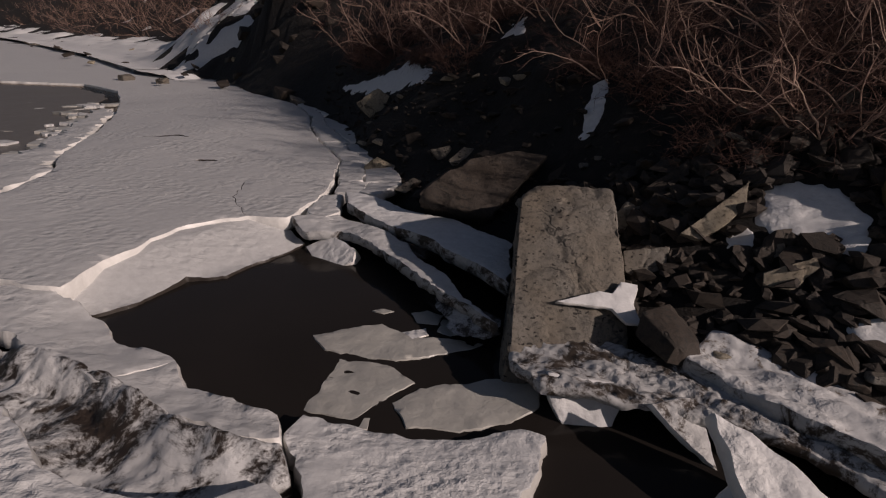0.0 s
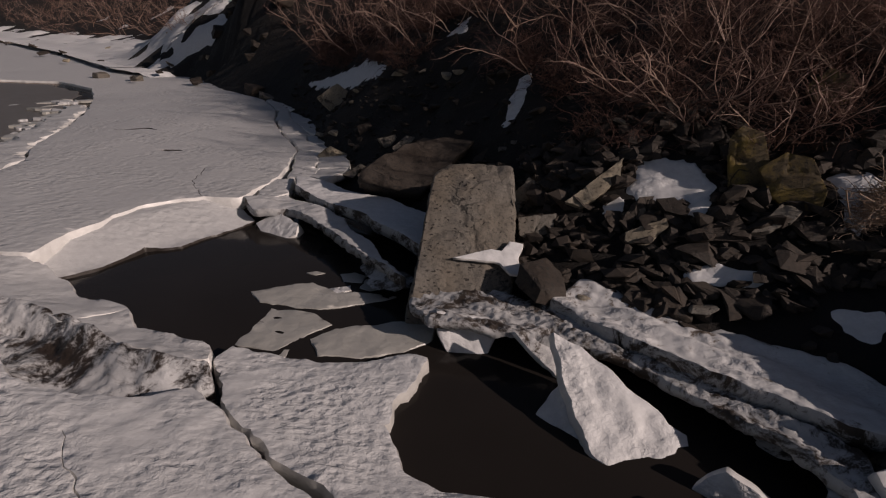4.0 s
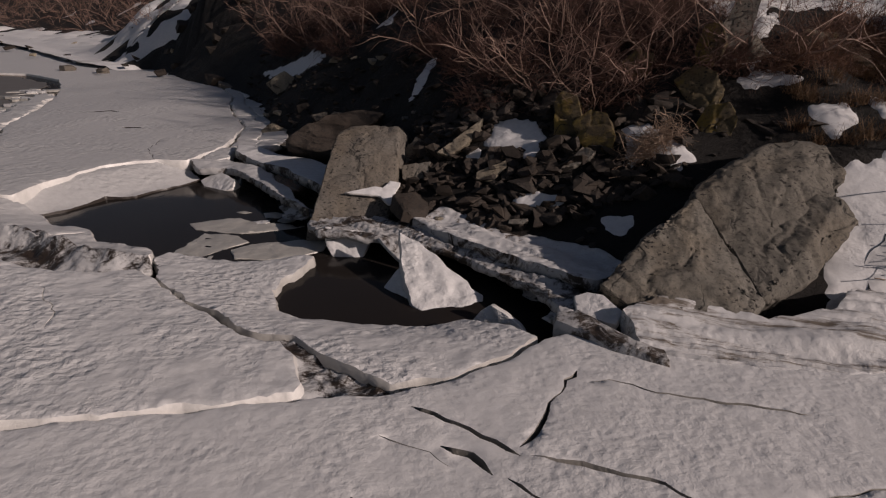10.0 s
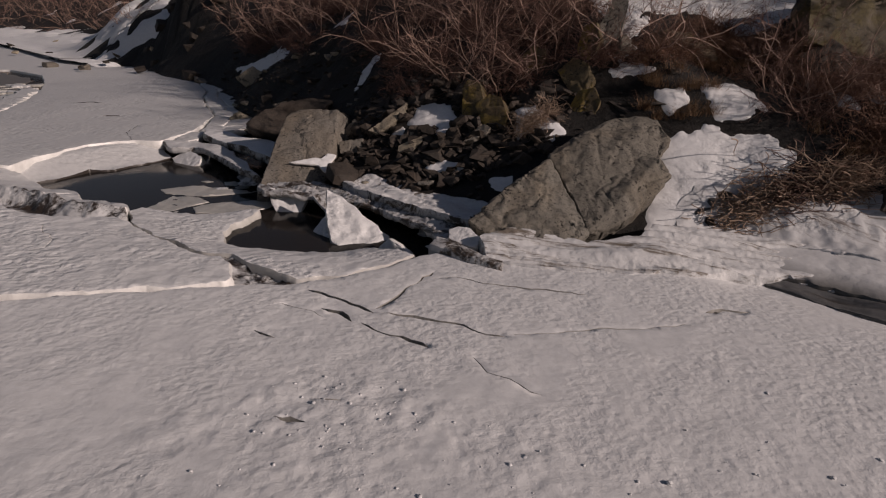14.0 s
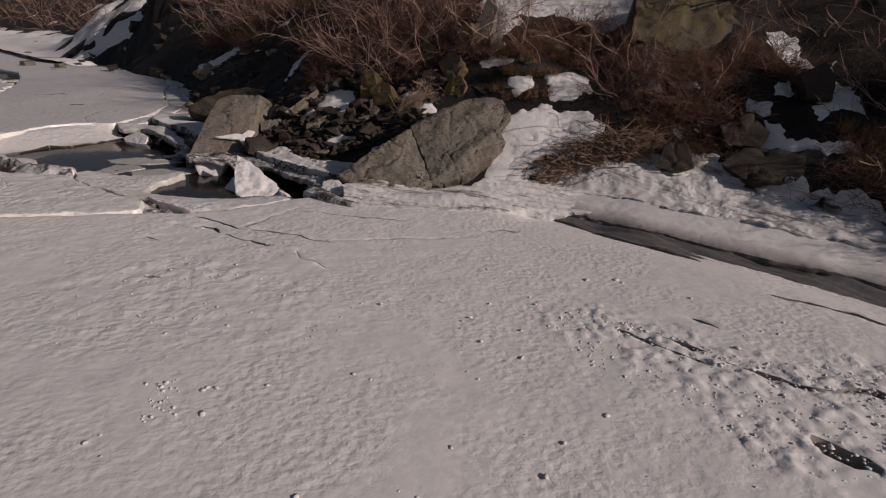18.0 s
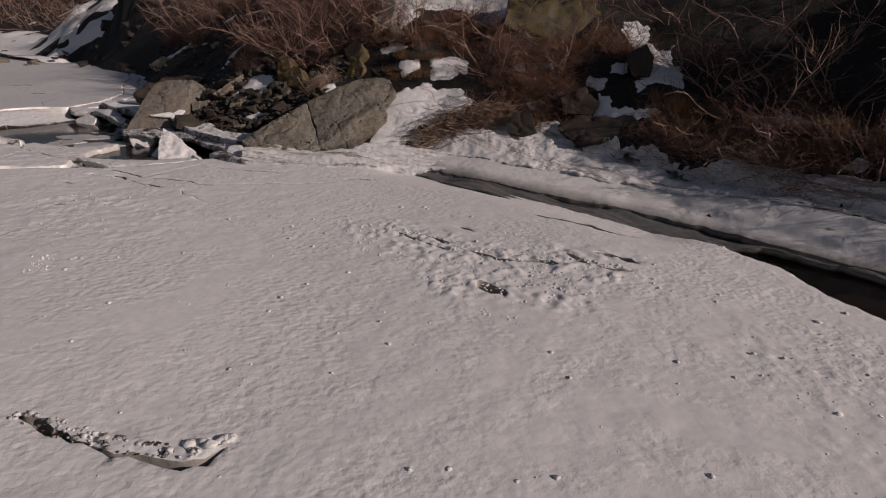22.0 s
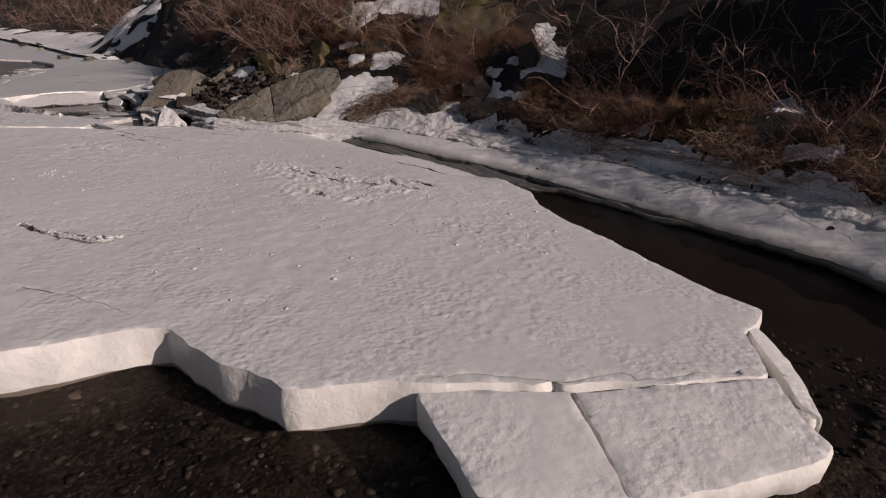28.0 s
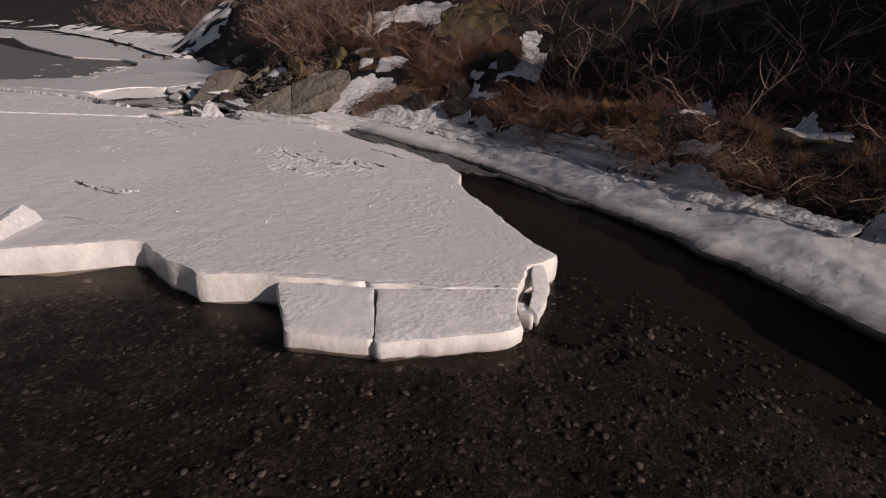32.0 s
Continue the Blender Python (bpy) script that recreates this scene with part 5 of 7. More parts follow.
FACE_ROCKS = [  # foot, heading and lean of the face, its outline, depth, kind, label
    ((-2.69, 11.87, -0.40), -73, 30, [(-0.24, 0.46), (0.10, 0.68), (0.60, 0.42), (0.50, 0.07), (0.00, 0.00)], 0.59, "pale", "pale banded rock at the ice edge"),
    ((0.10, 8.48, 0.07), -81, 50, [(-1.25, 0.37), (-0.32, 1.14), (0.45, 1.35), (1.17, 1.30), (0.66, 0.80), (0.11, 0.40), (-0.00, 0.00), (-0.93, 0.25)], 1.09, "dark", "long dark sloping rock slab behind the ice ledge"),
    ((-3.81, 16.30, 0.47), -74, 25, [(-0.44, 0.43), (0.26, 0.90), (0.62, 0.65), (0.43, 0.22), (0.00, 0.00)], 0.76, "pale", "angular split rock with a pale facet on the bank"),
    ((-1.13, 11.48, 0.40), -79, 35, [(-0.20, 0.23), (0.27, 0.35), (0.38, 0.13), (0.00, 0.00)], 0.34, "slate", "small grey rock resting on a slab"),
    ((-0.76, 10.90, 0.41), -80, 30, [(-0.10, 0.13), (0.24, 0.42), (0.44, 0.38), (0.31, 0.06), (0.00, 0.00)], 0.40, "slate", "narrow split rock resting on a slab"),
    ((-1.72, 10.57, -0.17), -75, 35, [(-0.24, 0.11), (0.19, 0.37), (0.38, 0.29), (-0.00, -0.00)], 0.36, "slate", "thin split rock at the ice edge"),
    ((-2.02, 12.66, 0.45), -76, 30, [(-0.05, 0.24), (0.29, 0.36), (0.39, 0.10), (-0.00, 0.00)], 0.35, "dark", "dark rounded rock in the scree"),
    ((1.05, 9.04, 0.64), -88, 40, [(0.00, 0.00), (0.03, 0.16), (0.34, 0.42), (0.73, 0.34), (0.68, 0.03)], 0.39, "dark", "dark broken block on top of the rock slab"),
    ((1.69, 7.00, 0.34), -92, 30, [(0.00, 0.00), (0.09, 0.40), (0.32, 0.66), (0.43, 0.64), (0.41, 0.41), (0.20, 0.07)], 0.40, "slate", "narrow upright rock beside the big slab"),
    ((2.21, 7.19, 0.75), -94, 30, [(-0.08, 0.13), (0.14, 0.22), (0.17, 0.10), (0.00, -0.00)], 0.24, "slate", "small wedge of rock leaning on another"),
    ((2.74, 6.38, 0.69), -98, 40, [(-0.26, 0.07), (-0.03, 0.31), (0.56, 0.91), (0.55, 0.57), (0.23, 0.20), (0.00, 0.00)], 0.70, "pale", "long pale rock slab lying aslant"),
    ((2.46, 7.42, 0.98), -95, 40, [(-0.19, 0.09), (0.40, 0.59), (0.38, 0.33), (0.00, 0.00)], 0.52, "dark", "dark flat rock in the scree"),
    ((1.96, 8.15, 0.96), -92, 30, [(-0.07, 0.13), (0.08, 0.26), (0.17, 0.14), (0.00, -0.00)], 0.26, "dark", "small dark rock in the scree"),
    ((1.99, 6.24, 0.26), -93, 25, [(-0.16, 0.31), (0.39, 0.41), (0.36, 0.13), (0.00, 0.00), (-0.12, 0.05)], 0.39, "slate", "squared grey rock below the snow patch"),
    ((3.54, 5.61, 0.50), -103, 30, [(-0.29, 0.01), (-0.30, 0.15), (0.19, 0.42), (0.25, 0.30), (0.00, -0.00)], 0.39, "pale", "pale squared rock among dark stones"),
    ((4.04, 5.75, 0.87), -105, 40, [(-0.44, 0.22), (-0.19, 0.28), (0.02, 0.12), (0.00, 0.00), (-0.29, 0.05)], 0.29, "dark", "brown flat rock below a snow patch"),
    ((3.33, 5.97, 0.67), -102, 30, [(-0.09, 0.14), (0.21, 0.27), (0.27, 0.14), (0.00, 0.00)], 0.28, "slate", "small squared rock among dark stones"),
    ((4.59, 5.26, 0.75), -109, 40, [(-0.68, 0.00), (-0.37, 0.19), (0.01, 0.16), (0.00, 0.00), (-0.58, -0.10)], 0.30, "dark", "dark flat rock on the bank"),
    ((4.68, 5.32, 0.84), -114, 40, [(0.00, 0.00), (0.27, 0.46), (0.50, 0.40), (0.42, 0.25), (0.20, 0.06)], 0.43, "slate", "brown rock in the scree"),
    ((5.05, 6.1, 1.2), -111, 15, [(-0.5, 0.66), (-0.38, 0.86), (-0.1, 0.8), (0.1, 0.3), (0.06, -0.1), (-0.36, 0.0)], 0.6, "lichen", "rock grown with yellow moss"),
    ((5.56, 5.53, 1.12), -115, 25, [(-0.77, 0.44), (-0.5, 0.72), (-0.2, 0.66), (0.02, 0.26), (0.00, 0.00), (-0.35, -0.04), (-0.60, 0.11)], 0.6, "lichen", "brown rock with dry moss beside a snow patch"),
    ((7.25, 5.84, 1.8), -123, 25, [(-0.78, 0.5), (-0.5, 0.84), (-0.1, 0.7), (0.1, 0.4), (0.05, 0.00), (-0.3, 0.0)], 0.7, "lichen", "mossy rock above the boulder"),
    ((7.35, 6.17, 2.14), -124, 25, [(-0.32, 0.21), (-0.07, 0.20), (0.00, 0.00), (-0.23, 0.01)], 0.24, "moss", "yellow-mossed rock above the boulder"),
    ((7.3, 5.2, 1.5), -126, 20, [(-0.52, 0.14), (-0.44, 0.46), (-0.12, 0.58), (0.08, 0.34), (0.05, 0.0), (-0.35, 0.0)], 0.45, "lichen", "mossy rock beside the boulder"),
    ((7.5, 6.69, 2.5), -123, 15, [(-0.42, 0.3), (-0.36, 0.75), (-0.1, 0.85), (0.08, 0.5), (0.04, 0.0), (-0.25, 0.0)], 0.45, "lichen", "upright mossy rock under the shrubs"),
    ((6.28, 7.2, 2.2), -116, 20, [(-0.34, 0.3), (-0.1, 0.6), (0.22, 0.5), (0.25, 0.1), (-0.1, 0.0)], 0.45, "lichen", "mossy rock under the shrubs"),
    ((11.63, 2.16, 0.53), -107, 20, [(-0.39, 0.09), (-0.26, 0.59), (0.14, 0.62), (0.35, 0.16), (-0.00, 0.00)], 0.54, "dark", "dark square rock in the shore snow"),
    ((13.37, 1.36, 0.48), -115, 50, [(-1.15, 0.35), (-0.71, 0.78), (0.56, 0.93), (0.93, 0.57), (-0.00, -0.00), (-0.70, -0.01)], 0.78, "dark", "long dark flat rock at the snow's edge"),
    ((13.40, 6.10, 2.70), -85, 35, [(-1.98, 0.18), (-1.76, 1.30), (-0.42, 1.94), (0.56, 1.69), (1.28, 0.75), (1.24, -0.05), (0.30, -0.24), (-0.79, -0.23)], 1.71, "outcrop", "large mossy rock outcrop up the bank"),
    ((14.82, 2.68, 1.99), -117, 25, [(-0.70, 0.55), (-0.25, 0.85), (-0.01, 0.53), (-0.00, -0.00), (-0.44, -0.01)], 0.60, "dark", "dark rock beside a snow strip"),
    ((7.68, 6.97, 2.72), -110, 20, [(-0.1, 0.5), (0.1, 1.15), (0.34, 1.3), (0.5, 1.0), (0.42, 0.3), (0.1, 0.00)], 0.5, "slate", "grey rock on the mossy outcrop"),
    ((12.35, 5.38, 2.37), -104, 35, [(-0.97, 0.47), (-0.40, 0.85), (0.10, 0.44), (0.00, 0.00), (-0.76, 0.04)], 0.72, "dark", "dark rock below the outcrop"),
    ((13.34, 2.31, 1.04), -99, 35, [(-0.80, 0.46), (-0.21, 0.75), (0.20, 0.35), (0.00, -0.00), (-0.69, 0.04)], 0.64, "dark", "brown rock in the brush"),
]
for n, row in enumerate(FACE_ROCKS):
    face_rock(*row, 1200 + n)


def rock(x, y, z, size, turn, mat, label, seed, n=22, name="rock", cuts=3):
    me = hull_mesh(name, stone_points(*size, seed, n), ROCK_MATS[mat], seed, 0.028 * max(size), cuts, 0.008 * max(size), 0.08 * max(size) + 0.015)
    ob = tagged(new(name, me), label, "rock")
    ob.matrix_basis = pose(x, y, z, *turn)
    return ob


BIG_ROCKS = [  # place, size, turn, kind, label
    (2.15, 5.0, 0.15, (0.8, 0.8, 0.35), (15, 12, 25), "dark", "dark rock at the ledge"),
    (8.2, 6.9, 2.5, (0.7, 0.5, 1.2), (5, 15, 0), "slate", "upright grey rock outcrop in the scrub"),
    (8.4, 5.4, 1.5, (1.3, 0.9, 0.8), (10, -5, 15), "dark", "dark rock outcrop behind the boulder"),
    (9.3, 7.2, 2.75, (1.7, 1.2, 1.0), (5, 5, -10), "moss", "brown rock outcrop with dry grass"),
    (10.9, 5.2, 1.75, (0.5, 0.4, 0.35), (0, 10, 20), "dark", "dark stone in the snow"),
    (-8.4, 22.6, -0.05, (1.0, 0.7, 0.6), (0, 10, 0), "slate", "grey rock at the far ice edge"),
    (-9.6, 24.0, 0.1, (0.9, 0.7, 0.7), (0, 10, 50), "dark", "dark rock at the far ice edge"),
    (-19.5, 30.5, -0.32, (0.9, 0.7, 0.6), (0, 0, 20), "slate", "round grey stone frozen into the ice"),
    (-22.5, 31.5, -0.32, (1.0, 0.7, 0.6), (0, 0, 70), "slate", "grey stone frozen into the ice"),
]
for n, (x, y, z, size, turn, mat, label) in enumerate(BIG_ROCKS):
    rock(x, y, z, size, turn, mat, label, 200 + n)
for n in range(26):
    x, y = rng.uniform(-17.5, -8.5), rng.uniform(27, 37)
    d = float(bank_distance(np.array([x]), np.array([y]))[0])
    if d > 0.3:
        k = rng.uniform(0.5, 1.4)
        rock(x, y, float(ground(np.array([x]), np.array([y]))[0]) - 0.08 * k, (k, k * 0.8, k * 0.6), (rng.uniform(-30, 30), rng.uniform(-30, 30), rng.uniform(0, 180)), "dark", "dark broken rock of the far cliff", 1300 + n)

SNOW_SHAPES = [  # outlines on the bank
    ("blue-grey shaded snow patch between rocks", [(3.5, 6.57), (3.8, 6.91), (4.48, 6.74), (4.44, 6.11), (4.22, 5.79), (4.03, 6.06), (3.55, 6.19), (3.36, 6.43)]),
    ("shaded snow patch under bare branches", [(5.79, 5.89), (6.28, 5.74), (6.5, 5.27), (6.74, 4.7), (6.3, 4.73), (5.91, 5.23), (5.71, 5.08)]),
    ("small snow patch in the boulder's shade", [(5.17, 4.16), (5.38, 4.15), (5.61, 4.03), (5.58, 3.85), (5.36, 3.73), (5.18, 3.93)]),
    ("narrow shaded snow strip on the dark bank", [(-6.02, 21.13), (-4.72, 20.08), (-3.3, 18.7), (-3.1, 18.9), (-1.84, 15.9), (-2.05, 15.18), (-3.8, 18.0)]),
    ("small snow patch high on the dark bank", [(0.09, 14.81), (0.37, 15.44), (0.62, 15.43), (0.62, 14.29)]),
    ("broad sunlit snow slope beside the boulder", [(8.66, 4.28), (9.14, 4.34), (9.45, 4.13), (10.08, 3.91), (10.41, 3.27), (10.08, 3.0), (9.59, 3.08), (9.04, 3.05), (8.89, 2.77), (8.33, 2.4), (7.81, 2.6), (8.0, 3.28), (8.1, 3.73), (8.2, 4.11)]),
    ("sunlit snow patch above the snow slope", [(9.37, 5.21), (10.0, 5.5), (10.5, 5.5), (10.39, 4.62), (9.83, 4.3), (9.45, 4.42)]),
    ("small snow patch above the boulder", [(8.44, 5.18), (8.93, 5.15), (8.93, 4.82), (8.6, 4.64), (8.46, 4.88)]),
    ("wide snow field above the outcrop", [(7.76, 9.03), (9.17, 9.4), (10.04, 9.6), (11.2, 9.3), (12.52, 8.4), (12.17, 7.43), (11.16, 7.18), (10.71, 7.57), (9.98, 8.22), (8.89, 8.01), (8.46, 7.53), (7.95, 8.62)]),
    ("narrow snow strip between outcrop rocks", [(8.53, 7.51), (8.94, 7.88), (8.3, 6.79), (8.06, 6.49), (7.91, 6.71), (8.24, 7.42)]),
    ("long snow strip running up the bank", [(15.07, 6.23), (15.67, 6.12), (15.63, 5.27), (16.1, 4.81), (15.9, 3.81), (16.0, 3.17), (15.1, 2.3), (14.5, 2.35), (14.7, 2.8), (15.1, 4.1), (15.05, 5.42)]),
    ("snow patch below the dark rock", [(13.59, 2.73), (13.92, 2.24), (14.44, 1.69), (14.71, 1.5), (14.18, 1.59), (13.65, 2.02), (13.38, 2.31)]),
    ("small snow patch in the brush", [(14.14, 3.57), (14.63, 3.91), (14.36, 3.36), (14.01, 3.33)]),
    ("small snow patch in the brush", [(13.48, 3.31), (13.84, 3.16), (13.71, 2.93), (13.36, 3.09)]),
    ("small snow patch in the brush", [(12.18, 4.67), (12.71, 4.26), (12.63, 3.93), (12.17, 4.32)]),
    ("small snow patch in the brush", [(11.71, 5.0), (12.03, 5.0), (11.88, 4.27), (11.62, 4.4)]),
    ("sunlit snow patch among drift sticks", [(17.19, -2.36), (17.51, -2.32), (17.92, -2.73), (17.86, -3.02), (17.71, -3.05), (17.5, -2.94), (17.41, -2.76), (17.26, -2.52)]),
    ("shaded snow patch under dark branches", [(20.22, -1.3), (20.58, -1.4), (20.73, -1.8), (20.13, -2.54), (19.55, -2.8), (19.6, -2.4)]),
    ("shaded snow patch on the dark terrace", [(21.57, -3.88), (22.15, -3.18), (22.45, -3.14), (22.67, -3.74), (22.92, -4.23), (22.82, -4.51), (22.23, -4.16)]),
    ("snow patch among drift sticks", [(19.42, -3.53), (19.73, -3.68), (20.19, -4.3), (19.86, -4.41), (19.41, -4.01)]),
    ("small snow patch in dry grass", [(16.94, -1.6), (17.24, -1.54), (17.35, -1.75), (17.09, -1.8)]),
    ("snow patch beside the dark square rock", [(10.92, 2.82), (11.26, 2.49), (11.28, 2.2), (10.97, 2.24), (10.74, 2.43)]),
    ("snow patch between dark rocks", [(12.1, 2.5), (12.53, 2.39), (12.56, 1.92), (12.95, 1.53), (12.59, 1.53), (12.06, 1.92)]),
    ("small snow patch above the square rock", [(11.82, 3.15), (12.25, 3.22), (12.25, 2.91), (11.91, 2.88)]),
    ("small snow patch in the brush", [(12.57, 3.22), (12.9, 2.98), (12.82, 2.86), (12.59, 3.0)]),
    ("thin snow streak in a dark gully", [(1.97, 11.16), (2.22, 11.12), (2.07, 10.3), (1.94, 9.85), (1.7, 9.69), (1.78, 10.22)]),
    ("small snow ledge between outcrop rocks", [(7.87, 6.37), (8.3, 6.43), (8.59, 5.83), (8.2, 6.07), (7.87, 6.16)]),
    ("small snow patch on the dark terrace", [(17.29, 1.3), (17.66, 1.4), (17.71, 1.14), (18.0, 0.74), (17.88, 0.72), (17.2, 0.7)]),
]
SHORE_DRIFTS = [(3.2, 6.3, 0.17, 0.13, 0), (4.3, 4.9, 0.4, 0.16, -20), (6.2, 5.2, 0.3, 0.15, 10), (5.2, 13.0, 0.5, 0.4, 0), (10.1, 2.7, 0.9, 0.4, 0),
                (21.4, -6.9, 0.9, 0.25, -38), (8.3, 2.3, 0.6, 0.4, 0), (9.1, 2.3, 0.8, 0.4, 0), (22.4, -7.2, 0.6, 0.25, -38)]


def under_snow(x, y):
    hit = np.any([((x - a) / rx) ** 2 + ((y - b) / ry) ** 2 < 0.8 for a, b, rx, ry, _ in SHORE_DRIFTS], axis=0)
    for _, shape in SNOW_SHAPES:
        hit = hit | inside(x, y, shape)
    return hit


def over_snow(x, y, reach):
    """Whether something there would stand on or just below a snow patch."""
    return any(bool(under_snow(np.array([x + 0.5 * k]), np.array([y + 0.85 * k]))[0]) for k in np.arange(0, reach + 0.01, 0.2))


# small stones of the scree, copies of a dozen shapes
scree = []
for n in range(14):
    s = rng.uniform(0.5, 1.0, 3) * np.array([1.0, 0.75, 0.36])
    scree.append(hull_mesh("rock", stone_points(*s, 400 + n, 12), [DARK_ROCK, DARK_ROCK, SLATE, DARK_ROCK, DARK_ROCK, DARK_ROCK, PALE][n % 7], 400 + n, 0.03, 1, 0.02))
count = 0
while count < 140:
    far = count > 90
    x, d = (rng.uniform(-60, -12), rng.uniform(-3, 3)) if far else (rng.uniform(-5.5, 8.5), rng.uniform(-0.1, 4.0))
    y = rng.uniform(2.5, 17) if not far else rng.uniform(20, 75)
    bd = float(bank_distance(np.array([x]), np.array([y]))[0])
    if not ((-0.1 < bd < 3.4) if not far else (-4 < bd < 9)) or (5.0 < x < 8.4 and y < 4.4) or (0.3 < x < 1.9 and y < 7.4) or bool(under_snow(np.array([x]), np.array([y]))[0]) or any(math.hypot(x - row[0][0], y - row[0][1]) < 0.5 for row in FACE_ROCKS):
        continue
    s = rng.uniform(0.16, 0.55) * (2.0 if far else 1.0)
    ob = tagged(new("rock", scree[count % 14]), "angular dark stone in the bank scree" if not far else "stone on the snowy far shore", "rock", "stones of the bank scree")
    zz = float(ground(np.array([x]), np.array([y]))[0])
    ob.matrix_basis = pose(x, y, max(zz, -0.1 if far else -0.5) + 0.1 * s, rng.uniform(-25, 25), rng.uniform(-25, 25), rng.uniform(0, 360)) @ Matrix.Diagonal((s, s, s, 1))
    count += 1


# flat dark slabs between the larger rocks
count = 0
while count < 60:
    x, y = rng.uniform(1.6, 6.2), rng.uniform(4.4, 8.0)
    bd = float(bank_distance(np.array([x]), np.array([y]))[0])
    if not 0.2 < bd < 3.6 or bool(under_snow(np.array([x]), np.array([y]))[0]) or any(math.hypot(x - row[0][0], y - row[0][1]) < 0.3 for row in FACE_ROCKS):
        continue
    s = rng.uniform(0.25, 0.6)
    ob = tagged(new("rock", scree[[0, 1, 3, 4, 5][count % 5]]), "flat dark broken slab in the bank scree", "rock", "stones of the bank scree")
    ob.matrix_basis = pose(x, y, float(built_ground(np.array([x]), np.array([y]))[0]) + 0.02, rng.uniform(5, 45), rng.uniform(-25, 25), rng.uniform(-50, 50)) @ Matrix.Diagonal((s, s * 0.8, s * 0.45, 1))
    count += 1


# finer stones of the scree
r_ = np.random.default_rng(17)
fx, fy = r_.uniform(-7, 9.5, 9000), r_.uniform(2.5, 24, 9000)
fd = bank_distance(fx, fy)
ok = (fd > -0.1) & (fd < 4.5) & (r_.random(9000) < np.where(fd < 2.8, 1.0, 0.4)) & ~((fx > 5) & (fx < 8.3) & (fy < 4.3)) & ~under_snow(fx, fy)
fx, fy = fx[ok][:1000], fy[ok][:1000]
fs = 0.04 * (0.16 / 0.04) ** (r_.random(len(fx)) ** 2.2)
gx2, gy2 = r_.uniform(1.6, 6.4, 900), r_.uniform(4.3, 8.2, 900)
gd = bank_distance(gx2, gy2)
ok = (gd > 0.1) & (gd < 3.4) & ~under_snow(gx2, gy2)
gx2, gy2 = gx2[ok], gy2[ok]
gs = 0.07 * (0.22 / 0.07) ** (r_.random(len(gx2)) ** 1.8)
lumps("scree_blocks", np.column_stack([gx2, gy2, built_ground(gx2, gy2) + 0.25 * gs]), gs, 0.5, DARK_ROCK, "dark broken blocks of the bank scree", "stones", 19, False, 0.5, 0.7)
lumps("scree_stones", np.column_stack([fx, fy, ground(fx, fy) + 0.2 * fs]), fs, 0.4, DARK_ROCK, "small angular dark scree stones", "stones", 18, False, 0.45, 0.6)


# ---- snow lying on the bank ----
def snow_patch(x, y, rx, ry, turn=0.0, thick=0.1, label="old snow patch lying on the dark bank", seed=0, mat=None):
    """A thin uneven drift that runs out where it dips under the ground."""
    k = 44
    u, v = np.meshgrid(np.linspace(-1.5, 1.5, k), np.linspace(-1.5, 1.5, k))
    c, s = math.cos(radians(turn)), math.sin(radians(turn))
    wx, wy = x + c * u * rx - s * v * ry, y + s * u * rx + c * v * ry
    r = (rx + ry) / 2
    full = 1 - u * u - v * v + 0.75 * vnoise(wx, wy, 0.9 * r, seed) + 0.35 * vnoise(wx, wy, 0.4 * r, seed + 1) + 0.1 * vnoise(wx, wy, 0.16, seed + 2)
    wz = built_ground(wx, wy) + thick * np.tanh(4 * full) - 0.01 + 0.02 * vnoise(wx, wy, 0.3, seed + 3)
    ids = np.arange(k * k).reshape(k, k)
    keep = np.maximum.reduce([full[:-1, :-1], full[1:, :-1], full[:-1, 1:], full[1:, 1:]]) > -0.35
    quads_ = np.stack([ids[:-1, :-1], ids[:-1, 1:], ids[1:, 1:], ids[1:, :-1]], -1)[keep]
    used, inv = np.unique(quads_, return_inverse=True)
    return tagged(new("snow_patch", to_mesh("snow_patch", np.stack([wx, wy, wz], -1).reshape(-1, 3)[used], inv.reshape(-1, 4), mat or BANK_SNOW, True)), label, "snow patch")


def snow_shape(outline, label, seed, thick=0.035):
    """A thin old drift of that outline, ragged at its rim."""
    arr = np.array(outline)
    low, high = arr.min(0) - 0.3, arr.max(0) + 0.3
    step = max(0.03, 0.012 * max(high - low))
    wx, wy = np.meshgrid(np.arange(low[0], high[0], step), np.arange(low[1], high[1], step))
    reach = line_distance(wx, wy, list(outline) + [outline[0]])
    reach = np.where(inside(wx, wy, list(outline)), reach, -reach)
    size = min(0.3, 0.25 * min(arr.max(0) - arr.min(0)))
    full = reach + size * (0.35 * vnoise(wx, wy, 0.45, seed) + 0.3 * vnoise(wx, wy, 0.18, seed + 1) + 0.2 * vnoise(wx, wy, 0.08, seed + 2)) + 0.02
    wz = built_ground(wx, wy) + thick * np.tanh(9 * full) - 0.002 + 0.012 * vnoise(wx, wy, 0.22, seed + 3) + 0.015 * np.clip(full, 0, 1) * vnoise(wx, wy, 0.6, seed + 4)
    ids = np.arange(wx.size).reshape(wx.shape)
    keep = np.maximum.reduce([full[:-1, :-1], full[1:, :-1], full[:-1, 1:], full[1:, 1:]]) > -0.1
    quads_ = np.stack([ids[:-1, :-1], ids[:-1, 1:], ids[1:, 1:], ids[1:, :-1]], -1)[keep]
    used, inv = np.unique(quads_, return_inverse=True)
    return tagged(new("snow_patch", to_mesh("snow_patch", np.stack([wx, wy, wz], -1).reshape(-1, 3)[used], inv.reshape(-1, 4), BANK_SNOW, True)), label, "snow patch")


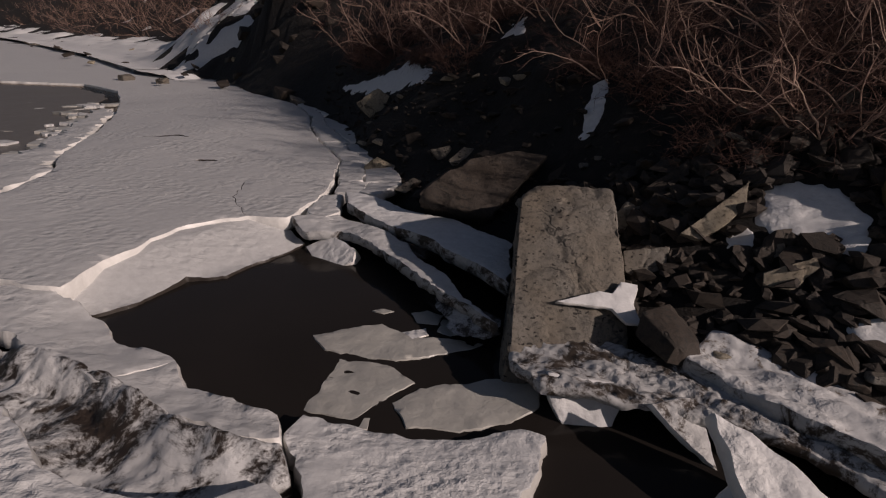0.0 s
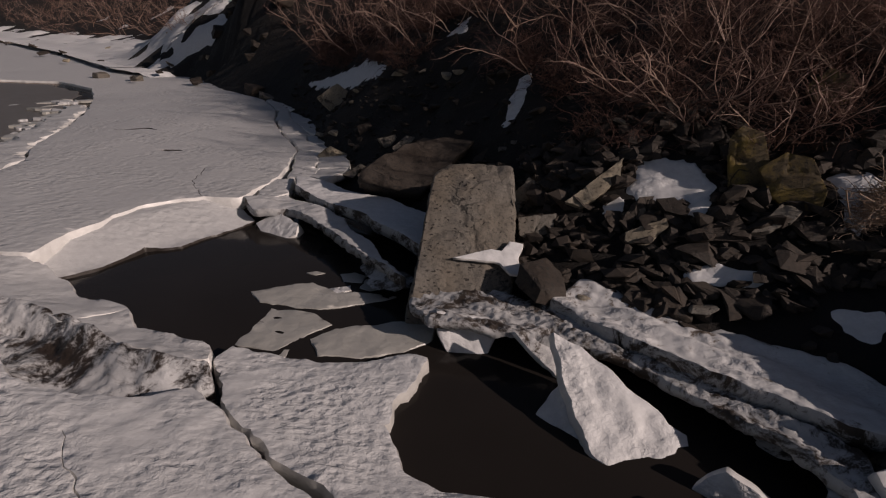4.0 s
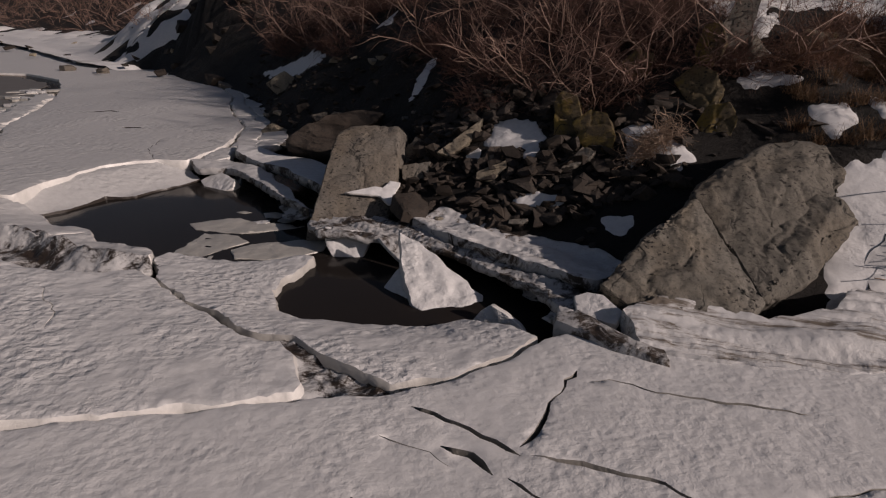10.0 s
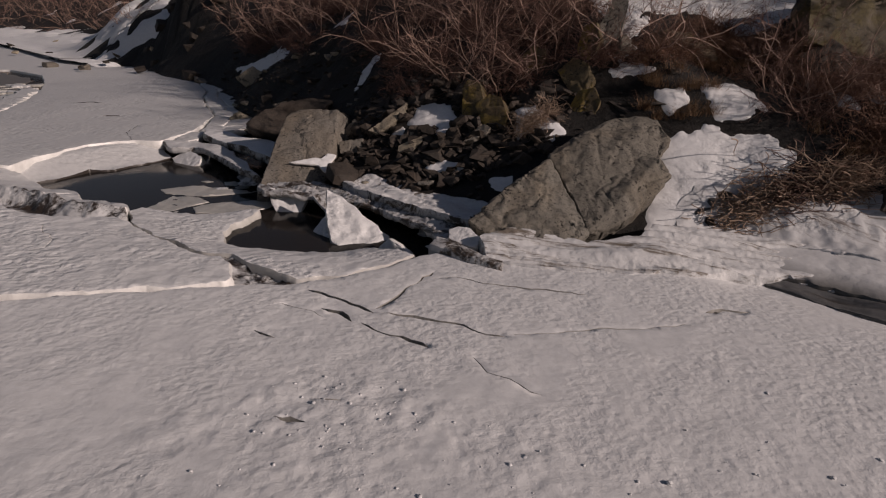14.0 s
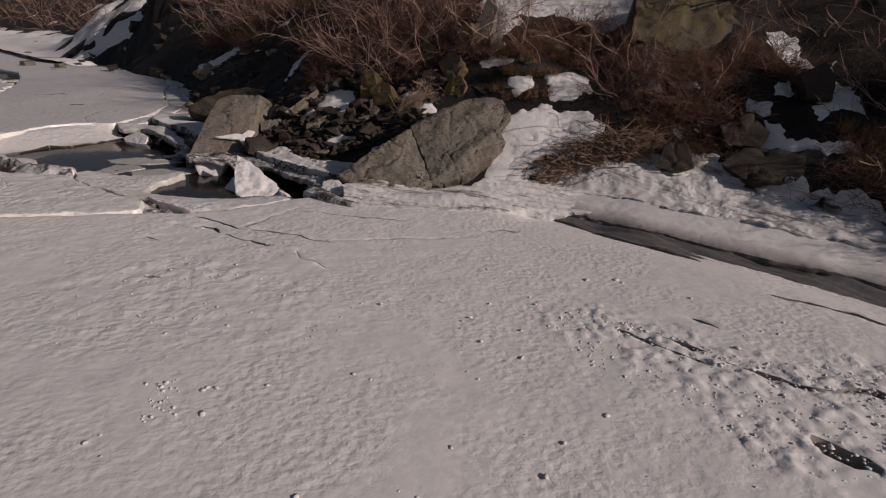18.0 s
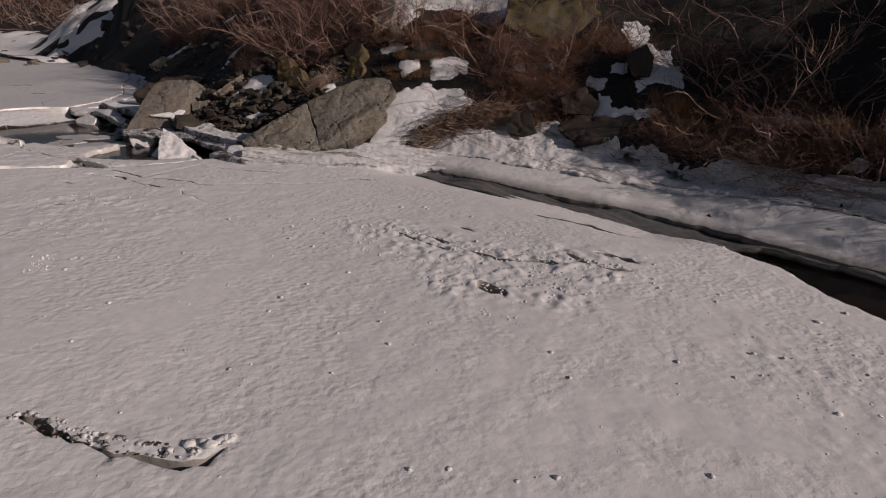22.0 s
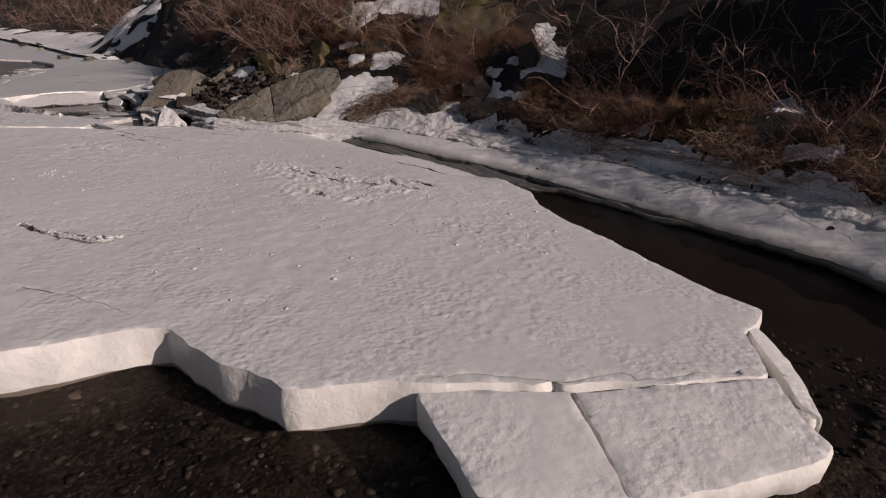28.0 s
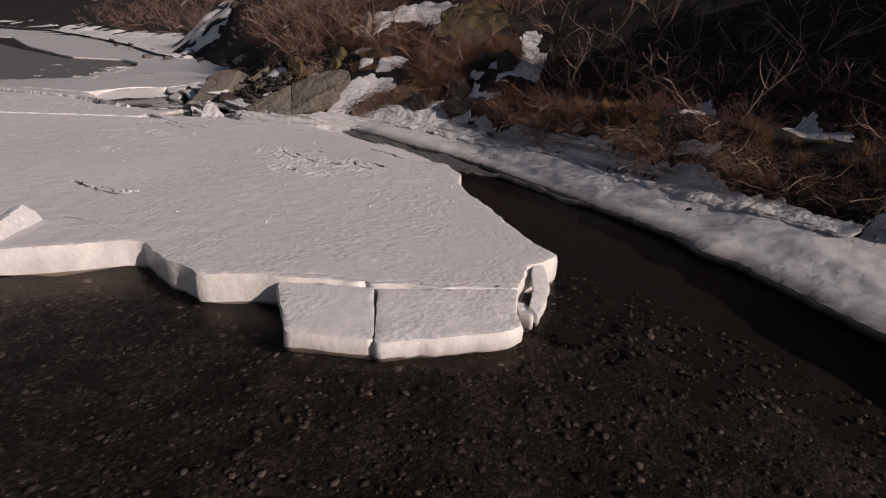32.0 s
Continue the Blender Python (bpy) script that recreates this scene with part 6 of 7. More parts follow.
for n, (label, shape) in enumerate(SNOW_SHAPES):
    snow_shape(shape, label, 140 + 7 * n)
for n, (x, y, rx, ry, turn) in enumerate(SHORE_DRIFTS):
    snow_patch(x, y, rx, ry, turn, 0.025 + 0.02 * min(rx, 1), seed=n + 1, label=["old snow drift along the shore", "grey-white snow drift between rocks", "snow drift streaked with twig shadows"][n % 3], mat=SHORE_SNOW if n > 3 else None)


# snow along the far shore, ragged towards the scrub
def shore_snow(name, first, last, wide, step, label, seed, thick, fade):
    pts = []
    for a, b in zip(BANK[:-1], BANK[1:]):
        if first <= a[0] < last:
            k = max(1, int(np.hypot(*(b - a)) / step))
            nrm = np.array([-(b - a)[1], (b - a)[0]]) / np.hypot(*(b - a))
            pts += [(a + (b - a) * i / k, nrm) for i in range(k)]
    rows = int(wide / step)
    grid = np.array([[p + nrm * (j * step - 2.4) for j in range(rows)] for p, nrm in pts])
    gx_, gy_ = grid[..., 0], grid[..., 1]
    rise = np.arange(rows)[None] / rows
    full = fade - 2.2 * fade * rise + 0.9 * vnoise(gx_, gy_, 4.2, seed) + 0.8 * vnoise(gx_, gy_, 1.7, seed + 1) + 0.4 * vnoise(gx_, gy_, 0.7, seed + 4)
    gz_ = np.maximum(ground(gx_, gy_), -0.25) + thick * np.tanh(2.5 * full)
    ids = np.arange(gx_.size).reshape(gx_.shape)
    cells = np.maximum(full[:-1, :-1], full[1:, 1:]) > -0.4
    quads_ = np.stack([ids[:-1, :-1], ids[1:, :-1], ids[1:, 1:], ids[:-1, 1:]], -1)[cells]
    used, inv = np.unique(quads_, return_inverse=True)
    v = np.stack([gx_, gy_, gz_], -1).reshape(-1, 3)[used]
    return tagged(new(name, to_mesh(name, v, inv.reshape(-1, 4), BANK_SNOW, True)), label, "snow", kind="stuff")


shore_snow("far_shore_snow", -160, -26, 26.0, 0.6, "patchy snow with stones along the far shore", 71, 0.2, 1.1)
shore_snow("gully_snow", -28, -17.9, 14.0, 0.25, "shaded snow on a rocky slope", 75, 0.16, 0.6)
ox, oy = np.meshgrid(np.arange(-190, -30, 1.0), np.arange(-60, 75, 1.0))
od = bank_distance(ox, oy)
of = 0.9 - np.abs(od + 54) / 12 + 0.7 * vnoise(ox, oy, 9, 61) + 0.5 * vnoise(ox, oy, 3, 62)
oz = np.maximum(ground(ox, oy), -0.44) + 0.25 * np.tanh(2 * of)
oi = np.arange(ox.size).reshape(ox.shape)
ok_ = np.maximum(of[:-1, :-1], of[1:, 1:]) > -0.3
oq = np.stack([oi[:-1, :-1], oi[:-1, 1:], oi[1:, 1:], oi[1:, :-1]], -1)[ok_]
ou, on = np.unique(oq, return_inverse=True)
tagged(new("opposite_shore_snow", to_mesh("opposite_shore_snow", np.stack([ox, oy, oz], -1).reshape(-1, 3)[ou], on.reshape(-1, 4), BANK_SNOW, True)), "patchy snow on the opposite shore", "snow", kind="stuff")
floe("ice_sheet", [(-62, 70), (-95, 95), (-149, 119), (-220, 140), (-230, 60), (-120, 50), (-72, 57)], "distant snow-covered river ice", thick=0.1, seed=33, level=lambda x, y: -0.4 + 0.06 * vnoise(x, y, 6, 4), step=1.5, spacing=3.0, jag=0.8, relief=0.02,
     top=SHEET, kind="structure", category="ice")


# ---- shrubs ----
def tube(verts, faces, path, r0, r1, sides=3):
    """A thin tapered rod along a path, with a pointed end."""
    n0, k = len(verts), len(path)
    for i, p in enumerate(path):
        d = path[min(i + 1, k - 1)] - path[max(i - 1, 0)]
        d = d / (np.linalg.norm(d) + 1e-9)
        u = np.cross(d, (0.3, 0.2, 1.0) if abs(d[2]) < 0.9 else (1.0, 0, 0))
        u /= np.linalg.norm(u) + 1e-9
        v = np.cross(d, u)
        r = r0 + (r1 - r0) * i / (k - 1)
        for s in range(sides):
            a = 2 * math.pi * s / sides
            verts.append(p + r * (math.cos(a) * u + math.sin(a) * v))
    for i in range(k - 1):
        for s in range(sides):
            a, b = n0 + i * sides + s, n0 + i * sides + (s + 1) % sides
            faces.append((a, b, b + sides, a + sides))


def bough(r, start, way, size, bend, droop, k):
    path, p, d = [np.array(start, float)], np.array(start, float), np.array(way, float)
    for i in range(k):
        d = d + r.normal(0, bend, 3) + np.array([0, 0, -droop])
        d /= np.linalg.norm(d)
        p = p + d * size / k
        path.append(p)
    return path


def shrub(seed, height, stems, lean, dense, twiggy):
    """A leafless alder: crooked grey stems from one root and a haze of thin twigs."""
    r = np.random.default_rng(seed)
    root = new("shrub")
    tv, tf = [], []
    for s in range(stems):
        a = 2 * math.pi * s / stems + r.uniform(-0.4, 0.4)
        way = np.array([math.cos(a) * 0.9 + lean[0], math.sin(a) * 0.9 + lean[1], r.uniform(0.25, 0.95)])
        way /= np.linalg.norm(way)
        h = height * r.uniform(0.7, 1.1)
        path = bough(r, (0.1 * math.cos(a), 0.1 * math.sin(a), -0.25), way, h, 0.15, -0.03, 12)
        sv, sf = [], []
        tube(sv, sf, path, (0.013 if twiggy else 0.012) + 0.01 * r.random(), 0.004, 5)
        for b in range(dense):
            i = r.integers(2, 12)
            w = path[i] - path[i - 1]
            w = w / np.linalg.norm(w) + r.normal(0, 0.75, 3) + np.array([0, 0, 0.1])
            w /= np.linalg.norm(w)
            size = h * r.uniform(0.22, 0.5)
            limb = bough(r, path[i], w, size, 0.2, -0.01, 6)
            tube(sv if b < 6 else tv, sf if b < 6 else tf, limb, 0.0066, 0.0025, 3)
            for c in range(r.integers(6, 10) if twiggy else r.integers(4, 7)):
                j = r.integers(1, 6)
                w2 = limb[j] - limb[j - 1]
                w2 = w2 / np.linalg.norm(w2) + r.normal(0, 0.65, 3)
                w2 /= np.linalg.norm(w2)
                twig = bough(r, limb[j], w2, size * r.uniform(0.25, 0.6), 0.26, -0.03, 4)
                tube(tv, tf, twig, 0.0034, 0.0014, 3)
                for e in range(2 if twiggy else 1):
                    w3 = w2 + r.normal(0, 0.7, 3)
                    w3 /= np.linalg.norm(w3)
                    tube(tv, tf, bough(r, twig[r.integers(1, 4)], w3, size * 0.16, 0.2, 0, 2), 0.0024, 0.0013, 3)
        part("stem", to_mesh("stem", sv, sf, BARK, True), root)
    part("crown", to_mesh("crown", tv, tf, TWIG if twiggy else SHADE_TWIG, True), root, "dense brown leafless twigs" if twiggy else "sparse red-brown twigs, shade in their colour")
    return root


SHRUBS = []
for n in range(9):
    ob = shrub(500 + n, [2.0, 2.4, 1.7, 2.6, 2.1, 1.5, 2.3, 1.9, 2.7][n], [5, 6, 5, 6, 7, 5, 5, 6, 6][n], [(0, -0.3), (-0.3, -0.25), (0.1, -0.4), (0, 0), (-0.2, -0.1)][n % 5], 11 if n < 5 else 7, n < 5)
    tagged(ob, ["leafless grey-brown alder shrub on the bank", "bare reddish-brown willow shrub on the bank", "tangled leafless alder shrub leaning to the river"][n % 3], "shrub", "leafless shrubs on the bank")
    SHRUBS.append(ob)
CLEAR = [(9.75, 4.0, 1.5), (10.3, 5.9, 0.75), (9.1, 5.8, 0.5), (15.3, 4.8, 0.7), (15.6, 3.0, 0.8), (15.8, 1.6, 0.9), (6.4, 5.7, 0.6), (3.95, 6.7, 0.9), (9.8, 8.9, 1.1), (12.3, 8.4, 1.1), (6.9, 3.4, 2.0), (1.2, 6.5, 1.6), (13.2, 6.0, 1.6), (13.9, 3.6, 1.0), (5.4, 6.3, 0.6), (7.2, 6.4, 0.4), (0.6, 11.2, 1.7), (-0.2, 13.4, 1.4), (1.5, 9.5, 1.6), (1.4, 13.2, 1.2), (14.1, 2.3, 0.6), (5.6, 5.7, 1.2), (7.2, 5.7, 1.0), (4.3, 6.4, 1.0), (10.7, 3.0, 0.9), (11.7, 2.4, 0.8), (13.4, 1.6, 1.0)]
NEAR_SHRUBS = [(5.2, 7.7), (4.5, 8.2), (6.4, 7.1), (6.9, 7.5), (7.7, 7.7), (5.8, 8.5), (6.6, 8.9), (8.4, 8.3), (11.6, 6.4), (11.9, 5.3), (11.2, 4.6), (12.9, 4.4), (14.6, 7.6),
               (16.3, 4.0), (16.5, 2.7), (17.5, 2.0), (18.5, 1.0), (19.5, 0.2), (21.0, -1.0), (4.0, 9.8), (5.0, 9.4),  (-1.5, 17.0), (-3.2, 22.5), (-5.5, 25), (-1.8, 20), (22.6, -2.2), (24, -3.4), (5.5, 9.2), (4.5, 7.6)]
first, tries, spots = set(), 0, []
while len(spots) < 370 and tries < 20000:
    tries += 1
    if NEAR_SHRUBS:
        (x, y), gap = NEAR_SHRUBS.pop(), 0.5
        low, high = 0, 99
    else:
        u = rng.random()
        if u < 0.7:
            x, y, gap, low, high = rng.uniform(-7, 28), rng.uniform(-9, 26), 0.95, 3.0, 11
            gap = 1.5 if x > 16 else 0.95
        elif u < 0.78:
            x, y, gap, low, high = rng.uniform(-26, 36), rng.uniform(-14, 44), 1.7, 3, 24
        else:
            x, y, gap, low, high = rng.uniform(-100, -12), rng.uniform(25, 115), 2.4, 7, 30
    d = float(bank_distance(np.array([x]), np.array([y]))[0])
    if not low < d < high or any(math.hypot(x - a, y - b) < c for a, b, c in CLEAR) or any(math.hypot(x - a, y - b) < min(gap, g) for a, b, g in spots):
        continue
    if low and over_snow(x, y, 0.8):
        continue
    spots.append((x, y, gap))
    # both ends of the bank get the kinds with shade in their twigs
    kind = int(rng.integers(5, 9)) if x > 15.5 or x < 5.6 or len(spots) % 4 == 0 else int(rng.integers(0, 5))
    size = rng.uniform(0.8, 1.2) * (1.0 if gap < 1.6 else 1.4 if gap < 2 else 2.2)
    m = pose(x, y, float(ground(np.array([x]), np.array([y]))[0]), rng.uniform(-8, 8), rng.uniform(-8, 8), rng.uniform(-60, 60))
    ob = SHRUBS[kind]
    if kind in first:
        ob = copy_thing(ob, m)
    else:
        ob.matrix_basis = m
        first.add(kind)
    ob.scale = (size,) * 3


# ---- low brush, drift sticks and dry grass ----
def brush_clump(seed, wide, high, n, mat=None):
    """A low springy tangle of thin dead stems."""
    r = np.random.default_rng(seed)
    v, f = [], []
    for i in range(n):
        a = r.uniform(0, 2 * math.pi)
        start = (r.normal(0, wide * 0.3), r.normal(0, wide * 0.3), -0.1)
        path = bough(r, start, (math.cos(a) * 0.9, math.sin(a) * 0.9, r.uniform(0.2, 1.2)), r.uniform(0.5, 1.2) * high * 1.6, 0.22, 0.06, 6)
        tube(v, f, path, 0.006, 0.002, 3)
        for c in range(3):
            j = r.integers(1, 6)
            tube(v, f, bough(r, path[j], path[j] - path[j - 1] + r.normal(0, 0.1, 3), high * r.uniform(0.3, 0.7), 0.3, 0.03, 3), 0.0035, 0.0015, 3)
    return to_mesh("brush_clump", v, f, mat or TWIG, True)


BRUSH = [brush_clump(700 + n, 0.8, [0.5, 0.7, 0.4, 0.6][n], 55) for n in range(4)]
n = 0
while n < 240:
    x, y = (rng.uniform(12, 27), rng.uniform(-9, 4)) if n < 90 else (rng.uniform(-6, 14), rng.uniform(4, 24))
    d = float(bank_distance(np.array([x]), np.array([y]))[0])
    if not (1.0 if n < 90 else 2.0) < d < (5 if n < 90 else 7) or over_snow(x, y, 0.8) or any(math.hypot(x - a, y - b) < c * 0.8 for a, b, c in CLEAR):
        continue
    ob = tagged(new("brush_clump", BRUSH[n % 4]), "low tangle of dead brown stems on the bank", "brush", "dead brush on the bank")
    ob.matrix_basis = pose(x, y, float(ground(np.array([x]), np.array([y]))[0]), 0, 0, rng.uniform(0, 360)) @ Matrix.Scale(rng.uniform(0.7, 1.2), 4)
    n += 1


RUSTY = [brush_clump(720 + n, 0.7, [0.6, 0.75, 0.5][n], 75, RUST) for n in range(3)]
for n in range(48):
    cx_, cy_ = [(11.3, 6.4), (12.3, 5.4), (13.0, 4.6), (12.2, 3.5), (14.4, 4.4), (9.3, 6.6), (10.3, 7.2), (13.9, 7.6)][n % 8]
    x, y = cx_ + rng.normal(0, 0.45), cy_ + rng.normal(0, 0.4)
    ob = tagged(new("brush_clump", RUSTY[n % 3]), "rusty red-brown dry brush on the bank", "brush", "dead brush on the bank")
    ob.matrix_basis = pose(x, y, float(ground(np.array([x]), np.array([y]))[0]), 0, 0, rng.uniform(0, 360)) @ Matrix.Scale(rng.uniform(0.7, 1.1), 4)


def stick_path(r, size):
    return bough(r, (-size / 2, 0, 0), (1, 0, r.normal(0, 0.08)), size, 0.22, 0.0, 7)


def brush_pile(x, y, length, wide, turn, seed, branches=16, sticks=420, high=0.3, fan=60, thick=0.0045):
    """A heap of drift sticks left by the river."""
    r = np.random.default_rng(seed)
    root = new("brush_pile")
    tagged(root, "heap of bleached drift sticks on the shore", "brush pile")
    root.matrix_basis = pose(x, y, float(ground(np.array([x]), np.array([y]))[0]), 0, 0, turn)
    tv, tf = [], []
    for i in range(branches + sticks):
        big = i < branches
        size = r.uniform(0.5, 1.2) if big else r.uniform(0.2, 0.65)
        m = pose(r.normal(0, length * 0.3), r.normal(0, wide * 0.3), 0, r.normal(0, 14), r.normal(0, 20), r.normal(0, fan))
        path = [np.array(m @ Vector(p)) for p in stick_path(r, size)]
        mid = root.matrix_basis @ Vector(path[3])
        lift = float(ground(np.array([mid.x]), np.array([mid.y]))[0]) - mid.z + abs(r.normal(0, high * 0.5)) + 0.02
        path = [p + np.array([0, 0, lift]) for p in path]
        if big:
            sv, sf = [], []
            tube(sv, sf, path, r.uniform(0.006, 0.012), 0.003, 5)
            part("branch", to_mesh("branch", sv, sf, DRIFT, True), root)
        else:
            tube(tv, tf, path, thick, 0.45 * thick, 3)
    tagged(part("drift_litter", to_mesh("drift_litter", tv, tf, DRIFT if seed % 2 else TWIG, True), root, "thin brown drift sticks"), kind="stuff")
    return root


for n, (x, y, l, w, turn) in enumerate([(14.6, 0.5, 1.8, 0.7, -35), (15.6, -0.6, 1.8, 0.8, -45), (16.5, -1.6, 1.8, 0.8, -45), (18.4, -3.3, 1.8, 0.8, -40),
                                        (19.4, -4.3, 2.0, 0.9, -40), (20.6, -5.2, 2.0, 0.9, -35), (21.8, -6.2, 2.0, 0.9, -35), (23.4, -7.5, 2.2, 0.9, -35), (25.2, -8.8, 2.2, 0.9, -35), (6.1, 5.2, 0.8, 0.4, 20), (12.6, 2.9, 1.4, 0.5, 0)]):
    brush_pile(x, y, l, w, turn, 800 + n)
for n, (x, y, l, w, turn) in enumerate([(9.6, 2.75, 1.3, 0.6, 12), (10.3, 2.8, 1.5, 0.6, 5), (10.9, 2.75, 1.0, 0.4, -5)]):
    brush_pile(x, y, l, w, turn, 821 + n, 26, 420, 0.3, 24, 0.009)


def grass_tuft(seed, n=130):
    r = np.random.default_rng(seed)
    v, f = [], []
    for i in range(n):
        a, lean_ = r.uniform(0, 2 * math.pi), r.uniform(0.2, 1.0)
        base = np.array([r.normal(0, 0.1), r.normal(0, 0.1), -0.04])
        way = np.array([math.cos(a) * lean_, math.sin(a) * lean_, 1.0])
        path = bough(r, base, way, r.uniform(0.2, 0.45), 0.08, 0.2, 4)
        side_ = np.array([-math.sin(a), math.cos(a), 0]) * 0.004
        k = len(v)
        for j, p in enumerate(path):
            v += [p - side_ * (1 - j / 4.5), p + side_ * (1 - j / 4.5)]
        f += [(k + 2 * j, k + 2 * j + 1, k + 2 * j + 3, k + 2 * j + 2) for j in range(4)]
    return to_mesh("grass_tuft", v, f, GRASS)


TUFTS = [grass_tuft(900 + n) for n in range(4)]
n = 0
while n < 250:
    if n < 160:
        x, y = (rng.uniform(14.5, 19), rng.uniform(-5, 3)) if n < 110 else (rng.uniform(20, 26), rng.uniform(-10, -3))
        low, high = 1.4, 2.4
    else:
        cx_, cy_ = [(9.3, 6.7), (10.4, 6.6), (8.6, 5.0), (13.8, 5.2), (12.0, 3.4), (11.2, 6.3)][n % 6]
        x, y, low, high = cx_ + rng.normal(0, 0.5), cy_ + rng.normal(0, 0.4), 0.8, 9
    d = float(bank_distance(np.array([x]), np.array([y]))[0])
    if not low < d < high:
        continue
    ob = tagged(new("grass_tuft", TUFTS[n % 4]), "drooping tuft of dry brown grass", "grass", "dry grass tufts")
    ob.matrix_basis = pose(x, y, float(ground(np.array([x]), np.array([y]))[0]), 0, 0, rng.uniform(0, 360)) @ Matrix.Scale(rng.uniform(0.6, 1.1), 4)
    n += 1


# ---- small loose stuff ----
def strewn(r, n, outline):
    arr = np.array(outline)
    out = np.zeros((0, 2))
    while len(out) < n:
        p = r.uniform(arr.min(0), arr.max(0), (n * 2, 2))
        out = np.vstack([out, p[inside(p[:, 0], p[:, 1], list(outline))]])
    return out[:n]


def clods(n, outline, low, high, seed, mat=None, label="small crusted snow lumps on the ice sheet", sink=0.2, level=ice_level, name="snow_lumps", flat=0.6):
    r = np.random.default_rng(seed)
    p = strewn(r, n, outline)
    s = low * (high / low) ** (r.random(n) ** 1.8)
    z = level(p[:, 0], p[:, 1]) + s * sink
    return lumps(name, np.column_stack([p, z]), s, flat, mat or SNOW, label, "snow", seed)


def beside(points, reach):
    """A narrow strip along a line, as an outline."""
    pts = [np.array(p, float) for p in points]
    left = [tuple(p + np.array([0.3, 1.0]) * reach) for p in pts]
    return left + [tuple(p - np.array([0.3, 1.0]) * reach) for p in pts[::-1]]


clods(90, [(1.76, -2.53), (2.9, -1.72), (3.95, -1.64), (5.2, -2.31), (5.56, -3.69), (3.79, -4.03), (2.94, -4.07)], 0.007, 0.022, 2, flat=0.45)
clods(40, [(2.42, -2.09), (2.85, -1.68), (4.0, -1.81), (4.42, -2.32), (3.2, -2.49), (2.73, -2.52)], 0.008, 0.03, 3, flat=0.5)
clods(300, [(3, -3), (8, -1), (14, -5), (15.5, -8), (11, -10), (7, -8.5), (4, -6)], 0.008, 0.036, 4, flat=0.35)
CRUMBS = "crumbled snow crust heaped beside a melt streak"
clods(1100, [(8.0, -3.2), (8.4, -2.75), (9.16, -3.12), (10.21, -3.92), (11.25, -3.9), (11.83, -4.53), (11.16, -5.6), (10.17, -6.2), (9.89, -5.7), (9.48, -5.2), (8.54, -4.3)], 0.007, 0.024, 5, label=CRUMBS, flat=0.4, sink=0.0)
clods(160, beside([(8.7, -3.1), (9.2, -3.35), (9.9, -3.85), (10.5, -4.28), (11.2, -4.25), (11.9, -4.6), (12.3, -4.95)], 0.16), 0.008, 0.03, 6, label=CRUMBS, flat=0.5, sink=0.25)
clods(260, [(12.53, -5.72), (14.35, -6.42), (14.79, -8.13), (13.88, -10.22), (12.5, -10.24), (12.39, -8.71)], 0.006, 0.016, 7, flat=0.4)
clods(110, beside([(6.1, -7.62), (6.7, -7.86), (7.1, -7.95), (7.75, -8.0)], 0.08), 0.01, 0.035, 8, SLUSH_SNOW, "dirty broken snow crust along a crack", flat=0.8)
clods(9, beside([(7.4, -7.98), (7.85, -7.9)], 0.05), 0.03, 0.07, 9, flat=0.6)
clods(40, [(4.2, -4.55), (4.4, -4.45), (4.6, -5.0), (4.35, -5.1)], 0.008, 0.025, 10, SHORE_SNOW, "small dirty snow crumbs on the ice sheet", flat=0.8)

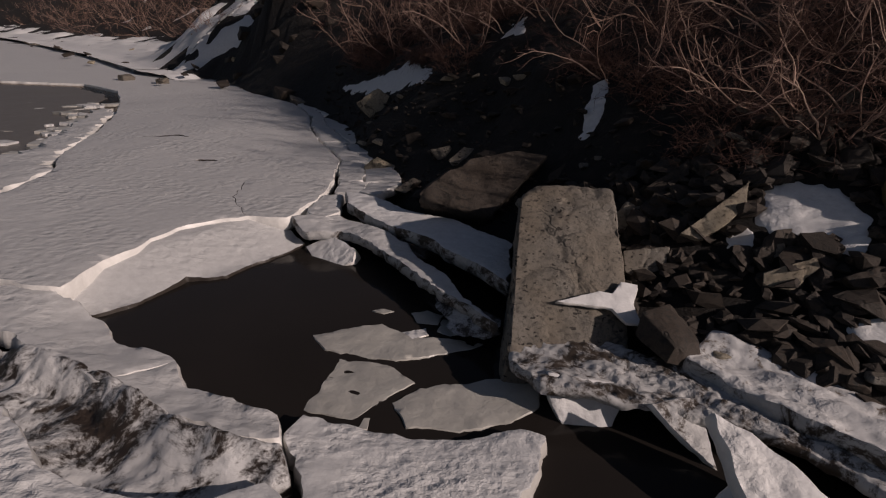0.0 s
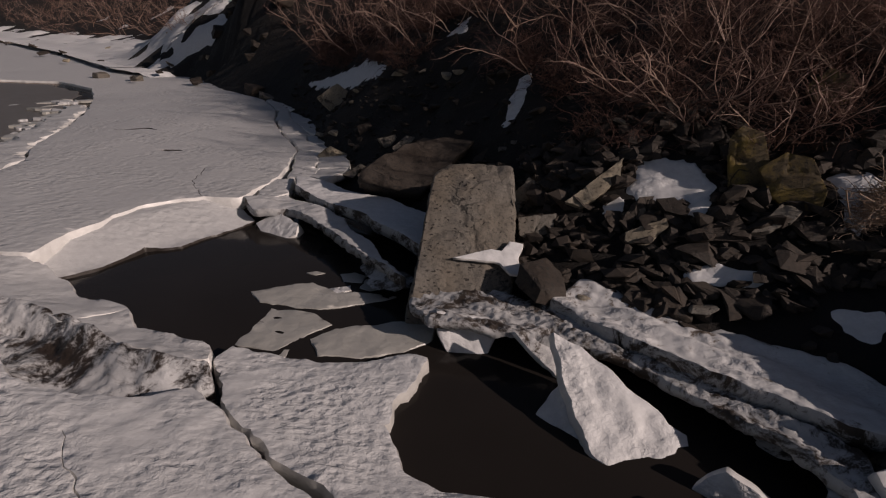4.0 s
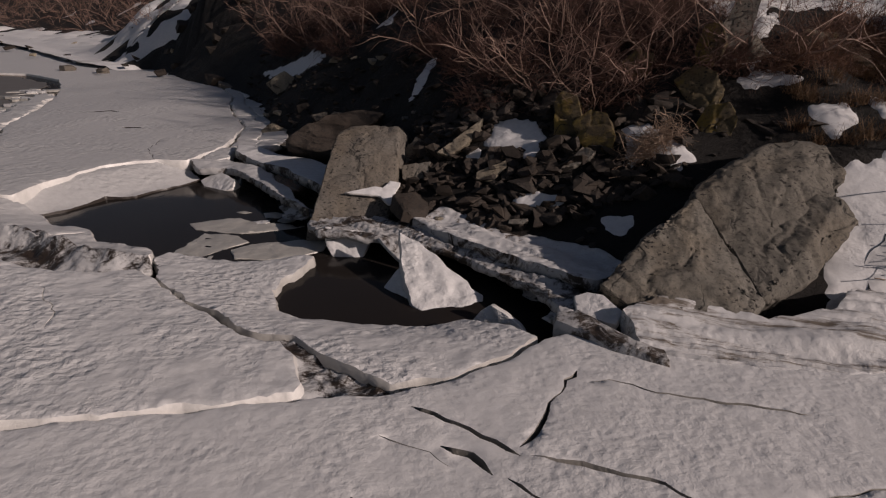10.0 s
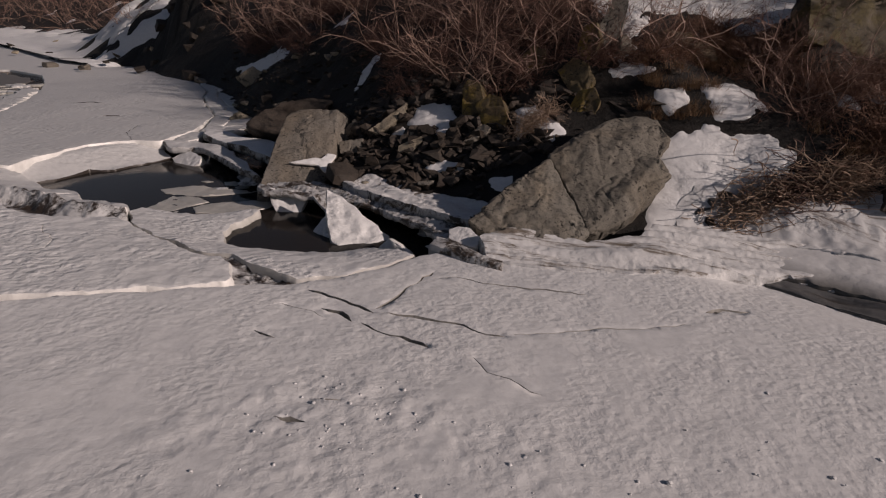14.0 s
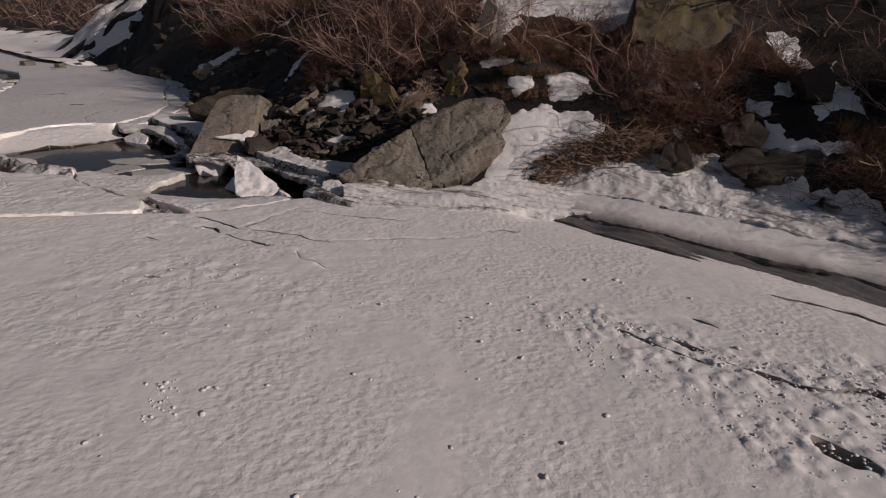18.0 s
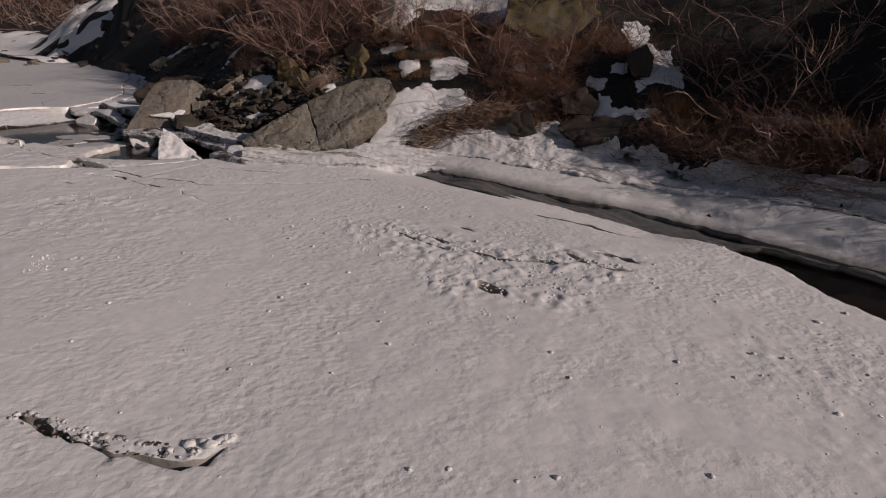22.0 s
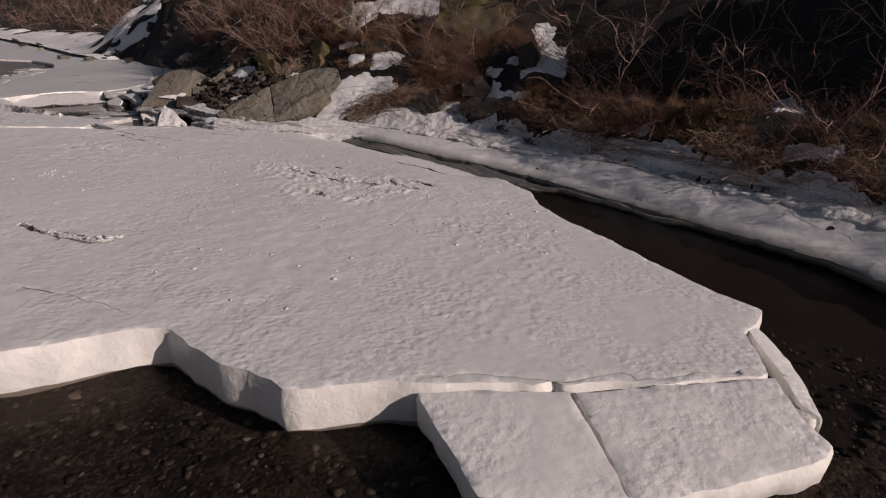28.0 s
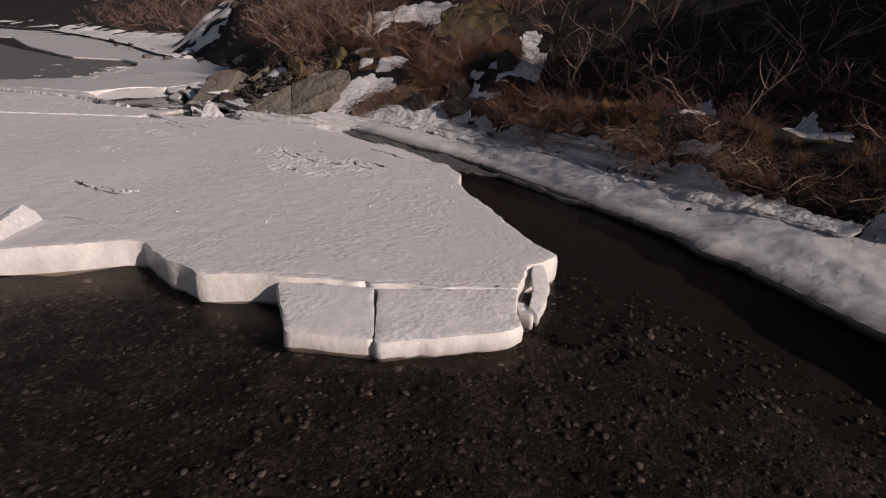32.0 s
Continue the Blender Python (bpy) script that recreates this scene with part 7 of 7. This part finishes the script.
# stones on the shallow bed
r_ = np.random.default_rng(21)
p_ = strewn(r_, 9500, [(2, -14), (9.8, -9.9), (13, -10.5), (17.3, -8), (19, -9), (25, -15), (20, -19), (8, -19)])
s_ = 0.012 * (0.065 / 0.012) ** (r_.random(len(p_)) ** 2.2)
lumps("river_pebbles", np.column_stack([p_, ground(p_[:, 0], p_[:, 1]) + 0.09 + 0.05 * vnoise(p_[:, 0], p_[:, 1], 1.2, 8) + 0.25 * s_]), s_, 0.32, PEBBLE, "rounded mixed pebbles on the shallow river bed", "pebbles", 22, True, 0.4, 0.25)

# broken pieces afloat beside the far sheet
pieces = []
for n in range(7):
    a_ = np.linspace(0, 2 * math.pi, 9, endpoint=False)
    rad = 0.5 * (1 + 0.35 * np.random.default_rng(40 + n).uniform(-1, 1, 9))
    ring = np.stack([np.cos(a_) * rad, np.sin(a_) * rad * 0.7], -1)
    v_ = [(*q, 0.06) for q in ring] + [(*(q * 1.03), -0.04) for q in ring] + [(0, 0, 0.07)]
    f_ = [(i, (i + 1) % 9, 18) for i in range(9)] + [(9 + i, 9 + (i + 1) % 9, (i + 1) % 9, i) for i in range(9)]
    pieces.append(to_mesh("drifting_ice", v_, f_, SHEET if n % 2 else WET_ICE))
for n in range(150):
    if n < 80:
        k = rng.random() * 4
        i = int(k)
        line = [(-9.6, 9.6), (-11.5, 12.4), (-12.8, 14.6), (-14.9, 18.4), (-17.3, 23.0)]
        x = line[i][0] + (line[i + 1][0] - line[i][0]) * (k - i) + rng.normal(-0.4, 0.6)
        y = line[i][1] + (line[i + 1][1] - line[i][1]) * (k - i) + rng.normal(0, 0.3)
        z, s = rng.uniform(-0.44, -0.39), rng.uniform(0.2, 0.9)
    else:
        x, y = strewn(rng, 1, [(-13.5, 12.5), (-15, 17), (-19, 24), (-27, 27), (-36, 27), (-30, 14)])[0]
        z, s = WATER_Z - 0.03, rng.uniform(0.3, 1.6) ** 1.2
    ob = tagged(new("drifting_ice", pieces[n % 7]), "broken grey-white ice piece drifting beside the sheet", "ice", "drifting ice pieces")
    ob.matrix_basis = pose(x, y, z, rng.normal(0, 2.5), rng.normal(0, 2.5), rng.uniform(0, 360)) @ Matrix.Diagonal((s, s, 0.6 if n >= 80 else 1.0, 1))
